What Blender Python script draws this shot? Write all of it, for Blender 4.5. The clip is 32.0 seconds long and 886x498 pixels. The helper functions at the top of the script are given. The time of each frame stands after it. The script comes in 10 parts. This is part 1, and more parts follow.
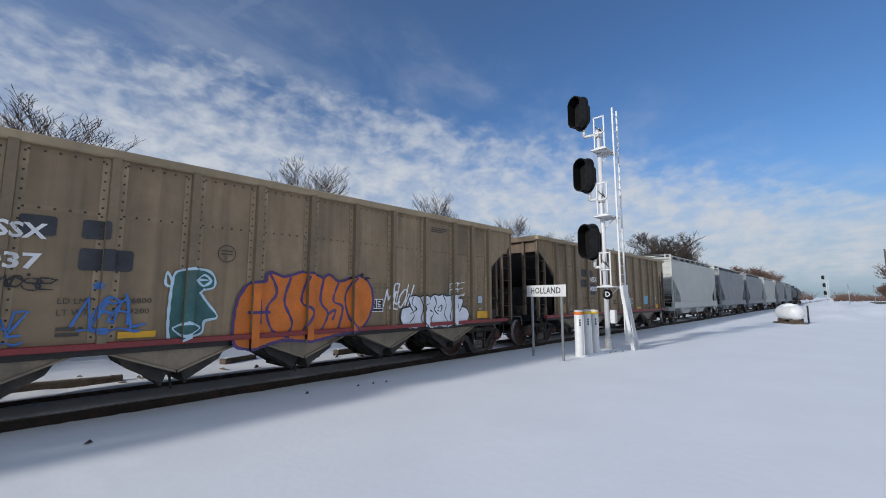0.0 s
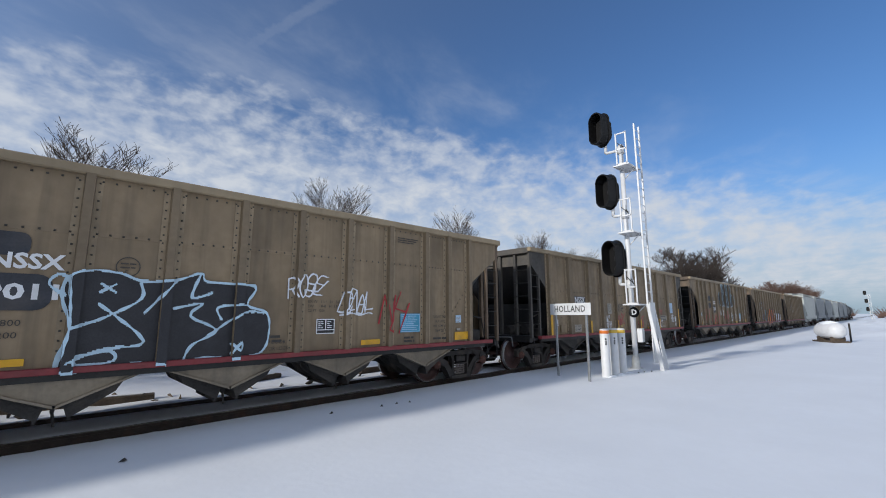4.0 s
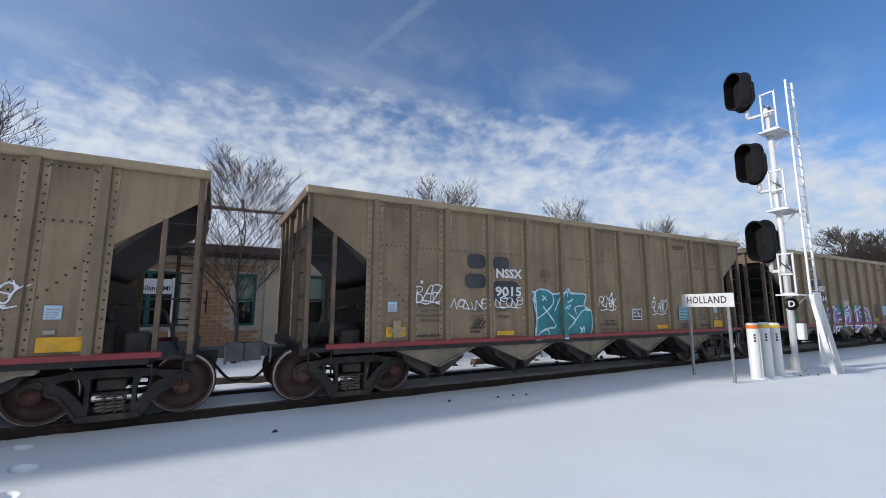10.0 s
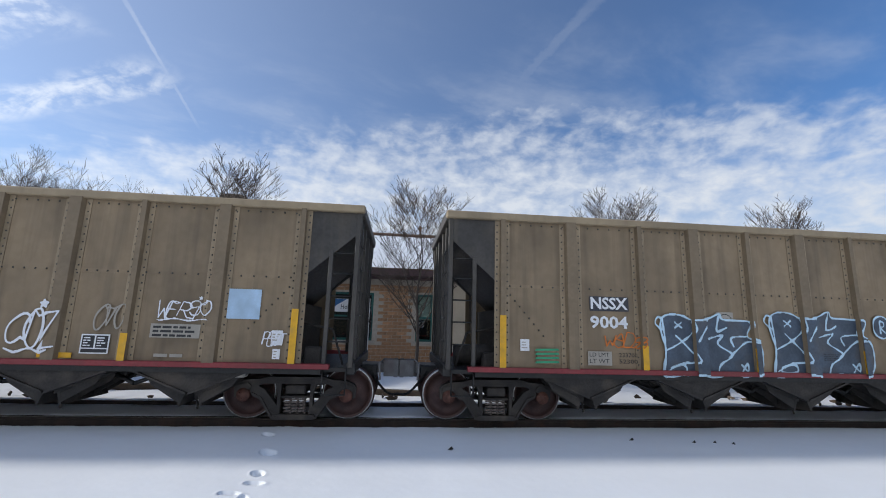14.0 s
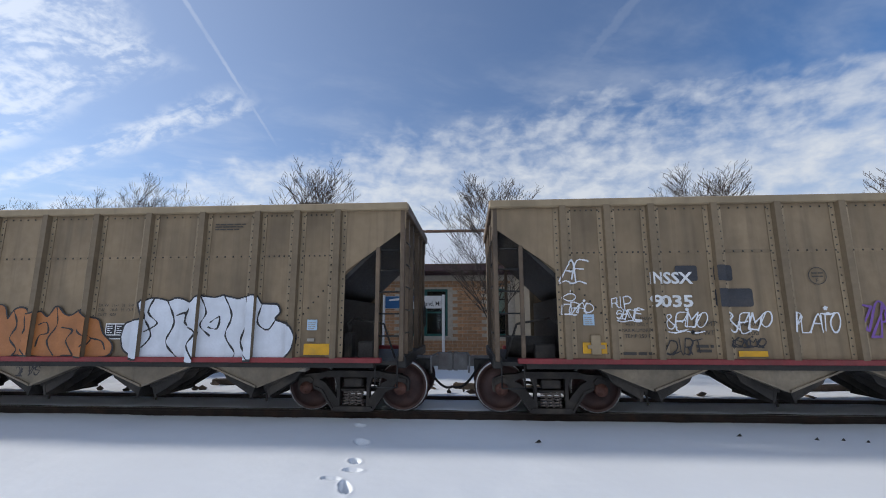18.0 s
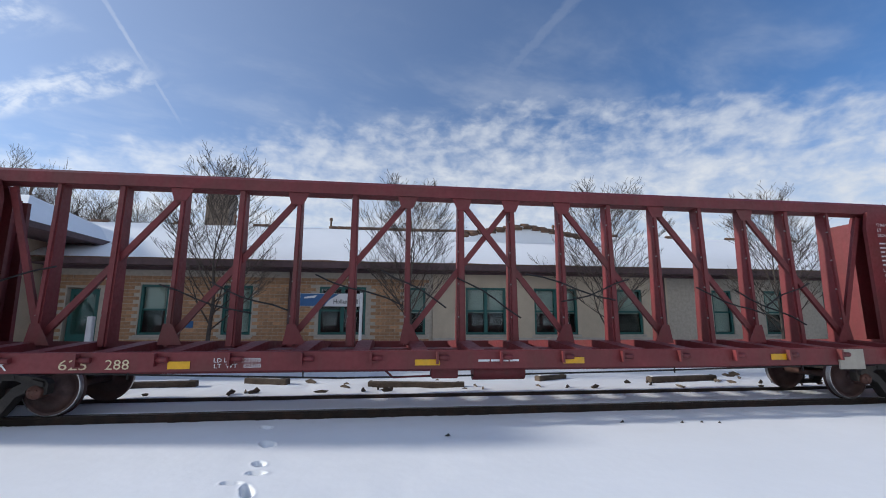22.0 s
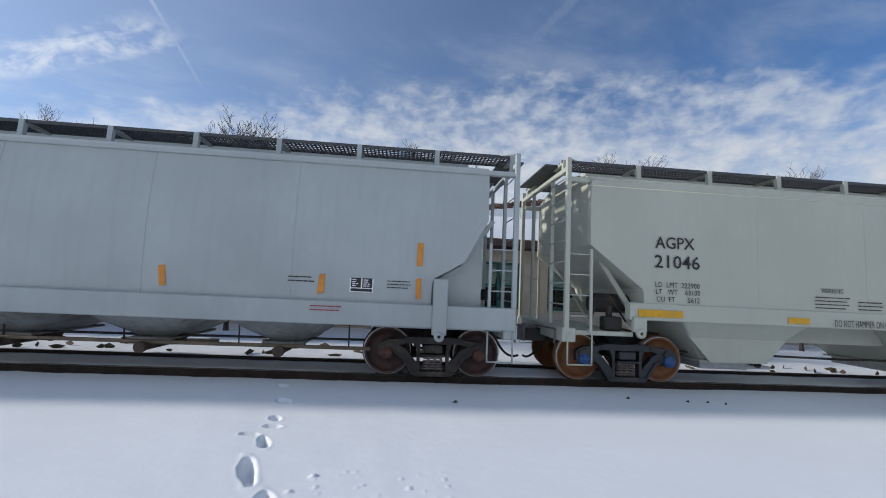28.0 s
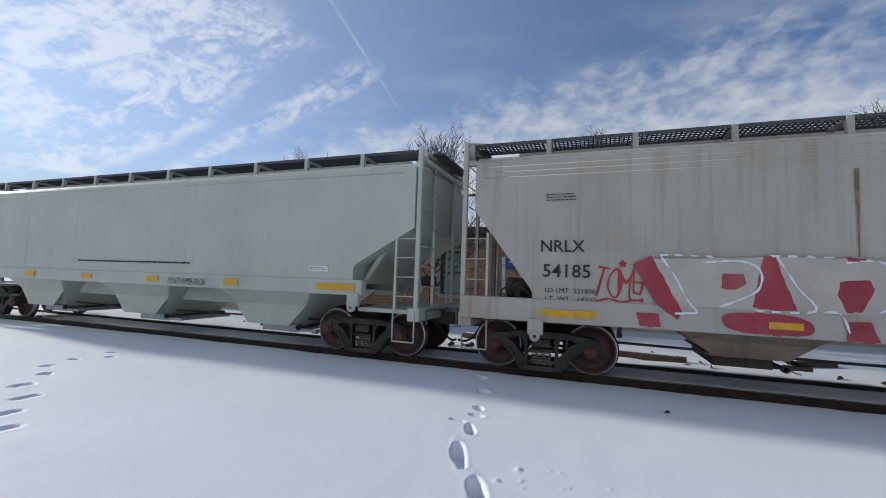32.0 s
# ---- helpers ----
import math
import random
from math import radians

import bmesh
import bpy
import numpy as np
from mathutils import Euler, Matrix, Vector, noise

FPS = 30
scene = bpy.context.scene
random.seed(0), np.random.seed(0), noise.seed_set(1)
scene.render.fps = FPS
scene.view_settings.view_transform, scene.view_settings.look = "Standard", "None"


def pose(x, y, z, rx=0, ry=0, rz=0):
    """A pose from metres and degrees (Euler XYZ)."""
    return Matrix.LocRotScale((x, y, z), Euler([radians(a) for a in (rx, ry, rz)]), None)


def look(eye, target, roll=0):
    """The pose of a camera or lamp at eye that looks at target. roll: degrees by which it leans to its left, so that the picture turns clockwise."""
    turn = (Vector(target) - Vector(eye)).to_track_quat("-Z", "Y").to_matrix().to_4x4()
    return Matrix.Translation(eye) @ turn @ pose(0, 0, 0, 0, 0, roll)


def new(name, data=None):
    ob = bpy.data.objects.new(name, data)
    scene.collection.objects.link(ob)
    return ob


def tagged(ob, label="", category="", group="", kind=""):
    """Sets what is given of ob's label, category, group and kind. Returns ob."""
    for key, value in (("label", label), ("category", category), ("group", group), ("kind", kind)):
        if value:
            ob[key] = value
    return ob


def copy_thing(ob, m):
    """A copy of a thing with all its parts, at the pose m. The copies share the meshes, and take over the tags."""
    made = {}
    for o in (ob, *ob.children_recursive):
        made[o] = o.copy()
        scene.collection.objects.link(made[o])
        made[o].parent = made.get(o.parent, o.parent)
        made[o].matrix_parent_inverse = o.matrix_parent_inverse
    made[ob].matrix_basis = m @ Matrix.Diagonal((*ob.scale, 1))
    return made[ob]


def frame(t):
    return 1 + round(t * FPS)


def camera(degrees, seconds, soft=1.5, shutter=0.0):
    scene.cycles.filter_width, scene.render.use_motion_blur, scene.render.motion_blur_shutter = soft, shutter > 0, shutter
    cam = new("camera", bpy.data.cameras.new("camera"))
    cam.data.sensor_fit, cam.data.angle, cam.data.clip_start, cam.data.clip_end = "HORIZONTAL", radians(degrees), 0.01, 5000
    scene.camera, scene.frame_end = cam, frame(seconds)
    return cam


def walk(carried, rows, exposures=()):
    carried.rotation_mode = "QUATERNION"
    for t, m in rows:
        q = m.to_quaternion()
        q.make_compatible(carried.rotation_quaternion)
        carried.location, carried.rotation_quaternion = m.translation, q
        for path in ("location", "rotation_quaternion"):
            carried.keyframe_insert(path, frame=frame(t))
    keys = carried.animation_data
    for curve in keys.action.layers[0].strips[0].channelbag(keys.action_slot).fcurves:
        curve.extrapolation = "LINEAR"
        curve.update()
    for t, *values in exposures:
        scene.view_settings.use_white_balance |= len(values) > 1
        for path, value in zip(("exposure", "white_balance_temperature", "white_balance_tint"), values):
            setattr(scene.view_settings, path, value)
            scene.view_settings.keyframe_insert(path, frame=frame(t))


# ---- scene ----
import functools

cam = camera(93.3, 32.0, soft=1.0)
# seconds, eye, heading to the right of +Y, tilt up, roll
PATH = [
    (0, 0.038, -0.084, 1.641, 46.38, 6.66, -0.10),
    (0.5, 0.026, -0.087, 1.642, 49.63, 5.71, 0.61),
    (1, 0.029, -0.087, 1.642, 49.60, 5.88, 1.16),
    (1.5, 0.022, -0.088, 1.648, 47.16, 6.57, 1.61),
    (2, 0.017, -0.084, 1.659, 42.93, 7.22, 1.81),
    (2.5, 0.010, -0.069, 1.681, 38.07, 7.67, 1.79),
    (3, 0.002, -0.076, 1.685, 35.50, 8.10, 1.13),
    (3.5, -0.006, -0.085, 1.687, 38.50, 8.52, 0.47),
    (4, -0.014, -0.093, 1.690, 43.50, 8.94, -0.19),
    (4.5, -0.029, -0.101, 1.693, 43.01, 9.37, -0.85),
    (5, -0.136, -0.093, 1.691, 22.25, 9.35, -0.09),
    (5.5, -0.017, 0.030, 1.732, 5.47, 7.91, 0.85),
    (6, 0.013, 0.077, 1.712, -1.54, 6.84, 0.24),
    (6.5, -0.031, 0.077, 1.712, -3.52, 6.85, 0.99),
    (7, -0.052, 0.097, 1.724, -3.04, 7.06, 0.27),
    (7.5, -0.019, 0.093, 1.706, 1.59, 8.18, -0.29),
    (8, 0.024, 0.088, 1.676, 8.77, 8.64, -1.08),
    (8.5, 0.036, 0.082, 1.693, 15.95, 8.69, -0.80),
    (9, 0.055, 0.080, 1.675, 22.58, 8.54, -0.88),
    (9.5, 0.018, 0.084, 1.677, 27.25, 8.07, -0.39),
    (10, 0.013, 0.055, 1.661, 28.68, 7.92, 0.03),
    (10.5, -0.008, 0.063, 1.684, 27.58, 7.64, 0.57),
    (11, -0.019, 0.055, 1.678, 24.59, 8.32, 0.65),
    (11.5, 0.006, 0.050, 1.685, 20.58, 8.71, 0.76),
    (12, 0.050, 0.005, 1.658, 15.66, 9.19, 1.18),
    (12.5, 0.039, 0.024, 1.646, 11.41, 9.25, 1.17),
    (13, 0.030, 0.082, 1.701, 8.15, 9.64, 1.22),
    (13.5, 0.050, 0.076, 1.729, 6.28, 9.99, 1.17),
    (14, 0.045, 0.059, 1.756, 5.71, 10.04, 1.64),
    (14.5, 0.038, 0.064, 1.750, 5.37, 10.52, 1.51),
    (16.5, 0.004, 0.078, 1.719, -1.26, 10.16, -0.52),
    (17, -0.021, 0.077, 1.708, -2.98, 10.75, -0.48),
    (17.5, -0.050, 0.091, 1.710, -4.74, 9.86, -0.72),
    (18, -0.060, 0.084, 1.700, -3.71, 9.41, -0.10),
    (18.5, -0.042, 0.066, 1.697, 2.43, 9.06, 0.33),
    (19, -0.030, 0.061, 1.701, 9.58, 9.30, 0.95),
    (19.5, -0.022, 0.049, 1.697, 13.15, 10.08, 0.33),
    (20, -0.016, 0.041, 1.696, 15.16, 10.53, -0.02),
    (20.5, 0.012, 0.037, 1.711, 15.34, 10.52, -0.17),
    (21, 0.024, 0.036, 1.711, 14.30, 10.52, -0.08),
    (21.5, 0.008, 0.005, 1.700, 11.31, 10.19, 0.06),
    (22, -0.008, -0.026, 1.696, 7.11, 9.24, 0.23),
    (22.5, -0.016, -0.052, 1.684, 2.53, 7.91, -0.57),
    (23, -0.010, -0.072, 1.683, -1.14, 6.73, -0.64),
    (23.5, -0.013, -0.078, 1.667, -2.97, 6.06, -0.49),
    (24, 0.002, -0.064, 1.666, -3.37, 5.49, -0.10),
    (24.5, 0.025, -0.051, 1.668, -3.17, 5.36, 0.56),
    (26.5, 0.018, -0.063, 1.688, 3.82, 5.32, 1.95),
    (27, 0.005, -0.072, 1.672, 4.63, 5.73, 2.45),
    (27.5, -0.011, -0.068, 1.685, 5.19, 5.41, 2.61),
    (28, 0.008, -0.074, 1.670, 5.05, 5.50, 2.68),
    (28.5, 0.014, -0.058, 1.669, 5.06, 5.23, 2.55),
    (29, 0.011, -0.063, 1.664, 4.65, 5.38, 2.74),
    (29.5, 0.018, -0.065, 1.659, 3.00, 5.71, 2.67),
    (30, 0.020, -0.064, 1.665, 0.37, 5.69, 2.27),
    (30.5, -0.012, -0.075, 1.657, -3.16, 5.72, 1.77),
    (31, -0.035, -0.060, 1.673, -7.74, 5.16, 1.81),
    (31.5, -0.027, -0.050, 1.666, -13.29, 4.87, 1.53),
    (32, -0.061, -0.059, 1.687, -19.98, 3.95, 1.86),
]

def aim(x, y, z, heading, tilt, roll):
    return pose(x, y, z, 0, 0, -heading) @ pose(0, 0, 0, 90 + tilt) @ pose(0, 0, 0, 0, 0, roll)


walk(cam, [(r[0], aim(*r[1:])) for r in PATH], exposures=[(0, -0.28), (2, -0.2), (4.5, -0.16), (6, 0.0), (9, -0.02), (12, 0.0), (14, 0.06), (17, -0.02), (18, -0.05), (20, -0.08), (22, 0.0), (23, -0.24), (24.5, -0.26), (27, -0.2), (29, -0.18), (31, -0.24), (32, -0.31)])

# ---- light: low winter sun beyond the train, high thin cloud ----
SUN_FROM = Vector((-2.5, 0.327, 1.0)).normalized()
SUN_UP = math.asin(SUN_FROM.z)
SUN_ROUND = math.atan2(SUN_FROM.x, SUN_FROM.y)


def make_world():
    w = bpy.data.worlds.new("sky")
    w.use_nodes = True
    scene.world = w
    t = w.node_tree
    t.nodes.clear()

    def node(kind, **kw):
        n = t.nodes.new(kind)
        for k, v in kw.items():
            n.inputs[k].default_value = v
        return n

    def put(sock, v):
        if isinstance(v, (int, float)):
            sock.default_value = v
        else:
            t.links.new(v, sock)

    def math_(op, a, b=0.0, clamp=False):
        n = t.nodes.new("ShaderNodeMath")
        n.operation, n.use_clamp = op, clamp
        put(n.inputs[0], a)
        put(n.inputs[1], b)
        return n.outputs[0]

    def ramp(x, lo, hi):
        n = t.nodes.new("ShaderNodeMapRange")
        n.interpolation_type = "SMOOTHSTEP"
        put(n.inputs["Value"], x)
        n.inputs["From Min"].default_value, n.inputs["From Max"].default_value = lo, hi
        return n.outputs["Result"]

    def noise_(vec, scale, detail=4.0, rough=0.55, dist=0.0):
        n = node("ShaderNodeTexNoise", Scale=scale, Detail=detail, Roughness=rough, Distortion=dist)
        t.links.new(vec, n.inputs["Vector"])
        return n.outputs["Fac"]

    def vec(x, y, z=0.0):
        n = t.nodes.new("ShaderNodeCombineXYZ")
        for i, v in enumerate((x, y, z)):
            put(n.inputs[i], v)
        return n.outputs[0]

    sky = t.nodes.new("ShaderNodeTexSky")
    sky.sky_type, sky.sun_disc = "NISHITA", False
    sky.sun_elevation, sky.sun_rotation = SUN_UP, SUN_ROUND
    sky.altitude, sky.air_density, sky.dust_density, sky.ozone_density = 200, 1.0, 0.25, 2.0
    co = t.nodes.new("ShaderNodeTexCoord")
    sep = t.nodes.new("ShaderNodeSeparateXYZ")
    t.links.new(co.outputs["Generated"], sep.inputs[0])
    x, y, z = sep.outputs
    zc = math_("ADD", math_("MAXIMUM", z, 0.0), 0.03)
    u, v = math_("DIVIDE", x, zc), math_("DIVIDE", y, zc)
    plane = vec(u, v)

    def turned(deg, along, across):
        # the layer's plane turned and stretched
        c, k = math.cos(radians(deg)), math.sin(radians(deg))
        return vec(math_("MULTIPLY", math_("ADD", math_("MULTIPLY", u, c), math_("MULTIPLY", v, k)), along),
                   math_("MULTIPLY", math_("SUBTRACT", math_("MULTIPLY", v, c), math_("MULTIPLY", u, k)), across))

    big = noise_(plane, 0.9, 3, 0.55)
    mid = noise_(turned(20, 0.6, 1.0), 2.4, 5, 0.6, 0.3)
    puff = noise_(vec(x, y, math_("MULTIPLY", z, 1.7)), 21.0, 3, 0.5, 0.3)
    fine = noise_(vec(x, y, math_("MULTIPLY", z, 1.5)), 58.0, 3, 0.6, 0.2)
    slant = math_("ADD", math_("MULTIPLY", x, 0.80), math_("MULTIPLY", z, 0.60))
    cross = math_("SUBTRACT", math_("MULTIPLY", z, 0.80), math_("MULTIPLY", x, 0.60))
    ripple = noise_(vec(math_("MULTIPLY", slant, 8.0), math_("MULTIPLY", cross, 24.0), math_("MULTIPLY", y, 8.0)), 1.1, 4, 0.55, 0.9)
    # a sheet of small puffs whose edge falls away to the east
    right = math_("MAXIMUM", u, 0.0)
    edge = math_("ADD", math_("ADD", v, math_("MULTIPLY", u, 0.25)), math_("MULTIPLY", math_("MULTIPLY", right, right), 0.04))
    edge = math_("ADD", edge, math_("ADD", math_("MULTIPLY", math_("SUBTRACT", mid, 0.5), 0.7), math_("MULTIPLY", math_("SUBTRACT", puff, 0.5), 0.35)))
    body = math_("ADD", math_("MULTIPLY", puff, 0.6), math_("ADD", math_("MULTIPLY", mid, 0.35), math_("MULTIPLY", fine, 0.2)))
    band = math_("MULTIPLY", ramp(edge, 1.72, 2.15), math_("ADD", math_("MULTIPLY", ramp(body, 0.36, 0.80), 0.66), math_("MULTIPLY", ramp(edge, 1.7, 3.2), 0.40)))
    thin = math_("MULTIPLY", ramp(edge, 1.1, 2.1), math_("MULTIPLY", ramp(mid, 0.38, 0.75), 0.3))
    # a rippled patch towards the sun, and wisps between it and the sheet
    low = math_("SUBTRACT", math_("SUBTRACT", 1.05, math_("MULTIPLY", u, 0.354)), v)
    west = math_("SUBTRACT", math_("MULTIPLY", u, -1.0), 1.02)
    inside = math_("ADD", math_("MINIMUM", low, west), math_("MULTIPLY", math_("SUBTRACT", big, 0.5), 0.5))
    grain = math_("ADD", math_("MULTIPLY", ripple, 0.75), math_("MULTIPLY", fine, 0.25))
    patch = math_("MULTIPLY", ramp(inside, -0.06, 0.16), math_("ADD", math_("MULTIPLY", ramp(grain, 0.43, 0.60), 0.58), 0.06))
    wisp_off = math_("ABSOLUTE", math_("SUBTRACT", math_("ADD", v, math_("MULTIPLY", u, 0.39)), 1.245))
    wisp = math_("MULTIPLY", math_("SUBTRACT", 1.0, ramp(wisp_off, 0.03, 0.17)), math_("MULTIPLY", ramp(math_("MULTIPLY", u, -1.0), 0.85, 1.1), math_("MULTIPLY", ramp(grain, 0.40, 0.66), 0.75)))
    # unseen broken cloud added over the southern half of the sky, filling the shade
    south_fill = math_("MULTIPLY", ramp(math_("SUBTRACT", math_("MULTIPLY", math_("SUBTRACT", mid, 0.5), 0.8), v), 0.3, 1.2), math_("ADD", math_("MULTIPLY", ramp(body, 0.34, 0.74), 0.68), 0.4))
    cover = math_("MAXIMUM", math_("MAXIMUM", math_("MAXIMUM", band, south_fill), thin), math_("MAXIMUM", patch, wisp))

    def trail(p, q, wide, strength):
        # a straight vapour trail between two points of the cloud layer
        (px, py), (qx, qy) = p, q
        L = math.hypot(qx - px, qy - py)
        dx, dy = (qx - px) / L, (qy - py) / L
        su, sv = math_("SUBTRACT", u, px), math_("SUBTRACT", v, py)
        along = math_("ADD", math_("MULTIPLY", su, dx), math_("MULTIPLY", sv, dy))
        off = math_("ABSOLUTE", math_("SUBTRACT", math_("MULTIPLY", su, dy), math_("MULTIPLY", sv, dx)))
        off = math_("ADD", off, math_("MULTIPLY", math_("SUBTRACT", fine, 0.5), wide * 0.9))
        m = math_("MULTIPLY", math_("SUBTRACT", 1.0, ramp(off, wide * 0.25, wide)), math_("MULTIPLY", ramp(along, -0.1, 0.1), math_("SUBTRACT", 1.0, ramp(along, L - 0.25, L))))
        m = math_("MULTIPLY", m, math_("ADD", 0.45, math_("MULTIPLY", ramp(mid, 0.35, 0.65), 0.75)))
        return math_("MULTIPLY", m, strength)

    cover = math_("MAXIMUM", cover, trail((-0.80, 0.8), (-1.05, 2.15), 0.011, 0.22))
    cover = math_("MAXIMUM", cover, trail((0.62, 0.72), (0.33, 1.88), 0.034, 0.10))
    cover = math_("MULTIPLY", cover, ramp(z, 0.0, 0.06))
    # thin haze, whiter towards the sun and along the horizon
    glow = math_("ADD", math_("MULTIPLY", x, SUN_FROM.x), math_("ADD", math_("MULTIPLY", y, SUN_FROM.y), math_("MULTIPLY", z, SUN_FROM.z)))
    towards = math_("POWER", math_("MAXIMUM", math_("ADD", math_("MULTIPLY", glow, 0.5), 0.5), 0.0), 2.5)
    haze = math_("MULTIPLY", towards, 0.35)
    cover = math_("ADD", cover, math_("MULTIPLY", math_("SUBTRACT", 1.0, cover), haze))
    bright = math_("ADD", 4.9, math_("MULTIPLY", math_("POWER", math_("MAXIMUM", glow, 0.0), 3.0), 3.2))
    white = t.nodes.new("ShaderNodeVectorMath")
    white.operation = "SCALE"
    white.inputs[0].default_value = (0.94, 1.01, 1.12)
    t.links.new(bright, white.inputs["Scale"])
    blue = t.nodes.new("ShaderNodeVectorMath")
    blue.operation = "MULTIPLY"
    blue.inputs[1].default_value = (0.50, 0.72, 0.98)
    t.links.new(sky.outputs[0], blue.inputs[0])
    mix = t.nodes.new("ShaderNodeMix")
    mix.data_type = "RGBA"
    t.links.new(cover, mix.inputs["Factor"])
    # pale grey-blue air low over the ground
    air = t.nodes.new("ShaderNodeMix")
    air.data_type = "RGBA"
    t.links.new(math_("MULTIPLY", math_("SUBTRACT", 1.0, ramp(z, 0.0, 0.32)), 0.85), air.inputs["Factor"])
    t.links.new(blue.outputs[0], air.inputs["A"])
    air.inputs["B"].default_value = (2.0, 2.75, 3.7, 1.0)
    t.links.new(air.outputs["Result"], mix.inputs["A"])
    t.links.new(white.outputs[0], mix.inputs["B"])
    bg = node("ShaderNodeBackground", Strength=0.145)
    t.links.new(mix.outputs["Result"], bg.inputs[0])
    out = t.nodes.new("ShaderNodeOutputWorld")
    t.links.new(bg.outputs[0], out.inputs[0])


make_world()
sun = new("sun", bpy.data.lights.new("sun", "SUN"))
sun.data.energy, sun.data.angle, sun.data.color = 3.4, radians(3.2), (1.0, 0.955, 0.885)
sun.matrix_world = look(SUN_FROM * 50, (0, 0, 0))


# ---- materials ----
def material(name, color, rough=0.6, metal=0.0, vary=0.25, scale=3.0, dirt=None, dirt_amount=0.0, streak=0.0, bump=0.0, bump_scale=40.0,
             spread=0.0, soot=0.0, spec=0.5):
    """Paint, metal, wood: grain at two scales, a second colour of dirt, streaks down the surface, fine relief."""
    m = bpy.data.materials.new(name)
    m.use_nodes = True
    t = m.node_tree
    b = t.nodes["Principled BSDF"]
    b.inputs["Roughness"].default_value, b.inputs["Metallic"].default_value = rough, metal
    b.inputs["Specular IOR Level"].default_value = spec
    co = t.nodes.new("ShaderNodeTexCoord")

    def noise_(sc, detail, stretch=None):
        n = t.nodes.new("ShaderNodeTexNoise")
        n.inputs["Scale"].default_value, n.inputs["Detail"].default_value = sc, detail
        if stretch:
            mp = t.nodes.new("ShaderNodeMapping")
            mp.inputs["Scale"].default_value = stretch
            t.links.new(co.outputs["Object"], mp.inputs[0])
            t.links.new(mp.outputs[0], n.inputs["Vector"])
        else:
            t.links.new(co.outputs["Object"], n.inputs["Vector"])
        return n.outputs["Fac"]

    def remap(f, lo, hi, a, c):
        n = t.nodes.new("ShaderNodeMapRange")
        t.links.new(f, n.inputs["Value"])
        for k, q in (("From Min", lo), ("From Max", hi), ("To Min", a), ("To Max", c)):
            n.inputs[k].default_value = q
        return n.outputs["Result"]

    def mix(kind, f, a, c):
        n = t.nodes.new("ShaderNodeMix")
        n.data_type, n.blend_type = "RGBA", kind
        for sock, q in ((n.inputs["Factor"], f), (n.inputs["A"], a), (n.inputs["B"], c)):
            if isinstance(q, (tuple, list)):
                sock.default_value = (*q[:3], 1.0)
            elif isinstance(q, (int, float)):
                sock.default_value = q
            else:
                t.links.new(q, sock)
        return n.outputs["Result"]

    big, fine = noise_(scale, 5), noise_(scale * 9, 4)
    lo, hi = tuple(c * (1 - vary) for c in color), tuple(min(1, c * (1 + vary)) for c in color)
    col = mix("MIX", remap(big, 0.3, 0.7, 0, 1), lo, hi)
    col = mix("MIX", remap(fine, 0.35, 0.65, 0, 0.35), col, lo)
    if dirt:
        f = remap(noise_(scale * 0.6, 8), 0.5, 0.75, 0, dirt_amount)
        col = mix("MIX", f, col, dirt)
        if streak:
            f = remap(noise_(1.0, 5, (7.0, 7.0, 0.35)), 0.5, 0.8, 0, streak)
            col = mix("MIX", f, col, dirt)
    if soot:
        f = remap(noise_(1.0, 6, (1.5, 1.5, 0.5)), 0.44, 0.70, 0, soot)
        col = mix("MIX", f, col, tuple(c * 0.75 for c in dirt))
    if spread:
        info = t.nodes.new("ShaderNodeObjectInfo")
        col = mix("MULTIPLY", 1.0, col, mix("MIX", info.outputs["Random"], (1 - spread,) * 3, (1 + spread,) * 3))
    t.links.new(col, b.inputs["Base Color"])
    r = remap(fine, 0.3, 0.7, max(0.02, rough - 0.1), min(1, rough + 0.1))
    t.links.new(r, b.inputs["Roughness"])
    if bump:
        bp = t.nodes.new("ShaderNodeBump")
        bp.inputs["Strength"].default_value, bp.inputs["Distance"].default_value = bump, 0.01
        t.links.new(noise_(bump_scale, 5), bp.inputs["Height"])
        t.links.new(bp.outputs[0], b.inputs["Normal"])
    return m


DUST = (0.20, 0.16, 0.12)
RUST = (0.10, 0.045, 0.025)
SOOT = (0.02, 0.02, 0.02)
M_SNOW = material("snow", (0.875, 0.90, 0.925), 0.75, vary=0.03, scale=0.5, bump=0.35, bump_scale=9.0, spec=0.3)
M_BALLAST = material("ballast", (0.05, 0.045, 0.04), 0.95, vary=0.5, scale=12, bump=1.0, bump_scale=30)
M_RAIL = material("rail_steel", (0.035, 0.025, 0.02), 0.65, 0.3, vary=0.4, scale=6, dirt=RUST, dirt_amount=0.5)
M_RAILTOP = material("rail_head", (0.35, 0.34, 0.33), 0.3, 0.9, vary=0.2, scale=9)
M_TAN = material("tan_paint", (0.285, 0.208, 0.125), 0.62, vary=0.18, scale=0.8, dirt=(0.105, 0.078, 0.05), dirt_amount=0.55, streak=0.6, soot=0.55, bump=0.12, bump_scale=25, spread=0.10)
M_TANLIGHT = material("tan_chord_paint", (0.325, 0.25, 0.155), 0.6, vary=0.16, scale=1.2, dirt=(0.14, 0.11, 0.07), dirt_amount=0.5, streak=0.3, spread=0.08)
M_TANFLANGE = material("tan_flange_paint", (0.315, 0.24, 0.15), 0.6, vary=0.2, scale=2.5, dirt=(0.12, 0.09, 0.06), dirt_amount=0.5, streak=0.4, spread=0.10)
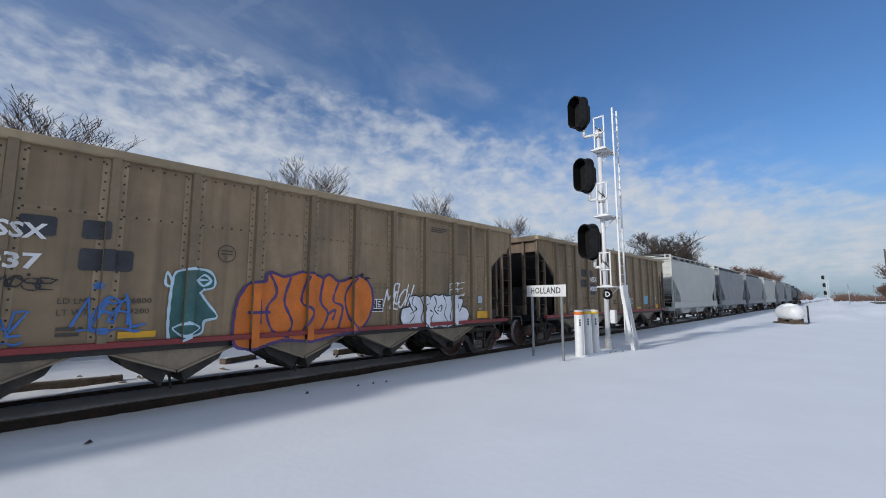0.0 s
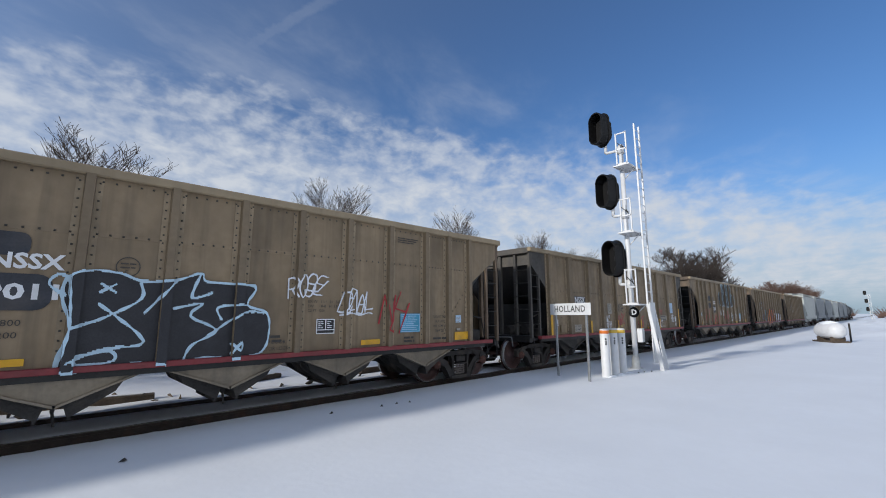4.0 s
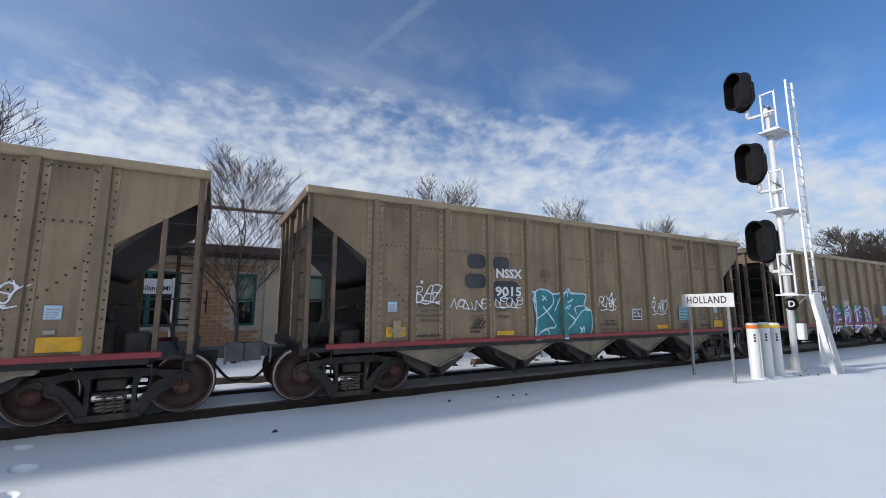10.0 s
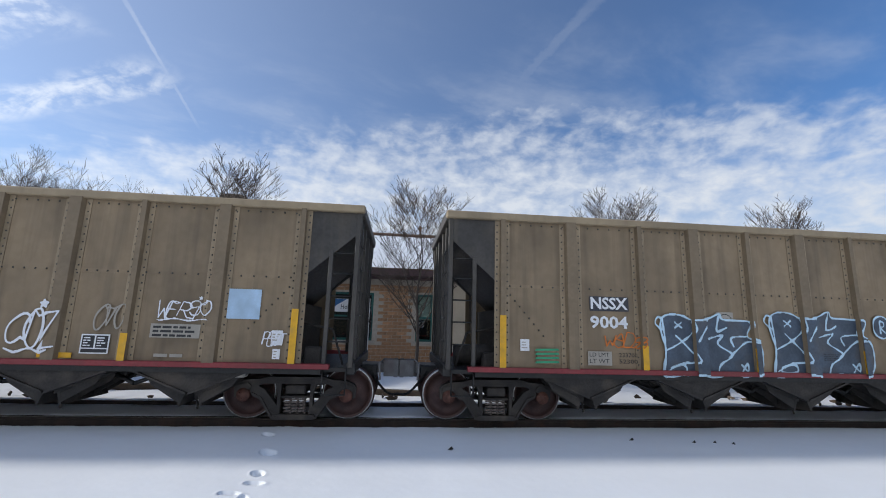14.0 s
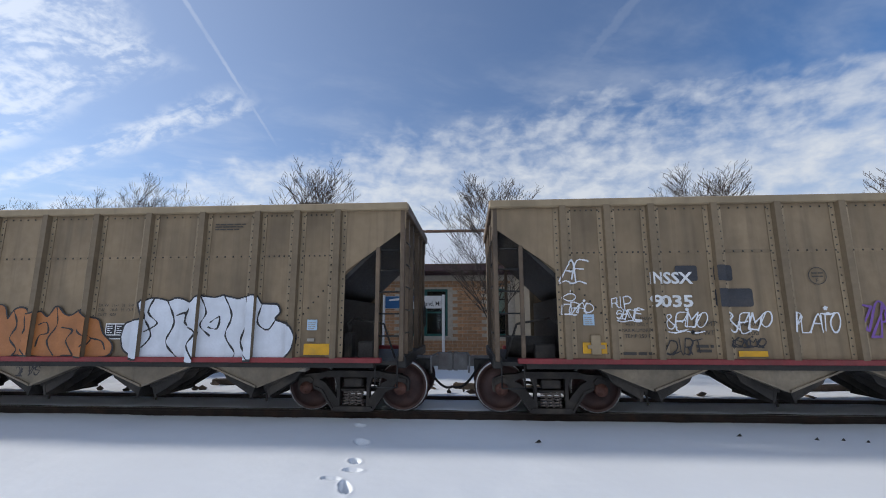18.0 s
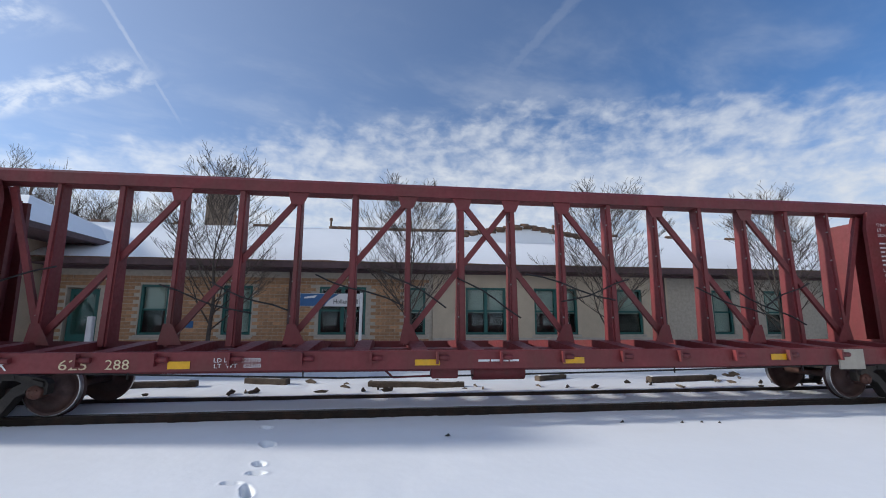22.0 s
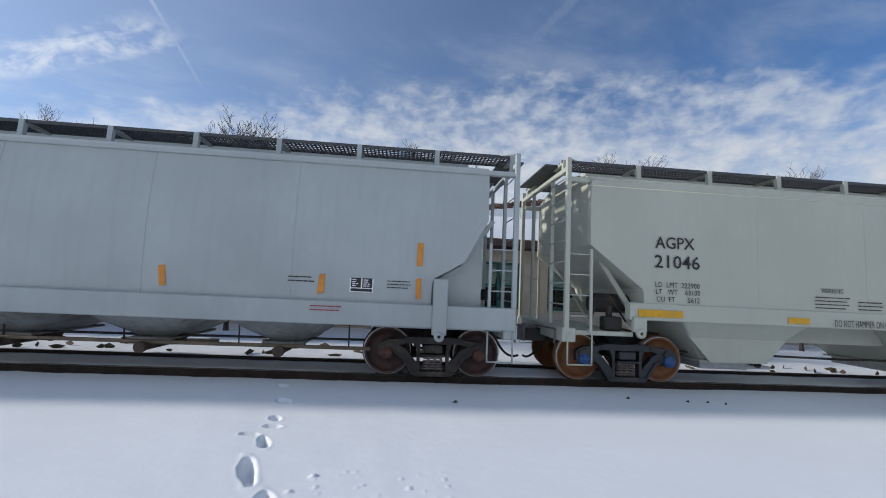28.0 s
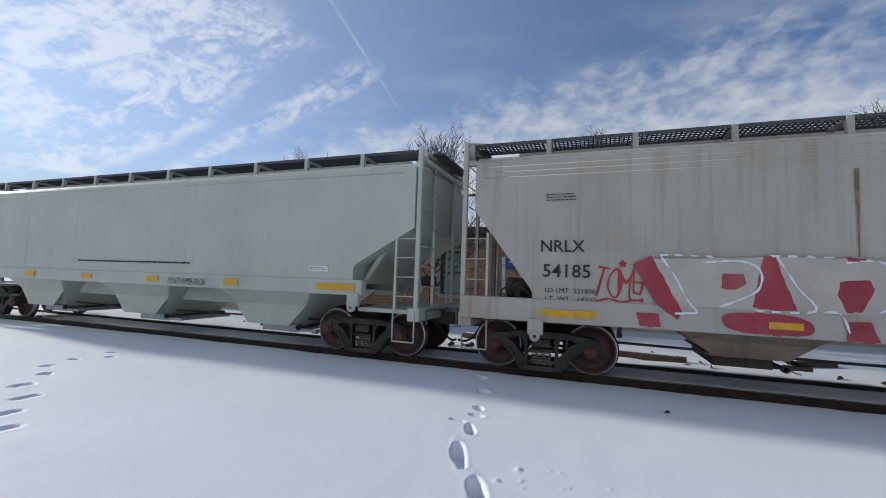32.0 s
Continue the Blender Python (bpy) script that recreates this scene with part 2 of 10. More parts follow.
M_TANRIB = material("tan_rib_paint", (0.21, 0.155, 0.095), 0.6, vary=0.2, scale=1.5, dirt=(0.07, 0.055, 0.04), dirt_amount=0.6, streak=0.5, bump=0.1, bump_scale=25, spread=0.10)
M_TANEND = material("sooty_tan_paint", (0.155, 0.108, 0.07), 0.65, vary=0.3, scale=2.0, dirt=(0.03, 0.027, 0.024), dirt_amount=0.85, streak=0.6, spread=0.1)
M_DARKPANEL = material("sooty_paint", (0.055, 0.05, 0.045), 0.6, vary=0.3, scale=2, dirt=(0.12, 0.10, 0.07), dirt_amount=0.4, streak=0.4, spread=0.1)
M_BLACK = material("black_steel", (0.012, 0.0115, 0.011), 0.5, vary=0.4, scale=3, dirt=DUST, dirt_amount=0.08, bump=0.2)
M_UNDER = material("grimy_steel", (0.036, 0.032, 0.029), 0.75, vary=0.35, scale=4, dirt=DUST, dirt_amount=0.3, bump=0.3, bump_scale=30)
M_CHUTE = material("hopper_steel", (0.26, 0.215, 0.155), 0.65, vary=0.25, scale=2, dirt=(0.05, 0.045, 0.04), dirt_amount=0.6, streak=0.4)
M_REDSILL = material("red_sill_paint", (0.27, 0.035, 0.04), 0.55, vary=0.2, scale=2, dirt=(0.10, 0.05, 0.04), dirt_amount=0.45, streak=0.3, spread=0.15)
M_WHEEL = material("wheel_steel", (0.075, 0.040, 0.036), 0.6, 0.2, vary=0.4, scale=5, dirt=RUST, dirt_amount=0.6)
M_WHEELORANGE = material("rusty_new_wheel", (0.23, 0.09, 0.03), 0.6, 0.1, vary=0.3, scale=5, dirt=RUST, dirt_amount=0.5)
M_TREAD = material("bright_tread", (0.5, 0.49, 0.48), 0.35, 0.9, vary=0.15)
M_TRUCK = material("truck_frame_steel", (0.030, 0.025, 0.022), 0.7, vary=0.35, scale=5, dirt=DUST, dirt_amount=0.3, bump=0.25)
M_TRUCKNEW = material("black_truck_paint", (0.022, 0.025, 0.032), 0.45, vary=0.25, scale=5, dirt=DUST, dirt_amount=0.2)
M_BEARING = material("rusty_bearing", (0.12, 0.05, 0.035), 0.6, 0.2, vary=0.4, scale=9, dirt=SOOT, dirt_amount=0.5)
M_BEARINGBLUE = material("blue_bearing_cap", (0.03, 0.09, 0.25), 0.45, vary=0.2, scale=9)
M_SPRING = material("spring_steel", (0.26, 0.22, 0.20), 0.5, 0.5, vary=0.4, scale=15)
M_RUBBER = material("rubber_hose", (0.015, 0.015, 0.016), 0.6, vary=0.3)
M_WHITEPAINT = material("white_stencil_paint", (0.78, 0.79, 0.80), 0.6, vary=0.06, scale=6, dirt=DUST, dirt_amount=0.25)
M_BLACKPAINT = material("black_stencil_paint", (0.025, 0.025, 0.027), 0.6, vary=0.2, scale=6)
M_GREYPAINT = material("grey_patch_paint", (0.07, 0.07, 0.075), 0.6, vary=0.25, scale=4)
M_ORANGETAPE = material("orange_tape", (0.66, 0.25, 0.03), 0.45, vary=0.15, scale=8, dirt=DUST, dirt_amount=0.2)
M_YELLOW = material("yellow_reflector", (0.72, 0.38, 0.01), 0.4, vary=0.12, scale=8, dirt=DUST, dirt_amount=0.3)
M_TEALLABEL = material("teal_label", (0.03, 0.20, 0.205), 0.5, vary=0.15, scale=5, dirt=DUST, dirt_amount=0.1)
M_BLUELABEL = material("blue_label", (0.06, 0.33, 0.50), 0.5, vary=0.15, scale=5, dirt=DUST, dirt_amount=0.2)
M_PALELABEL = material("faded_blue_label", (0.42, 0.58, 0.74), 0.5, vary=0.15, scale=4)
M_LABELGREY = material("grey_label", (0.36, 0.33, 0.28), 0.6, vary=0.1, scale=6)


# ---- mesh building ----
class Shape:
    """Vertices and faces gathered for one mesh."""

    def __init__(self):
        self.v, self.f, self.soft = [], [], []

    def add(self, verts, faces, soft=False):
        n = len(self.v)
        self.v += [tuple(q) for q in verts]
        self.f += [tuple(i + n for i in g) for g in faces]
        self.soft += [soft] * len(faces)
        return self

    def box(self, x0, x1, y0, y1, z0, z1, c=0.0):
        if c <= 0:
            vs = [(x, y, z) for z in (z0, z1) for y in (y0, y1) for x in (x0, x1)]
            return self.add(vs, [(0, 2, 3, 1), (4, 5, 7, 6), (0, 1, 5, 4), (2, 6, 7, 3), (0, 4, 6, 2), (1, 3, 7, 5)])
        vs, fs = [], []
        X, Y, Z = (x0, x1), (y0, y1), (z0, z1)
        idx = {}
        for k in (0, 1):
            for j in (0, 1):
                for i in (0, 1):
                    sx, sy, sz = (1 - 2 * i) * c, (1 - 2 * j) * c, (1 - 2 * k) * c
                    for a, q in (("x", (X[i], Y[j] + sy, Z[k] + sz)), ("y", (X[i] + sx, Y[j], Z[k] + sz)), ("z", (X[i] + sx, Y[j] + sy, Z[k]))):
                        idx[a, i, j, k] = len(vs)
                        vs.append(q)
        for i in (0, 1):
            fs += [[idx["x", i, j, k] for j, k in ((0, 0), (1, 0), (1, 1), (0, 1))], [idx["y", j, i, k] for j, k in ((0, 0), (1, 0), (1, 1), (0, 1))],
                   [idx["z", j, k, i] for j, k in ((0, 0), (1, 0), (1, 1), (0, 1))]]
            for j in (0, 1):
                fs += [[idx["x", i, j, 0], idx["x", i, j, 1], idx["y", i, j, 1], idx["y", i, j, 0]],
                       [idx["x", i, 0, j], idx["x", i, 1, j], idx["z", i, 1, j], idx["z", i, 0, j]],
                       [idx["y", 0, i, j], idx["y", 1, i, j], idx["z", 1, i, j], idx["z", 0, i, j]]]
                for k in (0, 1):
                    fs.append([idx["x", i, j, k], idx["y", i, j, k], idx["z", i, j, k]])
        return self.add(vs, fs)

    def prism(self, poly, axis, a, b):
        """A polygon pulled along an axis. The polygon's pair: (y, z), (x, z) or (x, y)."""
        def at(q, s):
            return {"x": (s, q[0], q[1]), "y": (q[0], s, q[1]), "z": (q[0], q[1], s)}[axis]
        n = len(poly)
        return self.add([at(q, a) for q in poly] + [at(q, b) for q in poly],
                        [tuple(range(n)), tuple(range(2 * n - 1, n - 1, -1))] + [(i, (i + 1) % n, n + (i + 1) % n, n + i) for i in range(n)])

    def rod(self, p, q, r, n=8, r2=None, caps=True):
        p, q = Vector(p), Vector(q)
        d = (q - p).normalized()
        a = d.orthogonal().normalized()
        b = d.cross(a)
        r2 = r if r2 is None else r2
        ring = [a * math.cos(2 * math.pi * i / n) + b * math.sin(2 * math.pi * i / n) for i in range(n)]
        self.add([p + e * r for e in ring] + [q + e * r2 for e in ring], [(i, (i + 1) % n, n + (i + 1) % n, n + i) for i in range(n)], n > 5)
        if caps:
            k = len(self.v)
            self.f += [tuple(range(k - 2 * n, k - n)), tuple(range(k - 1, k - n - 1, -1))]
            self.soft += [False, False]
        return self

    def pipe(self, pts, r, n=6):
        for p, q in zip(pts, pts[1:]):
            self.rod(p, q, r, n)
        return self

    def lathe(self, profile, centre, axis="y", n=24, soft=True):
        """A profile of (radius, place along the axis) turned round it."""
        cx, cy, cz = centre
        vs, fs = [], []
        m = len(profile)
        for i in range(n):
            c, s = math.cos(2 * math.pi * i / n), math.sin(2 * math.pi * i / n)
            for r, h in profile:
                vs.append({"y": (cx + r * c, cy + h, cz + r * s), "z": (cx + r * c, cy + r * s, cz + h), "x": (cx + h, cy + r * c, cz + r * s)}[axis])
        for i in range(n):
            for j in range(m - 1):
                fs.append((i * m + j, i * m + j + 1, ((i + 1) % n) * m + j + 1, ((i + 1) % n) * m + j))
        return self.add(vs, fs, soft)

    def ball(self, c, rx, ry, rz, n=16, m=10):
        prof = [(math.sin(math.pi * j / m), -math.cos(math.pi * j / m)) for j in range(m + 1)]
        k = len(self.v)
        self.lathe(prof, (0, 0, 0), "z", n)
        self.v[k:] = [(c[0] + rx * x, c[1] + ry * y, c[2] + rz * z) for x, y, z in self.v[k:]]
        return self

    def loft(self, sections, soft=True, caps=True):
        """Closed sections of as many points each, joined one to the next."""
        n = len(sections[0])
        vs = [q for s in sections for q in s]
        fs = [(k * n + i, k * n + (i + 1) % n, (k + 1) * n + (i + 1) % n, (k + 1) * n + i) for k in range(len(sections) - 1) for i in range(n)]
        self.add(vs, fs, soft)
        if caps:
            self.add(sections[0], [tuple(range(n))])
            self.add(sections[-1], [tuple(range(n))])
        return self

    def moved(self, m):
        self.v = [tuple(m @ Vector(q)) for q in self.v]
        return self

    def mesh(self, name, mat):
        me = bpy.data.meshes.new(name)
        me.from_pydata(self.v, [], self.f)
        if len(self.f) < 30000:
            bm = bmesh.new()
            bm.from_mesh(me)
            bmesh.ops.recalc_face_normals(bm, faces=bm.faces)
            bm.to_mesh(me)
            bm.free()
        me.polygons.foreach_set("use_smooth", self.soft)
        if mat:
            me.materials.append(mat)
        return me


def part(name, shape, mat, parent, label="", at=None):
    """One mesh object under a thing or a part."""
    me = shape if isinstance(shape, bpy.types.Mesh) else shape.mesh(name, mat)
    ob = new(name, me)
    ob.parent = parent
    if at is not None:
        ob.matrix_basis = at
    return tagged(ob, label) if label else ob


def thing(name, label, category, group="", kind="", at=None, shape=None, mat=None):
    ob = new(name, shape.mesh(name, mat) if shape else None)
    if at is not None:
        ob.matrix_basis = at
    return tagged(ob, label, category, group, kind)


# ---- lettering ----
GLYPHS = {}


def letters(text, size, fat=0.0, shear=0.0, space=1.0, width=None):
    """The built-in font as a flat mesh in its own xy plane, from its lower left corner: (vertices, faces, width)."""
    key = (text, round(fat / size, 3), shear, space)
    if key not in GLYPHS:
        cu = bpy.data.curves.new("t", "FONT")
        cu.body, cu.size, cu.offset, cu.shear, cu.space_character, cu.resolution_u = text, 1.0, fat / size, shear, space, 2
        ob = bpy.data.objects.new("t", cu)
        me = ob.to_mesh()
        vs = [(q.co.x, q.co.y) for q in me.vertices]
        fs = [tuple(g.vertices) for g in me.polygons]
        ob.to_mesh_clear()
        bpy.data.objects.remove(ob)
        bpy.data.curves.remove(cu)
        GLYPHS[key] = vs, fs
    vs, fs = GLYPHS[key]
    if not vs:
        return [], [], 0
    x0, x1 = min(q[0] for q in vs), max(q[0] for q in vs)
    y0 = min(q[1] for q in vs)
    k = size if width is None else width / max(x1 - x0, 1e-6)
    return [((q[0] - x0) * k, (q[1] - y0) * size) for q in vs], fs, (x1 - x0) * k


# ---- ground: one sheet of snow, with the track's trench, the footprints and a few drifts ----
TRACK_Y = 8.98
SNOW_Z = -0.08
STEPS_NEAR = [(-1.95, 7.42, 0.10, 0.12, 0.07), (-1.67, 6.47, 0.12, 0.16, 0.085), (-1.54, 5.64, 0.08, 0.10, 0.07), (-1.49, 5.34, 0.12, 0.06, 0.06), (-1.65, 5.06, 0.11, 0.05, 0.05),
              (-1.42, 4.82, 0.062, 0.19, 0.10), (-1.34, 4.12, 0.078, 0.29, 0.13), (-0.97, 3.48, 0.085, 0.24, 0.13)]
STEPS_FAR = [(-11.2, 7.3, 0.14, 0.12), (-10.2, 6.6, 0.14, 0.12), (-9.45, 5.9, 0.14, 0.1), (-9.0, 5.6, 0.14, 0.12), (-9.3, 5.15, 0.2, 0.1), (-9.1, 4.65, 0.14, 0.16),
             (-8.5, 4.3, 0.15, 0.14), (-8.0, 3.78, 0.15, 0.2), (-7.2, 3.45, 0.15, 0.2), (-6.65, 3.0, 0.15, 0.2), (-6.05, 2.7, 0.15, 0.2), (-5.5, 2.2, 0.15, 0.2)]
_r = random.Random(5)
CRUMBS = [(-0.72, 4.02, 0.034), (-0.86, 3.72, 0.03), (0.15, 3.8, 0.026)] + [(_r.uniform(-0.7, 0.55), _r.uniform(3.5, 4.15), _r.uniform(0.010, 0.022)) for _ in range(26)]


def smooth(a, b, x):
    k = min(1.0, max(0.0, (x - a) / (b - a)))
    return k * k * (3 - 2 * k)


def snow_height(x, y):
    far = math.hypot(x, y - 5)
    z = SNOW_Z + 0.03 * noise.noise((x * 0.12, y * 0.2, 1.0)) + 0.012 * noise.noise((x * 0.6, y * 0.9, 3.0)) + 0.004 * noise.noise((x * 3, y * 3, 5.0))
    if far > 25:
        z += (0.25 * noise.noise((x * 0.02, y * 0.03, 7.0))) * smooth(25, 90, far)
    d = abs(y - TRACK_Y)
    rag = 0.05 * noise.noise((x * 1.3, 2.0, 0.0)) + 0.025 * noise.noise((x * 6, 5.0, 0.0))
    if d < 0.62:
        z = -0.055 + 0.012 * noise.noise((x * 1.5, y * 3, 9.0))
    elif d < 0.92 + rag:
        z = -0.2
    elif d < 1.02 + rag:
        z = -0.11 + (z + 0.02) * 0.5
    elif y > TRACK_Y and d < 6:
        z += 0.07 * abs(noise.noise((x * 0.5, y * 0.8, 4.0))) + 0.02 * noise.noise((x * 2.2, y * 2.6, 4.0))
    if -3 < x < 0 and y < 8 or -13 < x < -4 and y < 8:
        if x > -4:
            # boot prints, pressed in along the walker's way
            for sx, sy, half, run, deep in STEPS_NEAR:
                if abs(y - sy) < 0.6 and abs(x - sx) < 0.5:
                    k = ((x - sx + 0.38 * (y - sy)) / half) ** 2 + ((y - sy) / run) ** 2
                    k *= 1 + 0.45 * noise.noise((x * 8, y * 7, sx * 7))
                    if k < 2.2:
                        heel = 0.75 + 0.4 * smooth(-0.3, 0.4, (y - sy) / run)
                        z += -deep * heel * (1 - smooth(0.5, 1.0, k)) + 0.007 * smooth(0.9, 1.2, k) * (1 - smooth(1.2, 2.2, k))
                        if k < 1:
                            z += 0.018 * noise.noise((x * 22, y * 22, 3.0))
        else:
            for sx, sy, rx, ry in STEPS_FAR:
                k = ((x - sx) / (rx * 0.55)) ** 2 + ((y - sy) / (ry * 0.82)) ** 2
                k *= 1 + 0.5 * noise.noise((x * 9, y * 9, sx * 7))
                if k < 2.6:
                    z += -0.085 * (1 - smooth(0.35, 1.0, k)) + 0.010 * smooth(0.8, 1.2, k) * (1 - smooth(1.2, 2.6, k))
    if -1.5 < x < 2 and 3 < y < 5:
        for sx, sy, rr in CRUMBS:
            k = ((x - sx) ** 2 + (y - sy) ** 2) / (rr * rr)
            if k < 1:
                z += 0.8 * rr * (1 - k)
    # banks ploughed up beyond the signal
    for bx, by, rx, ry, h in ((52, 0.5, 9, 1.6, 0.5), (66, -2.5, 14, 2.2, 0.8), (46, -4.5, 10, 1.8, 0.55), (60, -8, 12, 2.5, 0.7), (90, 1.5, 20, 3, 0.8), (75, -14, 20, 4, 0.9)):
        k = ((x - bx) / rx) ** 2 + ((y - by) / ry) ** 2
        if k < 1.6:
            z += h * (1 - smooth(0.0, 1.6, k)) * (0.75 + 0.7 * noise.noise((x * 0.45, y * 0.7, 2.0)))
    return z


def lines(*spans):
    out = []
    for a, b, step in spans:
        n = max(1, round((b - a) / step))
        out += [a + (b - a) * i / n for i in range(n)]
    return out + [spans[-1][1]]


def make_ground():
    xs = lines((-2500, -600, 475), (-600, -120, 60), (-120, -40, 8), (-40, -13, 1.5), (-13, -5, 0.06), (-5, -2.3, 0.12), (-2.3, 0.6, 0.02), (0.6, 1.6, 0.06), (1.6, 20, 0.28),
               (20, 45, 0.8), (45, 110, 1.2), (110, 400, 12), (400, 2500, 420))
    ys = lines((-2500, -400, 700), (-400, -60, 40), (-60, -16, 4), (-16, -2, 0.8), (-2, 2.2, 0.35), (2.2, 3.4, 0.06), (3.4, 7.85, 0.026), (7.85, 8.36, 0.025), (8.36, 9.6, 0.2), (9.6, 10.1, 0.05),
               (10.1, 16, 0.3), (16, 60, 4), (60, 400, 40), (400, 2500, 420))
    vs = [(x, y, snow_height(x, y)) for y in ys for x in xs]
    n = len(xs)
    fs = [(j * n + i, j * n + i + 1, (j + 1) * n + i + 1, (j + 1) * n + i) for j in range(len(ys) - 1) for i in range(n - 1)]
    me = bpy.data.meshes.new("ground")
    me.from_pydata(vs, [], fs)
    me.polygons.foreach_set("use_smooth", [True] * len(fs))
    me.materials.append(M_SNOW)
    me.materials.append(M_BALLAST)
    mid = [(ys[j] + ys[j + 1]) / 2 for j in range(len(ys) - 1)]
    low = [vs[g[0]][2] < -0.18 and abs(vs[g[0]][1] - TRACK_Y) < 1.2 and abs(vs[g[2]][1] - TRACK_Y) < 1.2 for g in fs]
    me.polygons.foreach_set("material_index", [1 if q else 0 for q in low])
    tagged(new("ground", me), "flat snow-covered ground with footprints beside the track", "snow", kind="structure")


make_ground()


def make_rails():
    prof = [(-0.075, -0.18), (0.075, -0.18), (0.075, -0.165), (0.012, -0.15), (0.012, -0.045), (0.036, -0.035), (0.036, -0.006), (0.026, 0.0), (-0.026, 0.0), (-0.036, -0.006), (-0.036, -0.035),
            (-0.012, -0.045), (-0.012, -0.15), (-0.075, -0.165)]
    for side in (-1, 1):
        y = TRACK_Y + side * 0.755
        s = Shape().prism([(y + a, b) for a, b in prof], "x", -400, 900)
        ob = thing("rail", "rusty steel rail bedded in snow", "rail", "track rails", shape=s, mat=M_RAIL)
        head = Shape().box(-400, 900, y - 0.022, y + 0.022, -0.002, 0.001)
        part("running_surface", head, M_RAILTOP, ob, "polished steel running surface")


make_rails()


# ---- rolling stock ----
CAR_Z = 0.0
PITCH = 15.192          # over the couplers of the tan open hoppers
HALF = 1.63             # half a car's width
WHEEL_R = 0.457
AXLE = 0.864            # half a truck's wheelbase


def wheel_mesh(name, mat):
    s = Shape()
    prof = [(0.0, -0.84), (0.10, -0.84), (0.13, -0.81), (0.15, -0.775), (0.25, -0.735), (0.36, -0.735), (0.385, -0.785), (0.40, -0.80), (0.437, -0.80), (0.452, -0.80), (0.457, -0.795), (0.459, -0.715),
            (0.472, -0.70), (0.484, -0.685), (0.482, -0.672), (0.465, -0.665), (0.39, -0.665), (0.36, -0.69), (0.15, -0.70), (0.10, -0.68), (0.085, -0.66)]
    s.lathe(prof, (0, 0, 0), "y", 36)
    s.lathe([(r, -h) for r, h in prof], (0, 0, 0), "y", 36)
    s.rod((0, -1.02, 0), (0, 1.02, 0), 0.08, 14)
    me = s.mesh(name, mat)
    me.materials.append(M_TREAD)
    for g in me.polygons:
        rr = [math.hypot(me.vertices[i].co.x, me.vertices[i].co.z) for i in g.vertices]
        if min(rr) > 0.436 and max(rr) < 0.46:
            g.material_index = 1
    return me


def side_frame_shape(side):
    """A cast side frame: arched top member, pedestals over the bearings, sloping arms down to the spring seat."""
    y0, y1 = sorted((side * 0.97, side * 1.11))
    s = Shape()
    arch = [(-1.02, 0.42), (-1.03, 0.58), (-0.99, 0.645), (-0.90, 0.68), (-0.62, 0.70), (-0.45, 0.745), (0.45, 0.745), (0.62, 0.70), (0.90, 0.68), (0.99, 0.645), (1.03, 0.58), (1.02, 0.42), (0.965, 0.40), (0.95, 0.56), (0.77, 0.56), (0.66, 0.585), (0.54, 0.64),
            (-0.54, 0.64), (-0.66, 0.585), (-0.77, 0.56), (-0.95, 0.56), (-0.965, 0.40)]
    s.prism(arch, "y", y0, y1)
    for k in (-1, 1):
        # the arm from pedestal to spring seat, with a raised rim along its lower edge
        s.prism([(k * 0.77, 0.58), (k * 0.64, 0.60), (k * 0.52, 0.54), (k * 0.34, 0.33), (k * 0.30, 0.27), (k * 0.30, 0.09), (k * 0.35, 0.08), (k * 0.42, 0.17), (k * 0.57, 0.40), (k * 0.68, 0.48), (k * 0.75, 0.46)], "y", y0, y1)
        s.prism([(k * 0.72, 0.49), (k * 0.57, 0.43), (k * 0.40, 0.17), (k * 0.35, 0.08), (k * 0.37, 0.065), (k * 0.44, 0.16), (k * 0.59, 0.385), (k * 0.73, 0.45)], "y", y0 - 0.03, y1 + 0.03)
        s.prism([(k * 0.245, 0.10), (k * 0.30, 0.09), (k * 0.30, 0.50), (k * 0.35, 0.64), (k * 0.245, 0.64)], "y", y0 - 0.005, y1 + 0.005)
        s.prism([(k * 0.74, 0.60), (k * 0.80, 0.66), (k * 0.97, 0.62), (k * 0.98, 0.54), (k * 0.76, 0.54)], "y", y0 - 0.035, y1 + 0.035)
        s.rod((k * 0.50, y0 - 0.02, 0.69), (k * 0.50, y1 + 0.02, 0.69), 0.03, 8)
    s.prism([(-0.37, 0.09), (-0.33, 0.055), (0.33, 0.055), (0.37, 0.09), (0.34, 0.14), (-0.34, 0.14)], "y", y0 - 0.04, y1 + 0.04)
    s.prism([(-0.88, 0.685), (-0.62, 0.70), (-0.45, 0.74), (0.45, 0.74), (0.62, 0.70), (0.88, 0.685), (0.88, 0.70), (0.62, 0.718), (0.45, 0.76), (-0.45, 0.76), (-0.62, 0.718), (-0.88, 0.70)], "y", y0 - 0.03, y1 + 0.03)
    return s


def spring_shape():
    """One coil spring, standing on z = 0.14."""
    turns, n = 5, 9
    pts = [(0.052 * math.cos(2 * math.pi * i / n), 0.052 * math.sin(2 * math.pi * i / n), 0.15 + 0.25 * i / (turns * n)) for i in range(turns * n + 1)]
    return Shape().pipe(pts, 0.017, 5)


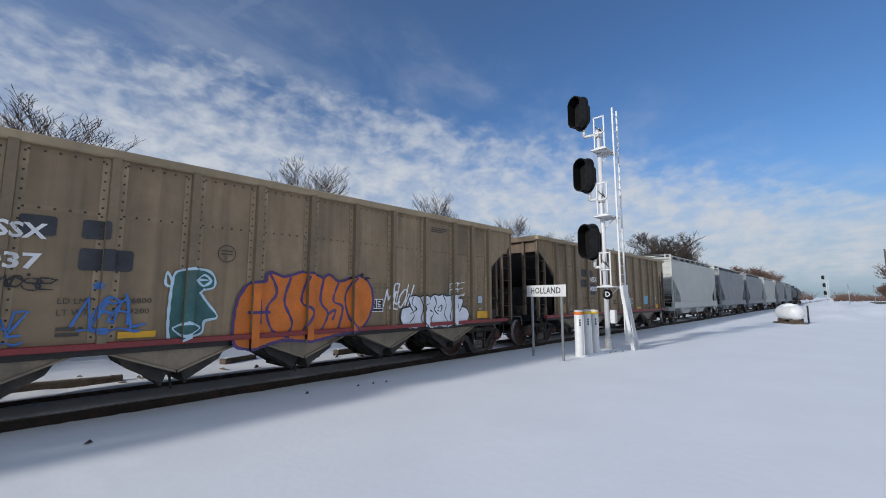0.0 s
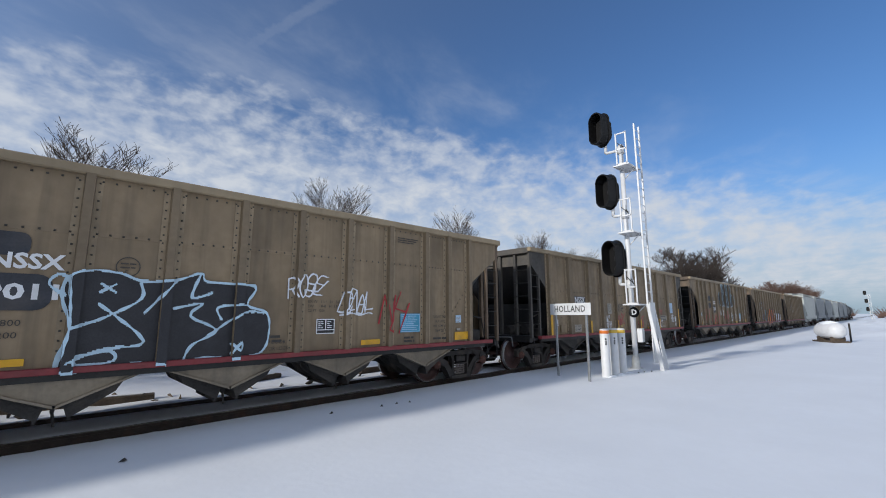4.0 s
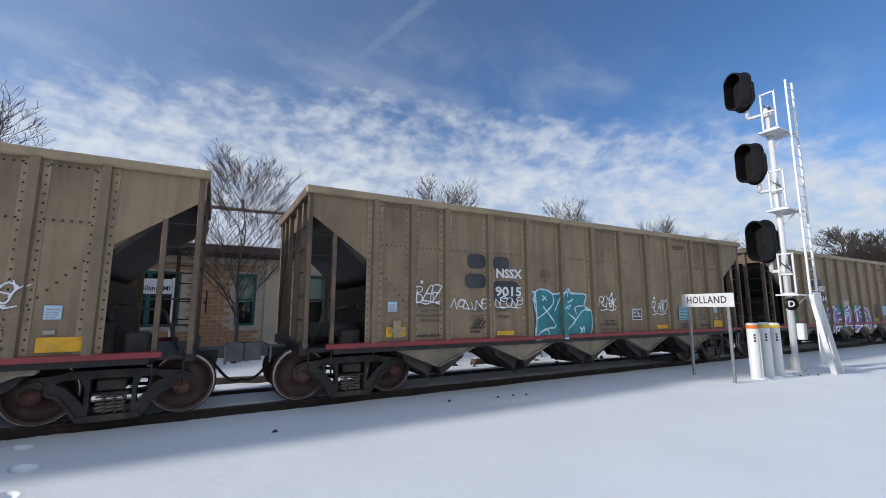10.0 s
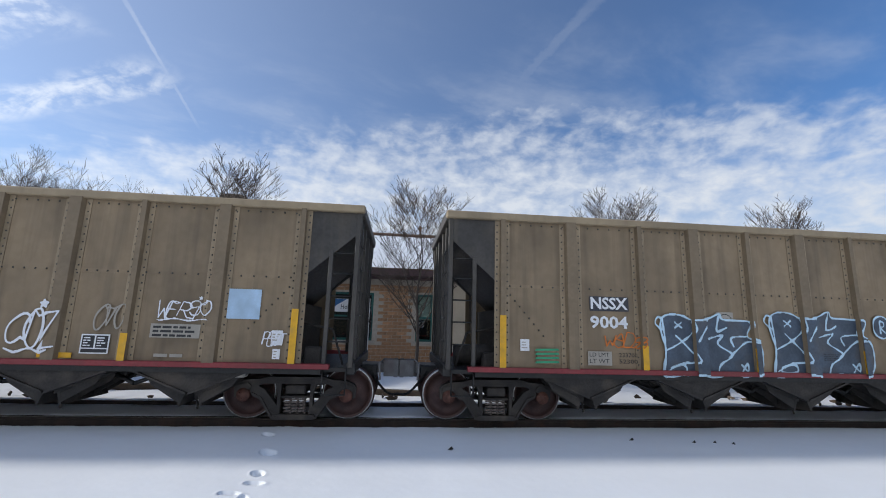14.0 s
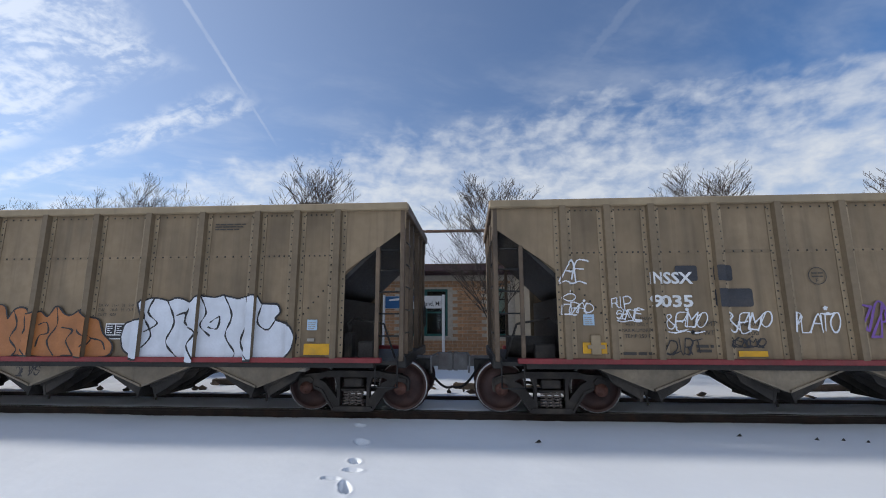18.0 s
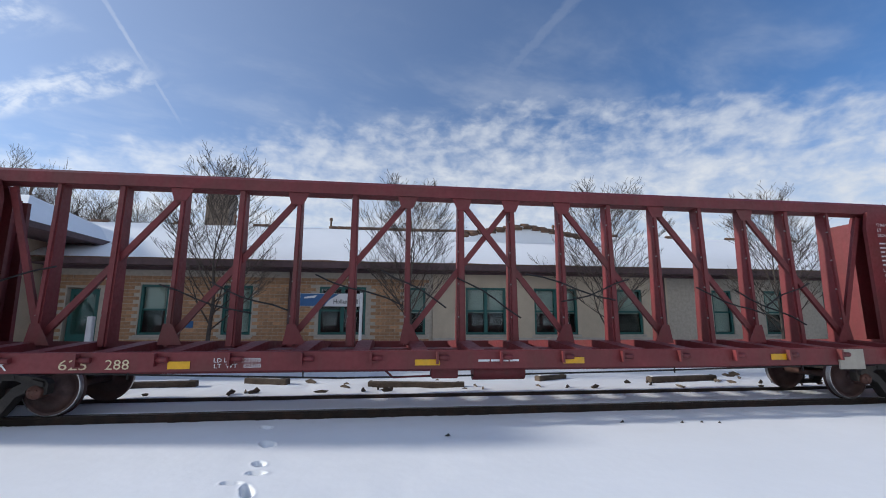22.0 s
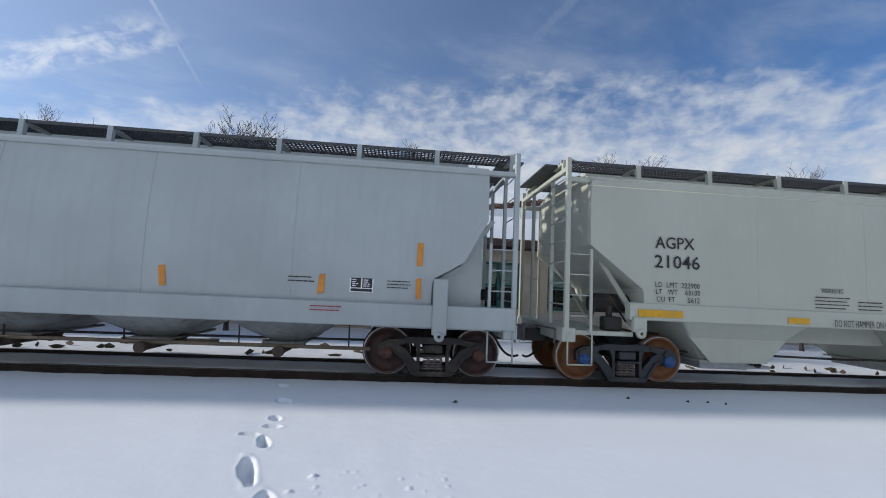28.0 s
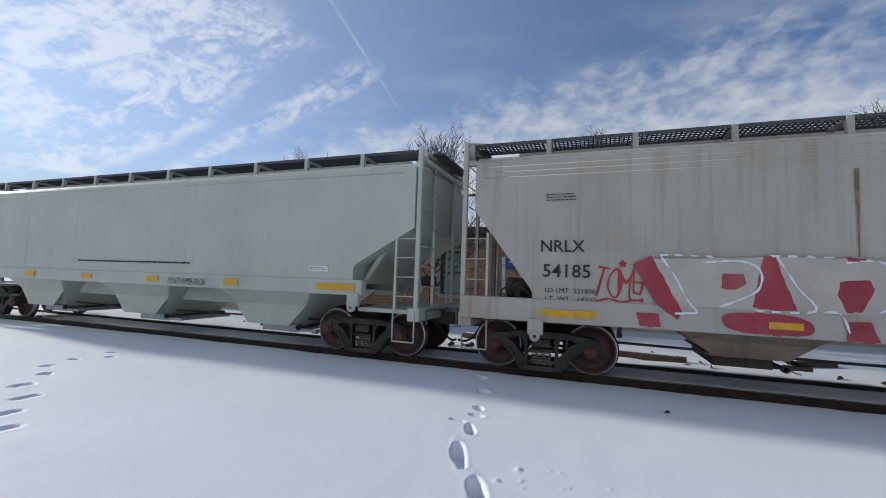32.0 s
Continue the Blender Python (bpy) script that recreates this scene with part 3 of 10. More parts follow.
def bearing_shape(side, k):
    s = Shape()
    s.lathe([(0.0, side * 1.20), (0.05, side * 1.20), (0.06, side * 1.18), (0.105, side * 1.17), (0.115, side * 1.14), (0.115, side * 0.95), (0.08, side * 0.93)], (k * AXLE, 0, WHEEL_R), "y", 16)
    for a in range(3):
        c, q = math.cos(a * 2.094 + 0.5) * 0.06, math.sin(a * 2.094 + 0.5) * 0.06
        s.rod((k * AXLE + c, side * 1.17, WHEEL_R + q), (k * AXLE + c, side * 1.205, WHEEL_R + q), 0.014, 6)
    return s


TRUCKS = {}


def add_truck(car, x, style="old"):
    """A two-axle truck under a car: bolster with side frames, springs, bearings and two wheelsets."""
    if style not in TRUCKS:
        frame, wheel, cap = {"old": (M_TRUCK, M_WHEEL, M_BEARING), "new": (M_TRUCKNEW, M_WHEELORANGE, M_BEARINGBLUE)}[style]
        b = Shape().box(-0.17, 0.17, -1.15, 1.15, 0.47, 0.63, 0.02).box(-0.22, 0.22, -1.16, -0.92, 0.41, 0.45, 0.01).box(-0.235, 0.235, 0.92, 1.16, 0.41, 0.46, 0.01)
        b.prism([(-0.9, 0.60), (0.9, 0.60), (0.55, 0.86), (-0.55, 0.86)], "x", -0.17, 0.17)
        b.rod((-0.75, -0.62, 0.50), (-0.75, 0.62, 0.50), 0.05, 8).rod((0.75, -0.62, 0.50), (0.75, 0.62, 0.50), 0.05, 8)
        b.pipe([(-0.7, -0.4, 0.5), (0.7, -0.4, 0.4)], 0.03).pipe([(-0.7, 0.4, 0.5), (0.7, 0.4, 0.4)], 0.03)
        TRUCKS[style] = dict(bolster=b.mesh("truck", frame), wheel=wheel_mesh("wheelset", wheel),
                             frame={k: side_frame_shape(k).mesh("side_frame", frame) for k in (-1, 1)},
                             spring=spring_shape().mesh("spring", M_SPRING),
                             bearing={(k, j): bearing_shape(k, j).mesh("bearing_cap", cap) for k in (-1, 1) for j in (-1, 1)})
    d = TRUCKS[style]
    t = part("truck", d["bolster"], None, car, "cast steel two-axle freight truck", pose(x, 0, 0))
    for k in (-1, 1):
        part("side_frame", d["frame"][k], None, t)
        for j in (-0.12, 0.0, 0.12) if k < 0 else (0.0,):
            part("spring", d["spring"], None, t, "coiled suspension spring", pose(j, k * 1.06, 0))
        for j in (-1, 1):
            part("bearing_cap", d["bearing"][k, j], None, t, "blue bearing end cap" if style == "new" else "rusty bearing end cap")
        w = part("wheelset", d["wheel"], None, t, "rusty steel wheels on an axle", pose(k * AXLE, 0, WHEEL_R))
    return t


M_COUPLER = material("grey_cast_steel", (0.17, 0.17, 0.175), 0.55, 0.2, vary=0.3, scale=6, dirt=RUST, dirt_amount=0.3)


def add_coupler(car, x, way):
    s = Shape()
    s.box(min(x - way * 1.0, x - way * 0.22), max(x - way * 1.0, x - way * 0.22), -0.09, 0.09, 0.74, 0.94, 0.02)
    s.prism([(x - way * 0.30, -0.20), (x - way * 0.02, -0.22), (x + way * 0.08, -0.10), (x + way * 0.02, 0.04), (x - way * 0.12, 0.12), (x - way * 0.30, 0.20)], "z", 0.68, 1.0)
    s.rod((x - way * 0.06, -0.12, 0.66), (x - way * 0.06, -0.12, 1.03), 0.04, 8)
    s.rod((x - way * 0.3, 0.0, 1.0), (x - way * 0.35, -1.2, 1.02), 0.018, 6)
    s.rod((x - way * 0.35, -1.2, 1.02), (x - way * 0.33, -1.25, 0.75), 0.018, 6)
    part("coupler", s, M_COUPLER, car, "grey steel knuckle coupler")
    pts = [(x - way * (0.55 - 0.55 * i / 9), -0.32 + 0.14 * math.sin(i / 9 * 3.1), 0.80 - 0.46 * math.sin(i / 9 * math.pi * 0.62)) for i in range(10)]
    part("brake_hose", Shape().pipe(pts, 0.024, 8), M_RUBBER, car, "black rubber brake hose")


# --- lettering on the side of a car ---
def side_text(car, text, x, z, size, mat, y, width=None, name="lettering", label="", shear=0.0, fat=0.0, space=1.0):
    vs, fs, w = letters(text, size, fat, shear, space, width)
    if not vs:
        return None
    s = Shape().add([(x + a, y, z + b) for a, b in vs], fs)
    return part(name, s, mat, car, label)


def side_bars(car, x, z, w, rows, h, gap, mat, y, name="small_print", label="", ragged=0.25, seed=0):
    """Lines of writing too small to read: plain bars."""
    r = random.Random(seed * 31 + int(x * 50) + int(z * 70))
    s = Shape()
    for i in range(rows):
        a = x
        end = x + w * (1 - ragged * r.random())
        zz = z - i * (h + gap)
        while a < end - 0.03:
            b = min(end, a + r.uniform(2.0, 6.0) * h)
            s.box(a, b, y - 0.001, y + 0.001, zz, zz + h)
            a = b + h * 0.7
    return part(name, s, mat, car, label)


def plate(car, x0, x1, z0, z1, mat, y, name="label_plate", label="", thick=0.004):
    return part(name, Shape().box(x0, x1, y - thick, y, z0, z1), mat, car, label)


def cut_to_ribs(vs, fs, ribs, y_flat, y_rib):
    """Flat faces in (x, z), cut where the ribs begin and end and laid on panel or rib."""
    bm = bmesh.new()
    bv = [bm.verts.new((a, 0, b)) for a, b in vs]
    for g in fs:
        if len(set(g)) > 2:
            try:
                bm.faces.new([bv[i] for i in g])
            except ValueError:
                pass
    lo, hi = min(q[0] for q in vs), max(q[0] for q in vs)
    for a, b in ribs:
        for e in (a, b):
            if lo < e < hi:
                bmesh.ops.bisect_plane(bm, geom=bm.verts[:] + bm.edges[:] + bm.faces[:], plane_co=(e, 0, 0), plane_no=(1, 0, 0), dist=1e-5)
    s = Shape()
    for f in bm.faces:
        c = f.calc_center_median().x
        y = y_rib if any(a < c < b for a, b in ribs) else y_flat
        s.add([(q.co.x, y, q.co.z) for q in f.verts], [tuple(range(len(f.verts)))])
    bm.free()
    return s


def blob(cx, cz, rx, rz, n=28, wobble=0.12, seed=0):
    r = random.Random(seed)
    ph = [r.uniform(0, 6.28) for _ in range(4)]
    pts = []
    for i in range(n):
        a = 2 * math.pi * i / n
        k = 1 + wobble * (math.sin(2 * a + ph[0]) * 0.5 + math.sin(3 * a + ph[1]) * 0.6 + math.sin(5 * a + ph[2]) * 0.4)
        pts.append((cx + rx * k * math.cos(a), cz + rz * k * math.sin(a)))
    return pts, [tuple(range(n))]


STROKES = {"A": "00 49 90/24 74", "B": "00 09/09 59 78 66 05/05 64 82 60 00", "C": "87 69 39 06 03 30 60 82", "D": "00 09/09 59 86 83 50 00", "E": "89 09 00 80/05 65", "F": "89 09 00/05 65",
           "G": "87 69 39 06 03 30 60 82 84 54", "H": "00 09/80 89/05 85", "I": "40 49", "J": "79 73 50 20 02", "K": "00 09/89 04/04 80", "L": "09 00/00 80", "M": "00 09/09 44/44 89/89 80", "N": "00 09/09 80/80 89",
           "O": "39 06 03 30 60 83 86 69 39", "P": "00 09/09 59 87 75 54 04", "Q": "39 06 03 30 60 83 86 69 39/53 90", "R": "00 09/09 59 87 75 54 04/34 80", "S": "87 69 29 07 15 75 83 60 20 02", "T": "09 89/49 40",
           "U": "09 03 30 60 83 89", "V": "09 40/40 89", "W": "09 20/20 45/45 60/60 89", "X": "09 80/00 89", "Y": "09 45/89 45 40", "Z": "09 89/89 00/00 80", "&": "80 07 29 47 05 02 20 50 84", "0": "39 06 03 30 60 83 86 69 39",
           "1": "27 49/49 40", "2": "07 29 69 87 00/00 80", "3": "08 49 77 45 83 50 02", "5": "89 09/09 05 55 83 60 02", "7": "09 89/89 30", "8": "45 17 39 67 45 02 30 72 45", "9": "80 86 59 17 24 65 87", "!": "49 43/41 40",
           "#": "20 39/60 79/03 93/06 96"}


def glyph(ch, x, z, w, h, a, lean=0.0):
    """The strokes of one letter, in a box of w by h turned by the angle a, as smooth lines of points."""
    out = []
    for line in STROKES.get(ch.upper(), "00 09").split("/"):
        p = [(int(q[0]) / 9, int(q[1]) / 9) for q in line.split()]
        pts = []
        for i in range(len(p) - 1):
            p0, p1, p2, p3 = p[max(i - 1, 0)], p[i], p[i + 1], p[min(i + 2, len(p) - 1)]
            for k in range(4):
                t = k / 4
                pts.append(tuple(0.5 * (2 * p1[m] + (p2[m] - p0[m]) * t + (2 * p0[m] - 5 * p1[m] + 4 * p2[m] - p3[m]) * t * t + (3 * p1[m] - p0[m] - 3 * p2[m] + p3[m]) * t ** 3) for m in (0, 1)))
        pts.append(p[-1])
        c, k = math.cos(a), math.sin(a)
        out.append([(x + w / 2 + (u - 0.5) * w * c - (v - 0.5) * h * k + lean * v * h, z + h / 2 + (u - 0.5) * w * k + (v - 0.5) * h * c) for u, v in pts])
    return out


def distance(lines, xs, zs):
    """How far each point of a grid is from the nearest of some lines."""
    gx, gz = np.meshgrid(xs, zs)
    d = np.full(gx.shape, 9.0)
    for pts in lines:
        for (ax, az), (bx, bz) in zip(pts, pts[1:]):
            ux, uz = bx - ax, bz - az
            L = ux * ux + uz * uz + 1e-9
            t = np.clip(((gx - ax) * ux + (gz - az) * uz) / L, 0, 1)
            d = np.minimum(d, np.hypot(gx - ax - t * ux, gz - az - t * uz))
    return d


def filled(F, xs, zs):
    """Flat faces where a field on a grid is below nothing, row by row."""
    vs, fs = [], []

    def spans(row):
        neg = row < 0
        e = np.nonzero(neg[1:] != neg[:-1])[0]
        c = [xs[i] + (xs[i + 1] - xs[i]) * row[i] / (row[i] - row[i + 1]) for i in e]
        return list(zip(c[::2], c[1::2]))
    for j in range(len(zs) - 1):
        a, b = spans(F[j]), spans(F[j + 1])
        if len(a) != len(b) or any(p[1] < q[0] or q[1] < p[0] for p, q in zip(a, b)):
            a = b = spans((F[j] + F[j + 1]) / 2)
        for p, q in zip(a, b):
            n = len(vs)
            vs += [(p[0], zs[j]), (p[1], zs[j]), (q[1], zs[j + 1]), (q[0], zs[j + 1])]
            fs.append((n, n + 1, n + 2, n + 3))
    return vs, fs


def grid_for(x, z, w, h, m, step):
    return np.linspace(x - m, x + w + m, int((w + 2 * m) / step) + 2), np.linspace(z - m, z + h + m, int((h + 2 * m) / (step * 1.2)) + 2)


def merged(pieces):
    vs, fs = [], []
    for a, b in pieces:
        n = len(vs)
        vs += a
        fs += [tuple(i + n for i in g) for g in b]
    return vs, fs


def graffiti(car, text, x, z, w, h, layers, ribs, y, label, seed=1, proud=0.07):
    """A sprayed piece of fat letters that overlap: layers of (material, fatness) from the back to the front."""
    r = random.Random(seed)
    rad = 0.14 * h
    rad = min(rad, 0.34 * w / len(text))
    far = (max(q[1] for q in layers) - layers[-1][1]) * h * 0.9
    m = far + 0.05
    xs, zs = grid_for(x, z, w, h, m, max(0.012, h * 0.011))
    step = (w - 2 * rad) / len(text)
    field = []
    for i, ch in enumerate(text):
        hh = (h - 2 * rad) * r.uniform(0.9, 1.0)
        lift = r.uniform(0, 1) * (h - 2 * rad - hh)
        field.append(distance(glyph(ch, x + rad + step * i + step * 0.06, z + rad + lift, step * 0.92, hh, radians(r.uniform(-8, 8))), xs, zs)
                     + 0.014 * h * np.sin(np.linspace(0, 9 + i, len(xs)))[None, :])
    near = field[0]
    for f in field[1:]:
        near = np.minimum(near, f)
    line = (layers[-2][1] - layers[-1][1]) * h * 0.75
    top = None
    for k, (mat, fat) in enumerate(layers):
        if k < len(layers) - 1:
            F = near - rad - (fat - layers[-1][1]) * h * 0.9
        else:
            F = np.full(near.shape, 9.0)
            for i, f in enumerate(field):
                g = f - rad
                for q in field[i + 1:]:
                    g = np.maximum(g, rad + line - q)
                F = np.minimum(F, g)
        vs, fs = filled(F, xs, zs)
        if not vs:
            continue
        s = cut_to_ribs(vs, fs, ribs, y - 0.004 - 0.003 * k, y - proud - 0.004 - 0.003 * k)
        if top is None:
            top = part("graffiti", s, mat, car, label)
        else:
            part("graffiti_fill", s, mat, top)
    return top


def curve(path, x, z, w, h, closed=False):
    """A path of "across,up" hundredths of a box as a line of points, its corners eased."""
    p = [tuple(float(k) / 100 for k in q.split(",")) for q in path.split()]
    n = len(p)
    at = (lambda i: p[i % n]) if closed else (lambda i: p[min(max(i, 0), n - 1)])
    pts = []
    for i in range(n if closed else n - 1):
        a, b, c, d = at(i - 1), at(i), at(i + 1), at(i + 2)
        for j in range(4):
            t = j / 4
            pts.append(tuple(0.5 * (2 * b[m] + (c[m] - a[m]) * t + (2 * a[m] - 5 * b[m] + 4 * c[m] - d[m]) * t * t + (3 * b[m] - a[m] - 3 * c[m] + d[m]) * t ** 3) for m in (0, 1)))
    pts.append(pts[0] if closed else p[-1])
    return [(x + w * a, z + h * b) for a, b in pts]


def straight(path, x, z, w, h):
    """The same path as a closed outline with sharp corners."""
    p = [tuple(float(k) / 100 for k in q.split(",")) for q in path.split()]
    return [(x + w * a, z + h * b) for a, b in p + p[:1]]


def within(pts, xs, zs):
    """How far each point of a grid lies outside a closed outline, less than nothing inside it."""
    gx, gz = np.meshgrid(xs, zs)
    odd = np.zeros(gx.shape, bool)
    for (ax, az), (bx, bz) in zip(pts, pts[1:]):
        if az != bz:
            odd ^= ((az > gz) != (bz > gz)) & (gx < ax + (gz - az) * (bx - ax) / (bz - az))
    d = distance([pts], xs, zs)
    return np.where(odd, -d, d)


def artwork(car, x, z, w, h, layers, ribs, y, proud, label):
    """A sprayed piece, laid on coat by coat: (material, "fill" or "line", margin or pen, paths parted by /)."""
    m = 0.12
    xs, zs = grid_for(x, z, w, h, m, max(0.010, min(0.016, h * 0.011)))
    shake = 0.004 * (np.sin(np.linspace(0, w * 31, len(xs)))[None, :] + np.sin(np.linspace(0, h * 37, len(zs)))[:, None])
    top = None
    for k, (mat, way, margin, paths) in enumerate(layers):
        if way == "shard":
            F = functools.reduce(np.minimum, [within(straight(q, x, z, w, h), xs, zs) for q in paths.split("/")])
        elif way == "fill":
            F = functools.reduce(np.minimum, [within(curve(q, x, z, w, h, True), xs, zs) for q in paths.split("/")])
        else:
            F = distance([curve(q, x, z, w, h, way == "ring") for q in paths.split("/")], xs, zs)
        vs, fs = filled(F - margin + shake, xs, zs)
        if not vs:
            continue
        s = cut_to_ribs(vs, fs, ribs, y - 0.004 - 0.0022 * k, y - proud - 0.004 - 0.0022 * k)
        if top is None:
            top = part("graffiti", s, mat, car, label)
        else:
            part("graffiti_fill" if way != "line" and way != "ring" else "graffiti_line", s, mat, top)
    return top


def tag(car, text, x, z, w, h, mat, ribs, y, label="", seed=1, proud=0.07):
    """A quick tag in one thin joined-up stroke."""
    r = random.Random(seed)
    step = w / (len(text) + 0.2)
    lines, last = [], None
    for i, ch in enumerate(text):
        hh = h * r.uniform(0.62, 0.95)
        g = glyph(ch, x + step * (i + 0.05), z + r.uniform(0, 1) * (h - hh), step * r.uniform(0.95, 1.35), hh, radians(r.uniform(-16, 14)), r.uniform(0.06, 0.28))
        if last and r.random() < 0.7:
            g.append([last, ((last[0] + g[0][0][0]) / 2, min(last[1], g[0][0][1]) - 0.06 * h), g[0][0]])
        last = g[-1][-1]
        lines += g
    if r.random() < 0.5:
        lines.append([(x + w * (0.05 + 0.9 * i / 10), z - 0.06 * h + 0.05 * h * math.sin(i * 1.1 + seed)) for i in range(11)])
    if r.random() < 0.3:
        cx, cz, q = x + w * r.uniform(0.2, 0.8), z + h * 1.12, 0.09 * h
        lines.append([(cx + q * math.cos(k * 2.513 + 1.57), cz + q * math.sin(k * 2.513 + 1.57)) for k in range(6)])
    pen = min(0.017, max(0.009, 0.030 * h))
    xs, zs = grid_for(x, z, w, h * 1.1, 0.12 * h + pen * 2, max(0.008, pen * 0.5))
    F = distance(lines, xs, zs) - pen * (1 + 0.25 * np.sin(np.linspace(0, 17, len(xs)) + seed))[None, :]
    vs, fs = filled(F, xs, zs)
    return part("graffiti_tag", cut_to_ribs(vs, fs, ribs, y - 0.004, y - proud - 0.004), mat, car, label)


M_GW = material("white_spray", (0.80, 0.82, 0.86), 0.5, vary=0.08, scale=5)
M_GK = material("black_spray", (0.02, 0.02, 0.025), 0.5, vary=0.3, scale=5)
M_GDARK = material("dark_blue_spray", (0.02, 0.03, 0.06), 0.5, vary=0.3, scale=4)
M_GTEAL = material("teal_spray", (0.02, 0.20, 0.22), 0.5, vary=0.25, scale=2.5)
M_GORANGE = material("orange_spray", (0.62, 0.16, 0.015), 0.5, vary=0.2, scale=2.5)
M_GRED = material("red_spray", (0.42, 0.03, 0.035), 0.5, vary=0.25, scale=2.5)
M_GPURPLE = material("purple_spray", (0.20, 0.09, 0.36), 0.5, vary=0.25, scale=2.0)
M_GVIOLET = material("dark_violet_spray", (0.07, 0.04, 0.16), 0.5, vary=0.3, scale=2.0)
M_GMAG = material("magenta_spray", (0.30, 0.02, 0.14), 0.5, vary=0.25, scale=2.0)
M_GPINK = material("salmon_spray", (0.75, 0.25, 0.2), 0.5, vary=0.2, scale=2.0)
M_GGREEN = material("green_spray", (0.03, 0.30, 0.15), 0.5, vary=0.2, scale=3.0)
M_GBLUE = material("blue_spray", (0.04, 0.16, 0.48), 0.5, vary=0.2, scale=3.0)
M_GPALE = material("pale_blue_spray", (0.50, 0.68, 0.80), 0.5, vary=0.15, scale=3.0)
M_GYELLOW = material("yellow_spray", (0.60, 0.45, 0.12), 0.5, vary=0.2, scale=3.0)
M_GBROWN = material("rust_orange_spray", (0.42, 0.16, 0.05), 0.5, vary=0.2, scale=3.0)


# --- the tan open-top hopper, in two makes ---
RIBS_B = [1.986, 2.736, 3.476, 4.516, 5.546, 6.571, 7.596, 8.621, 9.646, 10.676, 11.716, 12.456, 13.206]
RIBS_A = [1.75, 3.02, 4.33, 5.40, 6.50, 7.60, 8.70, 9.80, 10.86, 12.15, 13.44]


def rib_spans(make):
    if make == "B":
        return [(r - PITCH / 2 - 0.065, r - PITCH / 2 + 0.065) for r in RIBS_B]
    return [(r - PITCH / 2 - (0.115 if i % 2 else 0.05), r - PITCH / 2 + (0.115 if i % 2 else 0.05)) for i, r in enumerate(RIBS_A)]


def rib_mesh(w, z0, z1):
    """A pressed hat rib in a darker tan, between two lighter flanges that lie on the side sheet."""
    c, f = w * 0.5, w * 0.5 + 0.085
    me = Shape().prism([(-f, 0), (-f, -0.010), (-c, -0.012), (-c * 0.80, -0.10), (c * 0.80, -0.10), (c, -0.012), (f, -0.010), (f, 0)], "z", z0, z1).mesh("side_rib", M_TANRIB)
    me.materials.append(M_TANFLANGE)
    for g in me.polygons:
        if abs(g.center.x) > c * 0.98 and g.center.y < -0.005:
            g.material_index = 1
    return me


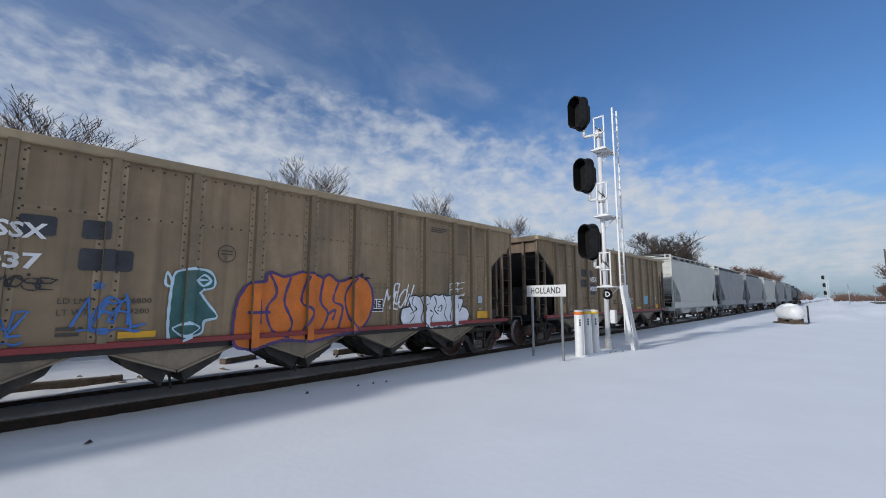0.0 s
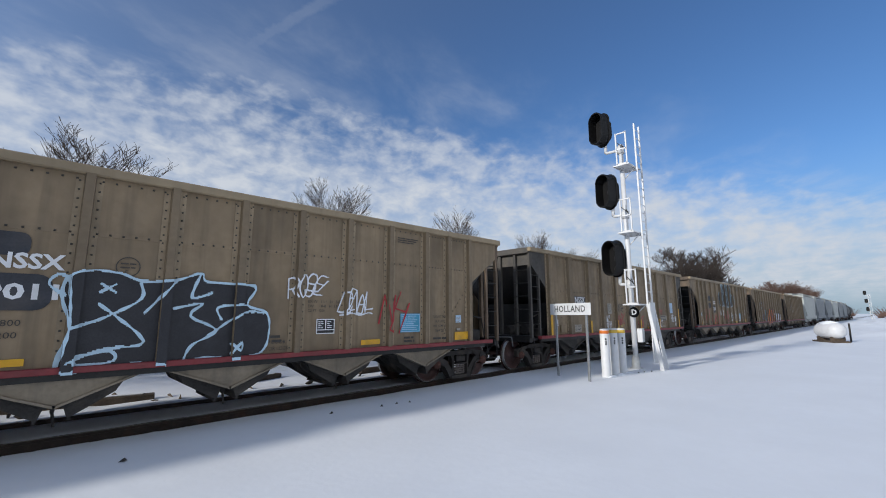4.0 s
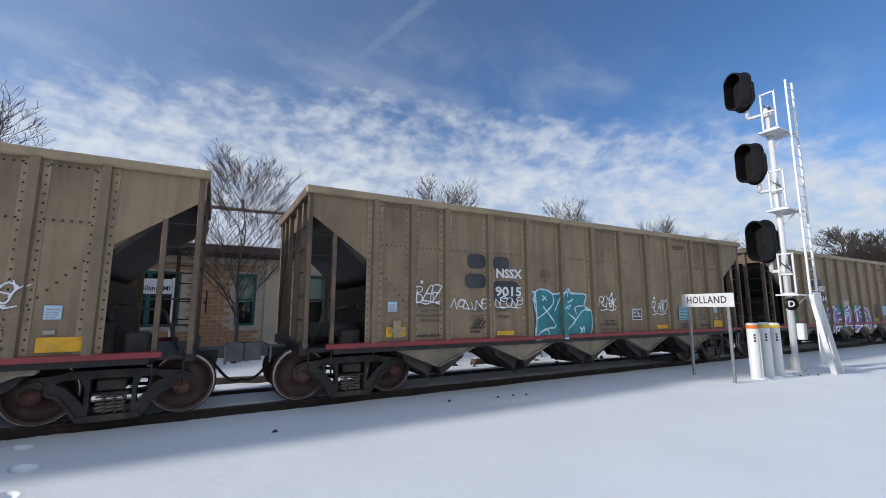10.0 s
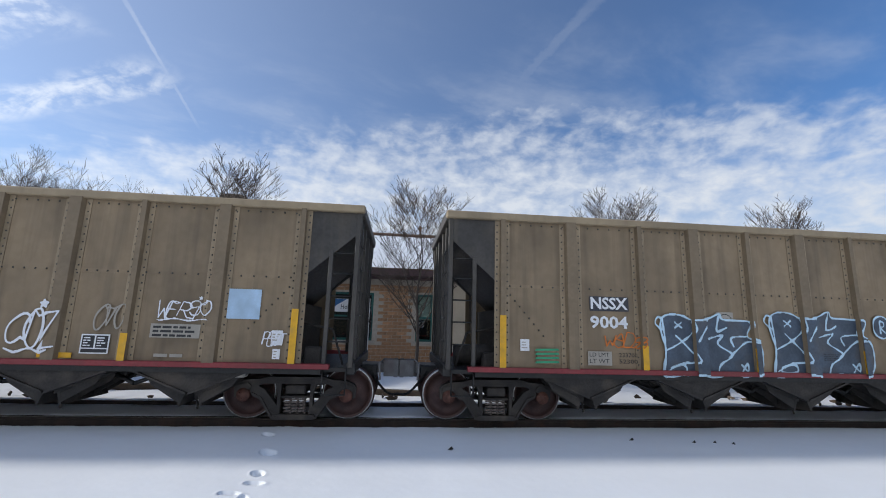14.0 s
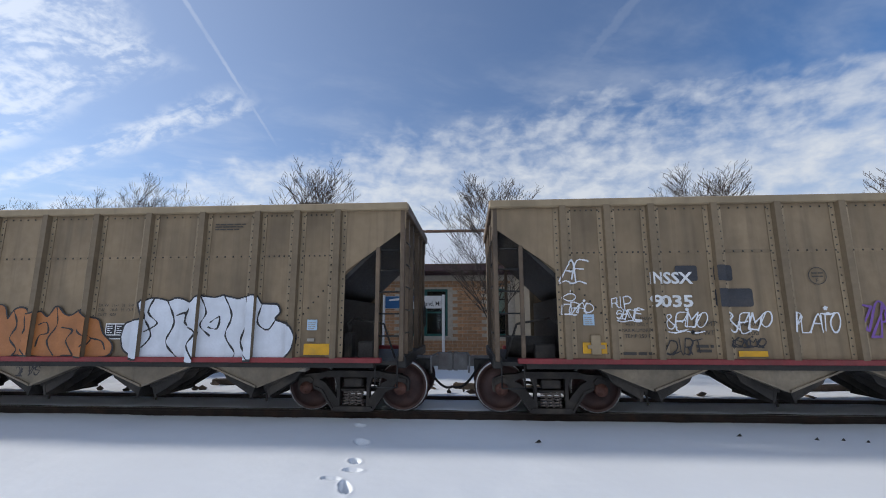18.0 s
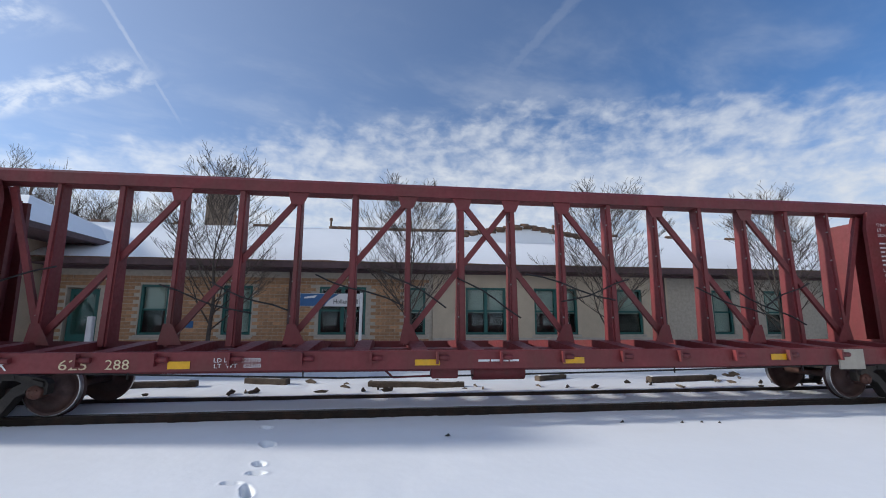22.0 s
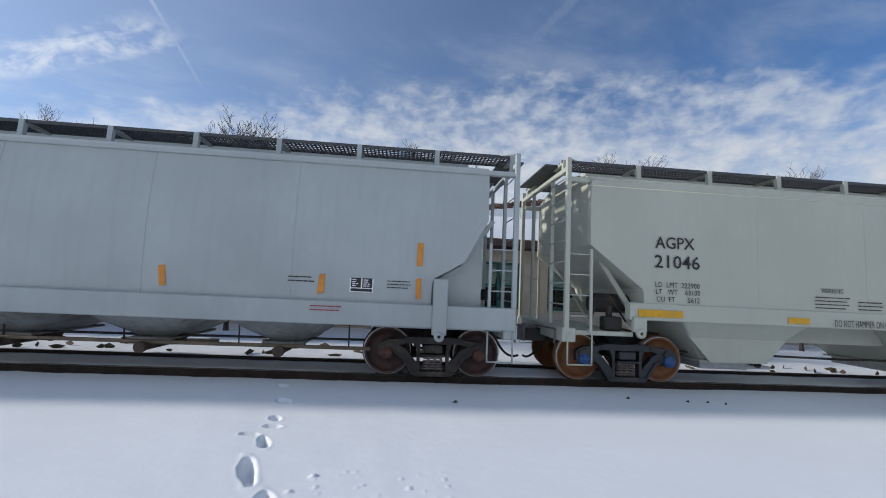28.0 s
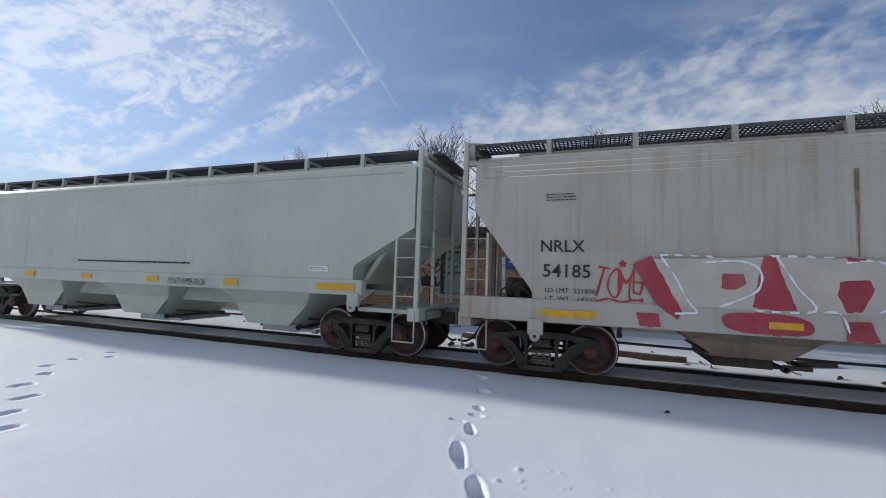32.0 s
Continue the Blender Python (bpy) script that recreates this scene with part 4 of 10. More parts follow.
def add_ends(car, post_mat, slope_mat, dark):
    """What stands at both ends of an open hopper: posts, ladders, slope sheet, platform and brake gear, and an added
    light stop.
    """
    L = PITCH / 2
    for way in (-1, 1):
        def X(rel):
            return way * (L - rel + 0.12)
        lo, hi = sorted((X(0.90), X(0.98)))
        for side in (-1, 1):
            y0, y1 = sorted((side * (HALF - 0.09), side * (HALF + 0.01)))
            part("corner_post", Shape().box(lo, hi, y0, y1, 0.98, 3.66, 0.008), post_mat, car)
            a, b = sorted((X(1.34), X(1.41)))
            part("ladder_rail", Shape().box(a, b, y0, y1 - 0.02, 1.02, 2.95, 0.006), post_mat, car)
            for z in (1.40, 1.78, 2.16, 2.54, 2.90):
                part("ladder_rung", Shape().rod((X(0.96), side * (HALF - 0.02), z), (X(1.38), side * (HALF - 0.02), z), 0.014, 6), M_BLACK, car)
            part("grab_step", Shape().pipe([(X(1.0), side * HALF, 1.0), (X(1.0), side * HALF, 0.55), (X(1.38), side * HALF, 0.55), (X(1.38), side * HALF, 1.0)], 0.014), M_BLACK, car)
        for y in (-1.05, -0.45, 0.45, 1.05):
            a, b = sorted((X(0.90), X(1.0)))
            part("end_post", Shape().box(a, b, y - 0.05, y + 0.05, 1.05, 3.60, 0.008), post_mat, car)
        for z in (1.45, 1.85, 2.25, 2.65, 3.05):
            part("ladder_rung", Shape().rod((X(0.88), -1.55, z), (X(0.88), -1.05, z), 0.013, 6), M_BLACK, car)
        a, b = sorted((X(0.86), X(1.02)))
        part("end_sill", Shape().box(a, b, -1.58, 1.58, 0.86, 1.06, 0.012), M_BLACK, car)
        part("end_chord", Shape().box(*sorted((X(0.84), X(0.98))), -HALF, HALF, 3.58, 3.755, 0.012), post_mat, car)
        part("end_plate", Shape().box(*sorted((X(0.985), X(1.01))), -1.56, 1.56, 3.22, 3.60), post_mat, car)
        part("slope_sheet", Shape().prism([(X(0.99), 3.32), (X(1.04), 3.36), (X(3.35), 1.12), (X(3.30), 1.06)], "y", -1.58, 1.58), slope_mat, car, "black slope sheet")
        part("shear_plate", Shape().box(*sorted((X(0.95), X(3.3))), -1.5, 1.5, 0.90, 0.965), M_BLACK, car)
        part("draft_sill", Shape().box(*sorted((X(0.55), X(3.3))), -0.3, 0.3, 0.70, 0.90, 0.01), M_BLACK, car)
        # no real part: black plate added to stop sun crossing the end bay
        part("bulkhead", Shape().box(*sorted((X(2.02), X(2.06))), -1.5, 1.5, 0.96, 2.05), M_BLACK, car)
        s = Shape()
        if way < 0:
            s.rod((X(1.5), -0.9, 1.22), (X(2.1), -0.9, 1.22), 0.16, 14).box(*sorted((X(1.6), X(1.95))), -1.4, -1.15, 0.98, 1.25, 0.02)
            s.rod((X(1.2), -0.4, 1.15), (X(2.4), -0.4, 1.15), 0.2, 14)
        else:
            s.box(*sorted((X(1.45), X(1.75))), -1.45, -1.2, 0.98, 1.3, 0.03).box(*sorted((X(1.9), X(2.25))), -1.3, -1.0, 0.98, 1.45, 0.04)
            s.rod((X(2.0), -1.1, 1.45), (X(2.0), -1.1, 1.62), 0.06, 10)
        s.pipe([(X(1.1), -1.3, 1.0), (X(1.3), -1.35, 1.6), (X(1.9), -1.2, 1.7), (X(2.4), -1.1, 1.3)], 0.02)
        part("brake_gear", s, M_UNDER, car, "air brake valves and pipes")
        if way > 0:
            s = Shape().rod((X(0.80), 0.8, 1.75), (X(0.84), 0.8, 1.75), 0.03, 8)
            ring = [(X(0.80), 0.8 + 0.24 * math.cos(i * math.pi / 9), 1.75 + 0.24 * math.sin(i * math.pi / 9)) for i in range(19)]
            s.pipe(ring, 0.013)
            for i in range(4):
                s.rod((X(0.80), 0.8, 1.75), (X(0.80), 0.8 + 0.24 * math.cos(i * math.pi / 2), 1.75 + 0.24 * math.sin(i * math.pi / 2)), 0.01, 5)
            part("hand_brake_wheel", s, M_BLACK, car, "black hand brake wheel")
        add_coupler(car, way * L, way)


def chute_shape(w, near):
    s = Shape()
    y = -1.50 if near else 1.50
    s.prism([(-w, 0.98), (w, 0.98), (w, 0.95), (0.03, 0.545), (-0.03, 0.545), (-w, 0.95)], "y", y - 0.02, y + 0.02)
    # folded lips along the sloping edges
    for k in (-1, 1):
        s.prism([(k * w, 0.955), (k * (w - 0.02), 0.92), (k * 0.01, 0.51), (k * 0.02, 0.55)], "y", y - 0.06, y + 0.10)
    return s


def make_open_hopper(make):
    car = thing("open_hopper", "tan riveted open-top coal hopper car", "freight car", "freight train cars")
    L = PITCH / 2
    spans = rib_spans(make)
    ribs = RIBS_B if make == "B" else RIBS_A
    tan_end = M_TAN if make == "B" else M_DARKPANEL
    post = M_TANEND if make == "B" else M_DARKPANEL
    y = -HALF
    # sheets between the ribs, near side
    edges = [r - L for r in ribs]
    for i, (a, b) in enumerate(zip(edges, edges[1:])):
        part("side_panel", Shape().box(a, b, y, y + 0.012, 1.03, 3.64), M_TAN, car)
        part("panel_seam", Shape().box(a + 0.08, b - 0.08, y - 0.006, y, 2.78 if make == "B" else 2.41, 2.84 if make == "B" else 2.47), M_TAN, car)
    for way, e in ((-1, edges[0]), (1, edges[-1])):
        x = way * (L - 0.76)
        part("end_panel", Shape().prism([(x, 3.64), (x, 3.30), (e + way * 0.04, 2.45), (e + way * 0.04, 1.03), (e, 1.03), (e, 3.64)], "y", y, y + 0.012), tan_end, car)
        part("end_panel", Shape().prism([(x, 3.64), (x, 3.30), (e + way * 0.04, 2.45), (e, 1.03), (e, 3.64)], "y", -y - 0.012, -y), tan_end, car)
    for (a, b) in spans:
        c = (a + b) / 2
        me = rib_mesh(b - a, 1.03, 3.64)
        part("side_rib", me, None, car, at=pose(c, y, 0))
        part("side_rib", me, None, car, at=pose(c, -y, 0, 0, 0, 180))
    part("far_side_sheet", Shape().box(edges[0], edges[-1], -y - 0.012, -y, 1.03, 3.64), M_TAN, car)
    # rivets in rows beside the ribs and along the seam
    s = Shape()

    def rivet(x, z):
        s.add([(x - 0.014, y - 0.009, z - 0.014), (x + 0.014, y - 0.009, z - 0.014), (x + 0.014, y - 0.009, z + 0.014), (x - 0.014, y - 0.009, z + 0.014), (x, y - 0.026, z)],
              [(0, 1, 4), (1, 2, 4), (2, 3, 4), (3, 0, 4)])
    for a, b in spans:
        for x in (a - 0.045, b + 0.045):
            for i in range(20):
                rivet(x, 1.12 + i * 0.127)
    for a, b in zip(edges, edges[1:]):
        for i in range(6):
            rivet(a + 0.14 + (b - a - 0.28) * i / 5, 2.81 if make == "B" else 2.44)
            rivet(a + 0.14 + (b - a - 0.28) * i / 5, 3.56)
    for i in range(8):
        rivet(edges[0] + 0.15 + 0.085 * i, 2.28 - 0.1 * i)
        rivet(edges[-1] - 0.15 - 0.085 * i, 2.28 - 0.1 * i)
    tagged(part("rivets", s, M_DARKPANEL, car), kind="stuff")
    for k in (-1, 1):
        y0, y1 = sorted((k * (HALF - 0.06), k * (HALF + 0.09)))
        part("top_chord", Shape().box(-L + 0.72, L - 0.72, y0, y1, 3.62, 3.755, 0.02), M_TANLIGHT, car)
        part("side_sill", Shape().box(-L + 1.15, L - 1.15, min(k * (HALF - 0.03), k * (HALF + 0.10)), max(k * (HALF - 0.03), k * (HALF + 0.10)), 0.955, 1.04, 0.008), M_REDSILL, car, "faded red side sill")
        part("sill_web", Shape().box(-L + 1.3, L - 1.3, min(k * (HALF - 0.14), k * (HALF - 0.05)), max(k * (HALF - 0.14), k * (HALF - 0.05)), 0.86, 0.955), M_BLACK, car)
    part("center_sill", Shape().box(-L + 3.3, L - 3.3, -0.28, 0.28, 0.79, 0.93), M_BLACK, car)
    # unseen plate added in place of inner slopes, so no sun falls through
    part("hopper_floor", Shape().box(-L + 3.2, L - 3.2, -1.625, 1.625, 0.965, 1.0), M_BLACK, car)
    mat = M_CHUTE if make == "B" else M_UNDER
    for i, c in enumerate((3.366, 5.481, 7.596, 9.711, 11.826)):
        x = c - L
        w = 1.05
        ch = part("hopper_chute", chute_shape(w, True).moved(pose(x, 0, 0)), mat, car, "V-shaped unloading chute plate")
        # the far plate takes the dark underframe colour, whatever the near one has
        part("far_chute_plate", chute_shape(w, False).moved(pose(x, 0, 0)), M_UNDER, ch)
        inner = Shape().prism([(-0.8, 0.95), (0.8, 0.95), (0.16, 0.50), (-0.16, 0.50)], "y", -1.1, -0.28).prism([(-0.8, 0.95), (0.8, 0.95), (0.16, 0.50), (-0.16, 0.50)], "y", 0.28, 1.1).moved(pose(x, 0, 0))
        part("inner_chute", inner, M_BLACK, ch)
        for k in (-1, 1):
            # a door slung under each slope: plate, folded end and cross ribs
            g = Shape().prism([(k * 0.78, 0.80), (k * 0.78, 0.83), (k * 0.06, 0.53), (k * 0.06, 0.48)], "y", -1.40, -0.3)
            for yy in (-1.38, -1.02, -0.66, -0.32):
                g.prism([(k * 0.72, 0.78), (k * 0.10, 0.49), (k * 0.15, 0.34), (k * 0.64, 0.64)], "y", yy - 0.015, yy + 0.015)
            g.prism([(k * 0.10, 0.50), (k * 0.16, 0.31), (k * 0.19, 0.32), (k * 0.15, 0.52)], "y", -1.40, -0.3)
            part("discharge_door", g.moved(pose(x, 0, 0)), M_UNDER, ch)
        part("gate_latch", Shape().prism([(-0.05, 0.60), (0.05, 0.60), (0.02, 0.40), (-0.02, 0.40)], "y", -1.2, -1.14).rod((0, -1.17, 0.42), (0.03, -1.17, 0.22), 0.018, 6).moved(pose(x, 0, 0)), M_UNDER, ch)
    if make == "A":
        for i in range(9):
            part("door_link", Shape().pipe([(-4.2 + i * 1.0, -1.0, 0.75), (-3.8 + i * 1.0, -1.15, 0.62), (-3.4 + i * 1.0, -1.0, 0.78)], 0.035), M_BLACK, car)
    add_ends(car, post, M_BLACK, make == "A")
    for k in (-1, 1):
        add_truck(car, k * 5.825)
    part("bearing_box", Shape().box(L - 2.72, L - 2.52, -1.5, -1.3, 0.78, 0.95, 0.02), M_LABELGREY, car, "grey slack adjuster box")
    if make == "A":
        for i in range(0, len(spans), 2):
            a, b = spans[i]
            tall = i in (0, len(spans) - 1)
            part("yellow_stripe", Shape().box((a + b) / 2 - 0.055, (a + b) / 2 + 0.055, y - 0.107, y - 0.102, 1.04, 1.92 if tall else 1.46), M_YELLOW, car, "yellow reflective stripe")
    return car


# --- covered hoppers ---
M_GREYWHITE = material("grey_white_paint", (0.49, 0.505, 0.475), 0.5, vary=0.05, scale=0.7, dirt=(0.30, 0.29, 0.26), dirt_amount=0.3, streak=0.15, bump=0.04, bump_scale=3, spec=0.25)
M_CREAM = material("pale_stone_paint", (0.50, 0.515, 0.44), 0.45, vary=0.05, scale=0.7, dirt=(0.33, 0.32, 0.27), dirt_amount=0.25, streak=0.12, bump=0.04, bump_scale=3, spec=0.25)
M_COOLGREY = material("cool_grey_paint", (0.43, 0.47, 0.47), 0.5, vary=0.06, scale=0.7, dirt=(0.25, 0.27, 0.28), dirt_amount=0.4, streak=0.17, bump=0.05, bump_scale=3, spec=0.25)
M_SLATEGREY = material("dark_cool_grey_paint", (0.29, 0.335, 0.365), 0.5, vary=0.08, scale=0.7, dirt=(0.14, 0.16, 0.18), dirt_amount=0.45, streak=0.6, bump=0.05, bump_scale=3, spec=0.25)
M_BLUEGREY = material("blue_grey_paint", (0.37, 0.455, 0.475), 0.5, vary=0.06, scale=0.7, dirt=(0.22, 0.25, 0.27), dirt_amount=0.4, streak=0.39, bump=0.05, bump_scale=3, spec=0.25)
M_OLDWHITE = material("stained_white_paint", (0.46, 0.44, 0.385), 0.55, vary=0.08, scale=0.9, dirt=(0.27, 0.20, 0.14), dirt_amount=0.5, streak=0.6, bump=0.05, bump_scale=3, spec=0.25)
M_GREENWHITE = material("pale_green_grey_paint", (0.51, 0.53, 0.46), 0.5, vary=0.06, scale=0.8, dirt=(0.28, 0.28, 0.24), dirt_amount=0.35, streak=0.17, bump=0.05, bump_scale=3, spec=0.25)
M_DARKGREY = material("dark_grey_paint", (0.24, 0.26, 0.27), 0.55, vary=0.1, scale=0.9, dirt=(0.14, 0.14, 0.14), dirt_amount=0.4, streak=0.4)
M_GRATING = material("galvanised_grating", (0.09, 0.093, 0.10), 0.55, 0.5, vary=0.2, scale=10)
M_GALV = material("galvanised_steel", (0.42, 0.44, 0.45), 0.45, 0.4, vary=0.15, scale=8)
# white bay paint: grime, plus the shade below the sill put into the colour
M_GRIMYSHADEBAY = material("grimy_shaded_white_paint", (0.42, 0.40, 0.35), 0.6, vary=0.2, scale=1.5, dirt=(0.10, 0.08, 0.06), dirt_amount=0.75, streak=0.7)
M_GATE = material("rusty_gate_steel", (0.075, 0.052, 0.04), 0.7, 0.1, vary=0.35, scale=5, dirt=RUST, dirt_amount=0.4)
# grey bay paint, likewise darkened for under-body shade as well as grime
M_GRIMYSHADEGREY = material("grimy_shaded_grey_paint", (0.32, 0.33, 0.32), 0.6, vary=0.2, scale=1.5, dirt=(0.09, 0.075, 0.06), dirt_amount=0.7, streak=0.6, spec=0.25)
M_SEAM = material("grimy_weld_seam", (0.17, 0.205, 0.22), 0.7, vary=0.4, scale=1.5, dirt=(0.08, 0.09, 0.095), dirt_amount=0.5, streak=0.4)
# end grime, taken darker to paint in the shade on the car ends
M_ENDSHADEGRIME = material("end_shade_and_grime", (0.045, 0.042, 0.04), 0.75, vary=0.4, scale=2, dirt=(0.16, 0.15, 0.14), dirt_amount=0.4, streak=0.5)
M_BROWNBAY = material("dirty_bay_paint", (0.23, 0.18, 0.13), 0.7, vary=0.25, scale=2, dirt=(0.07, 0.05, 0.035), dirt_amount=0.7, streak=0.5)


def add_hopper_end(car, E, way, mat, low, deck=0.95, grime=False):
    """Corner posts, ladders, end posts, platform and brake gear at one end of a covered hopper."""
    def X(d):
        return way * (E - d)
    for side in (-1, 1):
        y = side * 1.56
        part("corner_post", Shape().box(*sorted((X(-0.02), X(0.07))), min(y, y - side * 0.09), max(y, y - side * 0.09), 0.95, 4.28, 0.01), mat, car)
        part("ladder_rail", Shape().box(*sorted((X(0.46), X(0.51))), min(y, y - side * 0.06), max(y, y - side * 0.06), 0.98, 2.55, 0.006), mat, car)
        for z in (1.30, 1.68, 2.06, 2.44):
            part("ladder_rung", Shape().rod((X(0.03), y - side * 0.03, z), (X(0.49), y - side * 0.03, z), 0.013, 6), mat, car)
        part("stirrup_step", Shape().pipe([(X(0.04), y, 1.0), (X(0.04), y, 0.42), (X(0.5), y, 0.42), (X(0.5), y, 1.0)], 0.016), mat, car)
        part("end_post", Shape().box(*sorted((X(0.0), X(0.07))), min(side * 0.6, side * 0.68), max(side * 0.6, side * 0.68), 1.1, 4.1, 0.008), mat, car)
        part("roof_grab", Shape().pipe([(X(0.02), y, 4.25), (X(0.35), side * 1.15, 4.34)], 0.018), mat, car)
    for z in (1.5, 1.9, 2.3, 2.7, 3.1, 3.5, 3.9):
        part("ladder_rung", Shape().rod((X(0.0), -1.5, z), (X(0.0), -0.64, z), 0.012, 6), mat, car)
    part("end_beam", Shape().box(*sorted((X(-0.02), X(0.06))), -1.5, 1.5, 4.02, 4.12, 0.01), mat, car)
    part("end_sill", Shape().box(*sorted((X(-0.05), X(0.2))), -1.55, 1.55, 0.82, 1.08, 0.015), mat, car)
    part("platform", Shape().box(*sorted((X(0.0), X(1.35 if deck > 1 else 2.5))), -1.45, 1.45, 0.95, 1.03), M_ENDSHADEGRIME if grime else mat, car)
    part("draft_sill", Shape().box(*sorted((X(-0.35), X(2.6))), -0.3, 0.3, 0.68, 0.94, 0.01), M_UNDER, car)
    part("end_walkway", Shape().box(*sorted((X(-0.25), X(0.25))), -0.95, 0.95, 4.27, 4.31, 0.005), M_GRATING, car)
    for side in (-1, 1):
        part("slope_brace", Shape().prism([(X(0.35), 3.0), (X(0.42), 3.04), (X(1.75), 1.10), (X(1.66), 1.05)], "y", side * 1.16 - 0.04, side * 1.16 + 0.04), M_ENDSHADEGRIME if grime else mat, car)
    s = Shape()
    if way < 0:
        s.rod((X(0.75), -0.9, 1.55), (X(1.5), -0.9, 1.55), 0.19, 16).box(*sorted((X(0.85), X(1.2))), -1.35, -1.1, 1.03, 1.3, 0.03)
        s.rod((X(1.0), -1.2, 1.3), (X(1.0), -1.2, 1.5), 0.06, 10)
        s.pipe([(X(0.6), -1.2, 1.05), (X(0.7), -1.25, 1.5), (X(1.0), -1.2, 1.7), (X(1.4), -1.1, 1.2)], 0.02)
    else:
        s.rod((X(0.12), -0.3, 1.6), (X(0.4), -0.3, 1.6), 0.12, 12)
        s.pipe([(X(0.2), -0.3, 1.6), (X(0.2), -0.3, 1.0)], 0.025)
        s.pipe([(X(0.05), -0.3 + 0.25 * math.cos(i * math.pi / 8), 1.75 + 0.25 * math.sin(i * math.pi / 8)) for i in range(17)], 0.013)
    part("brake_gear", s, M_UNDER, car, "brake cylinder and pipes")


def make_covered_hopper(truck_gap, mat, label, bays=4, curved=True, top=3.86, walk="galv", style="old", sill=(0.98, 1.38), chute=None, ends=(0.10, 2.75, None, 1.40, 1.80), pitch=None, half=None, beads=0, wz=4.27, brackets=True, grime=False, seam=None):
    car = thing("covered_hopper", label, "freight car", "freight train cars")
    E = truck_gap / 2 + AXLE + 0.56
    chute = chute or mat

    def half_width(z):
        return 1.58 - (0.10 * ((z - 2.45) / 1.4) ** 2 if curved else 0.0)

    def section(x, zb):
        zs = [zb + (top - zb) * k / 8 for k in range(9)]
        near = [(x, -half_width(z), z) for z in zs]
        roof = [(x, -1.38, top + 0.13), (x, -1.0, top + 0.24), (x, -0.45, top + 0.33), (x, 0.45, top + 0.33), (x, 1.0, top + 0.24), (x, 1.38, top + 0.13)]
        return near + roof + [(x, half_width(z), z) for z in reversed(zs)]
    z0 = sill[1] - 0.08
    secs = []
    inset, low, mid, cut, knee = ends
    stops = [(-E + inset, low), (-E + mid[0], mid[1]) if mid else (-E + inset + (cut - inset) * 0.5, (low + knee) / 2), (-E + cut, knee), (-E + cut + 0.03, knee - 0.08), (-E + cut + 0.04, z0)]
    for x, z in stops:
        secs.append(section(x, z))
    n = 8
    a = stops[-1][0]
    secs += [section(a + (-2 * a) * i / n, z0) for i in range(1, n)]
    secs += [section(-x, z) for x, z in reversed(stops)]
    body = part("body", Shape().loft(secs, soft=False), mat, car)
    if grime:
        # the end slope sheets, blackened for their shade as well as brake dust
        body.data.materials.append(M_ENDSHADEGRIME)
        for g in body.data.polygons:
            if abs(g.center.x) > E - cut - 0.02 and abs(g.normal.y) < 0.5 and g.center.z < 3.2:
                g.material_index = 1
    # weld seams down the sides
    seams, sw = (9, 0.008) if seam else (6 if beads or curved else 11, 0.006)
    for i in range(1, seams):
        x = a + (-2 * a) * i / seams
        s = Shape()
        m = 24 if curved else 2
        for k in range(m):
            za, zb = 1.4 + (top - 1.45) * k / m, 1.4 + (top - 1.45) * (k + 1) / m
            s.box(x - sw, x + sw, -half_width((za + zb) / 2) - (0.005 if curved else 0.003), -half_width((za + zb) / 2) + 0.02, za, zb)
        part("weld_seam", s, seam or mat, car)
    for k in (-1, 1):
        w0, w1 = sorted((k * 1.42, k * 1.615))
        run = E - (1.2 if sill[0] > 1.2 else 0.0)
        part("side_sill", Shape().box(-run, run, w0, w1, sill[0], sill[1], 0.015), mat, car)
        part("roof_rail", Shape().box(-E + 0.05, E - 0.05, min(k * 1.40, k * 1.53), max(k * 1.40, k * 1.53), top - 0.03, top + 0.06, 0.015), mat, car)
        # running board: frame, grating slats, brackets
        y0, y1 = sorted((k * 0.64, k * 1.22))
        rb = part("running_board", Shape().box(-E, E, y0, y0 + 0.03, wz, wz + 0.06).box(-E, E, y1 - 0.03, y1, wz, wz + 0.06), M_GRATING if walk == "galv" else M_GALV, car, "galvanised grating roof walkway")
        if walk == "galv":
            s = Shape()
            m = int(2 * E / 0.075)
            for i in range(m):
                x = -E + 2 * E * (i + 0.5) / m
                s.box(x - 0.012, x + 0.012, y0 + 0.03, y1 - 0.03, wz + 0.015, wz + 0.045)
            for y in (0.3, 0.5, 0.7):
                s.box(-E, E, y0 + (y1 - y0) * y - 0.006, y0 + (y1 - y0) * y + 0.006, wz + 0.02, wz + 0.04)
            tagged(part("grating", s, M_GRATING, rb), kind="stuff")
        else:
            part("grating", Shape().box(-E, E, y0 + 0.03, y1 - 0.03, wz + 0.02, wz + 0.04), M_GRATING, rb)
        m = int(2 * E / (1.45 if brackets else 2.0))
        for i in range(m + 1):
            x = -E + 0.06 + (2 * E - 0.12) * i / m
            part("walkway_bracket", Shape().prism([(k * 0.66, wz - 0.03), (k * 0.66, wz), (k * 1.25, wz + 0.05), (k * 1.26, top + 0.14), (k * 1.18, top + 0.16), (k * 1.16, wz - 0.03)], "x", x - (0.045 if brackets else 0.02), x + (0.045 if brackets else 0.02)), mat if brackets else M_GRATING, rb)
    part("hatch_trough", Shape().box(-E + 0.8, E - 0.8, -0.42, 0.42, top + 0.3, top + 0.52, 0.04), mat, car)
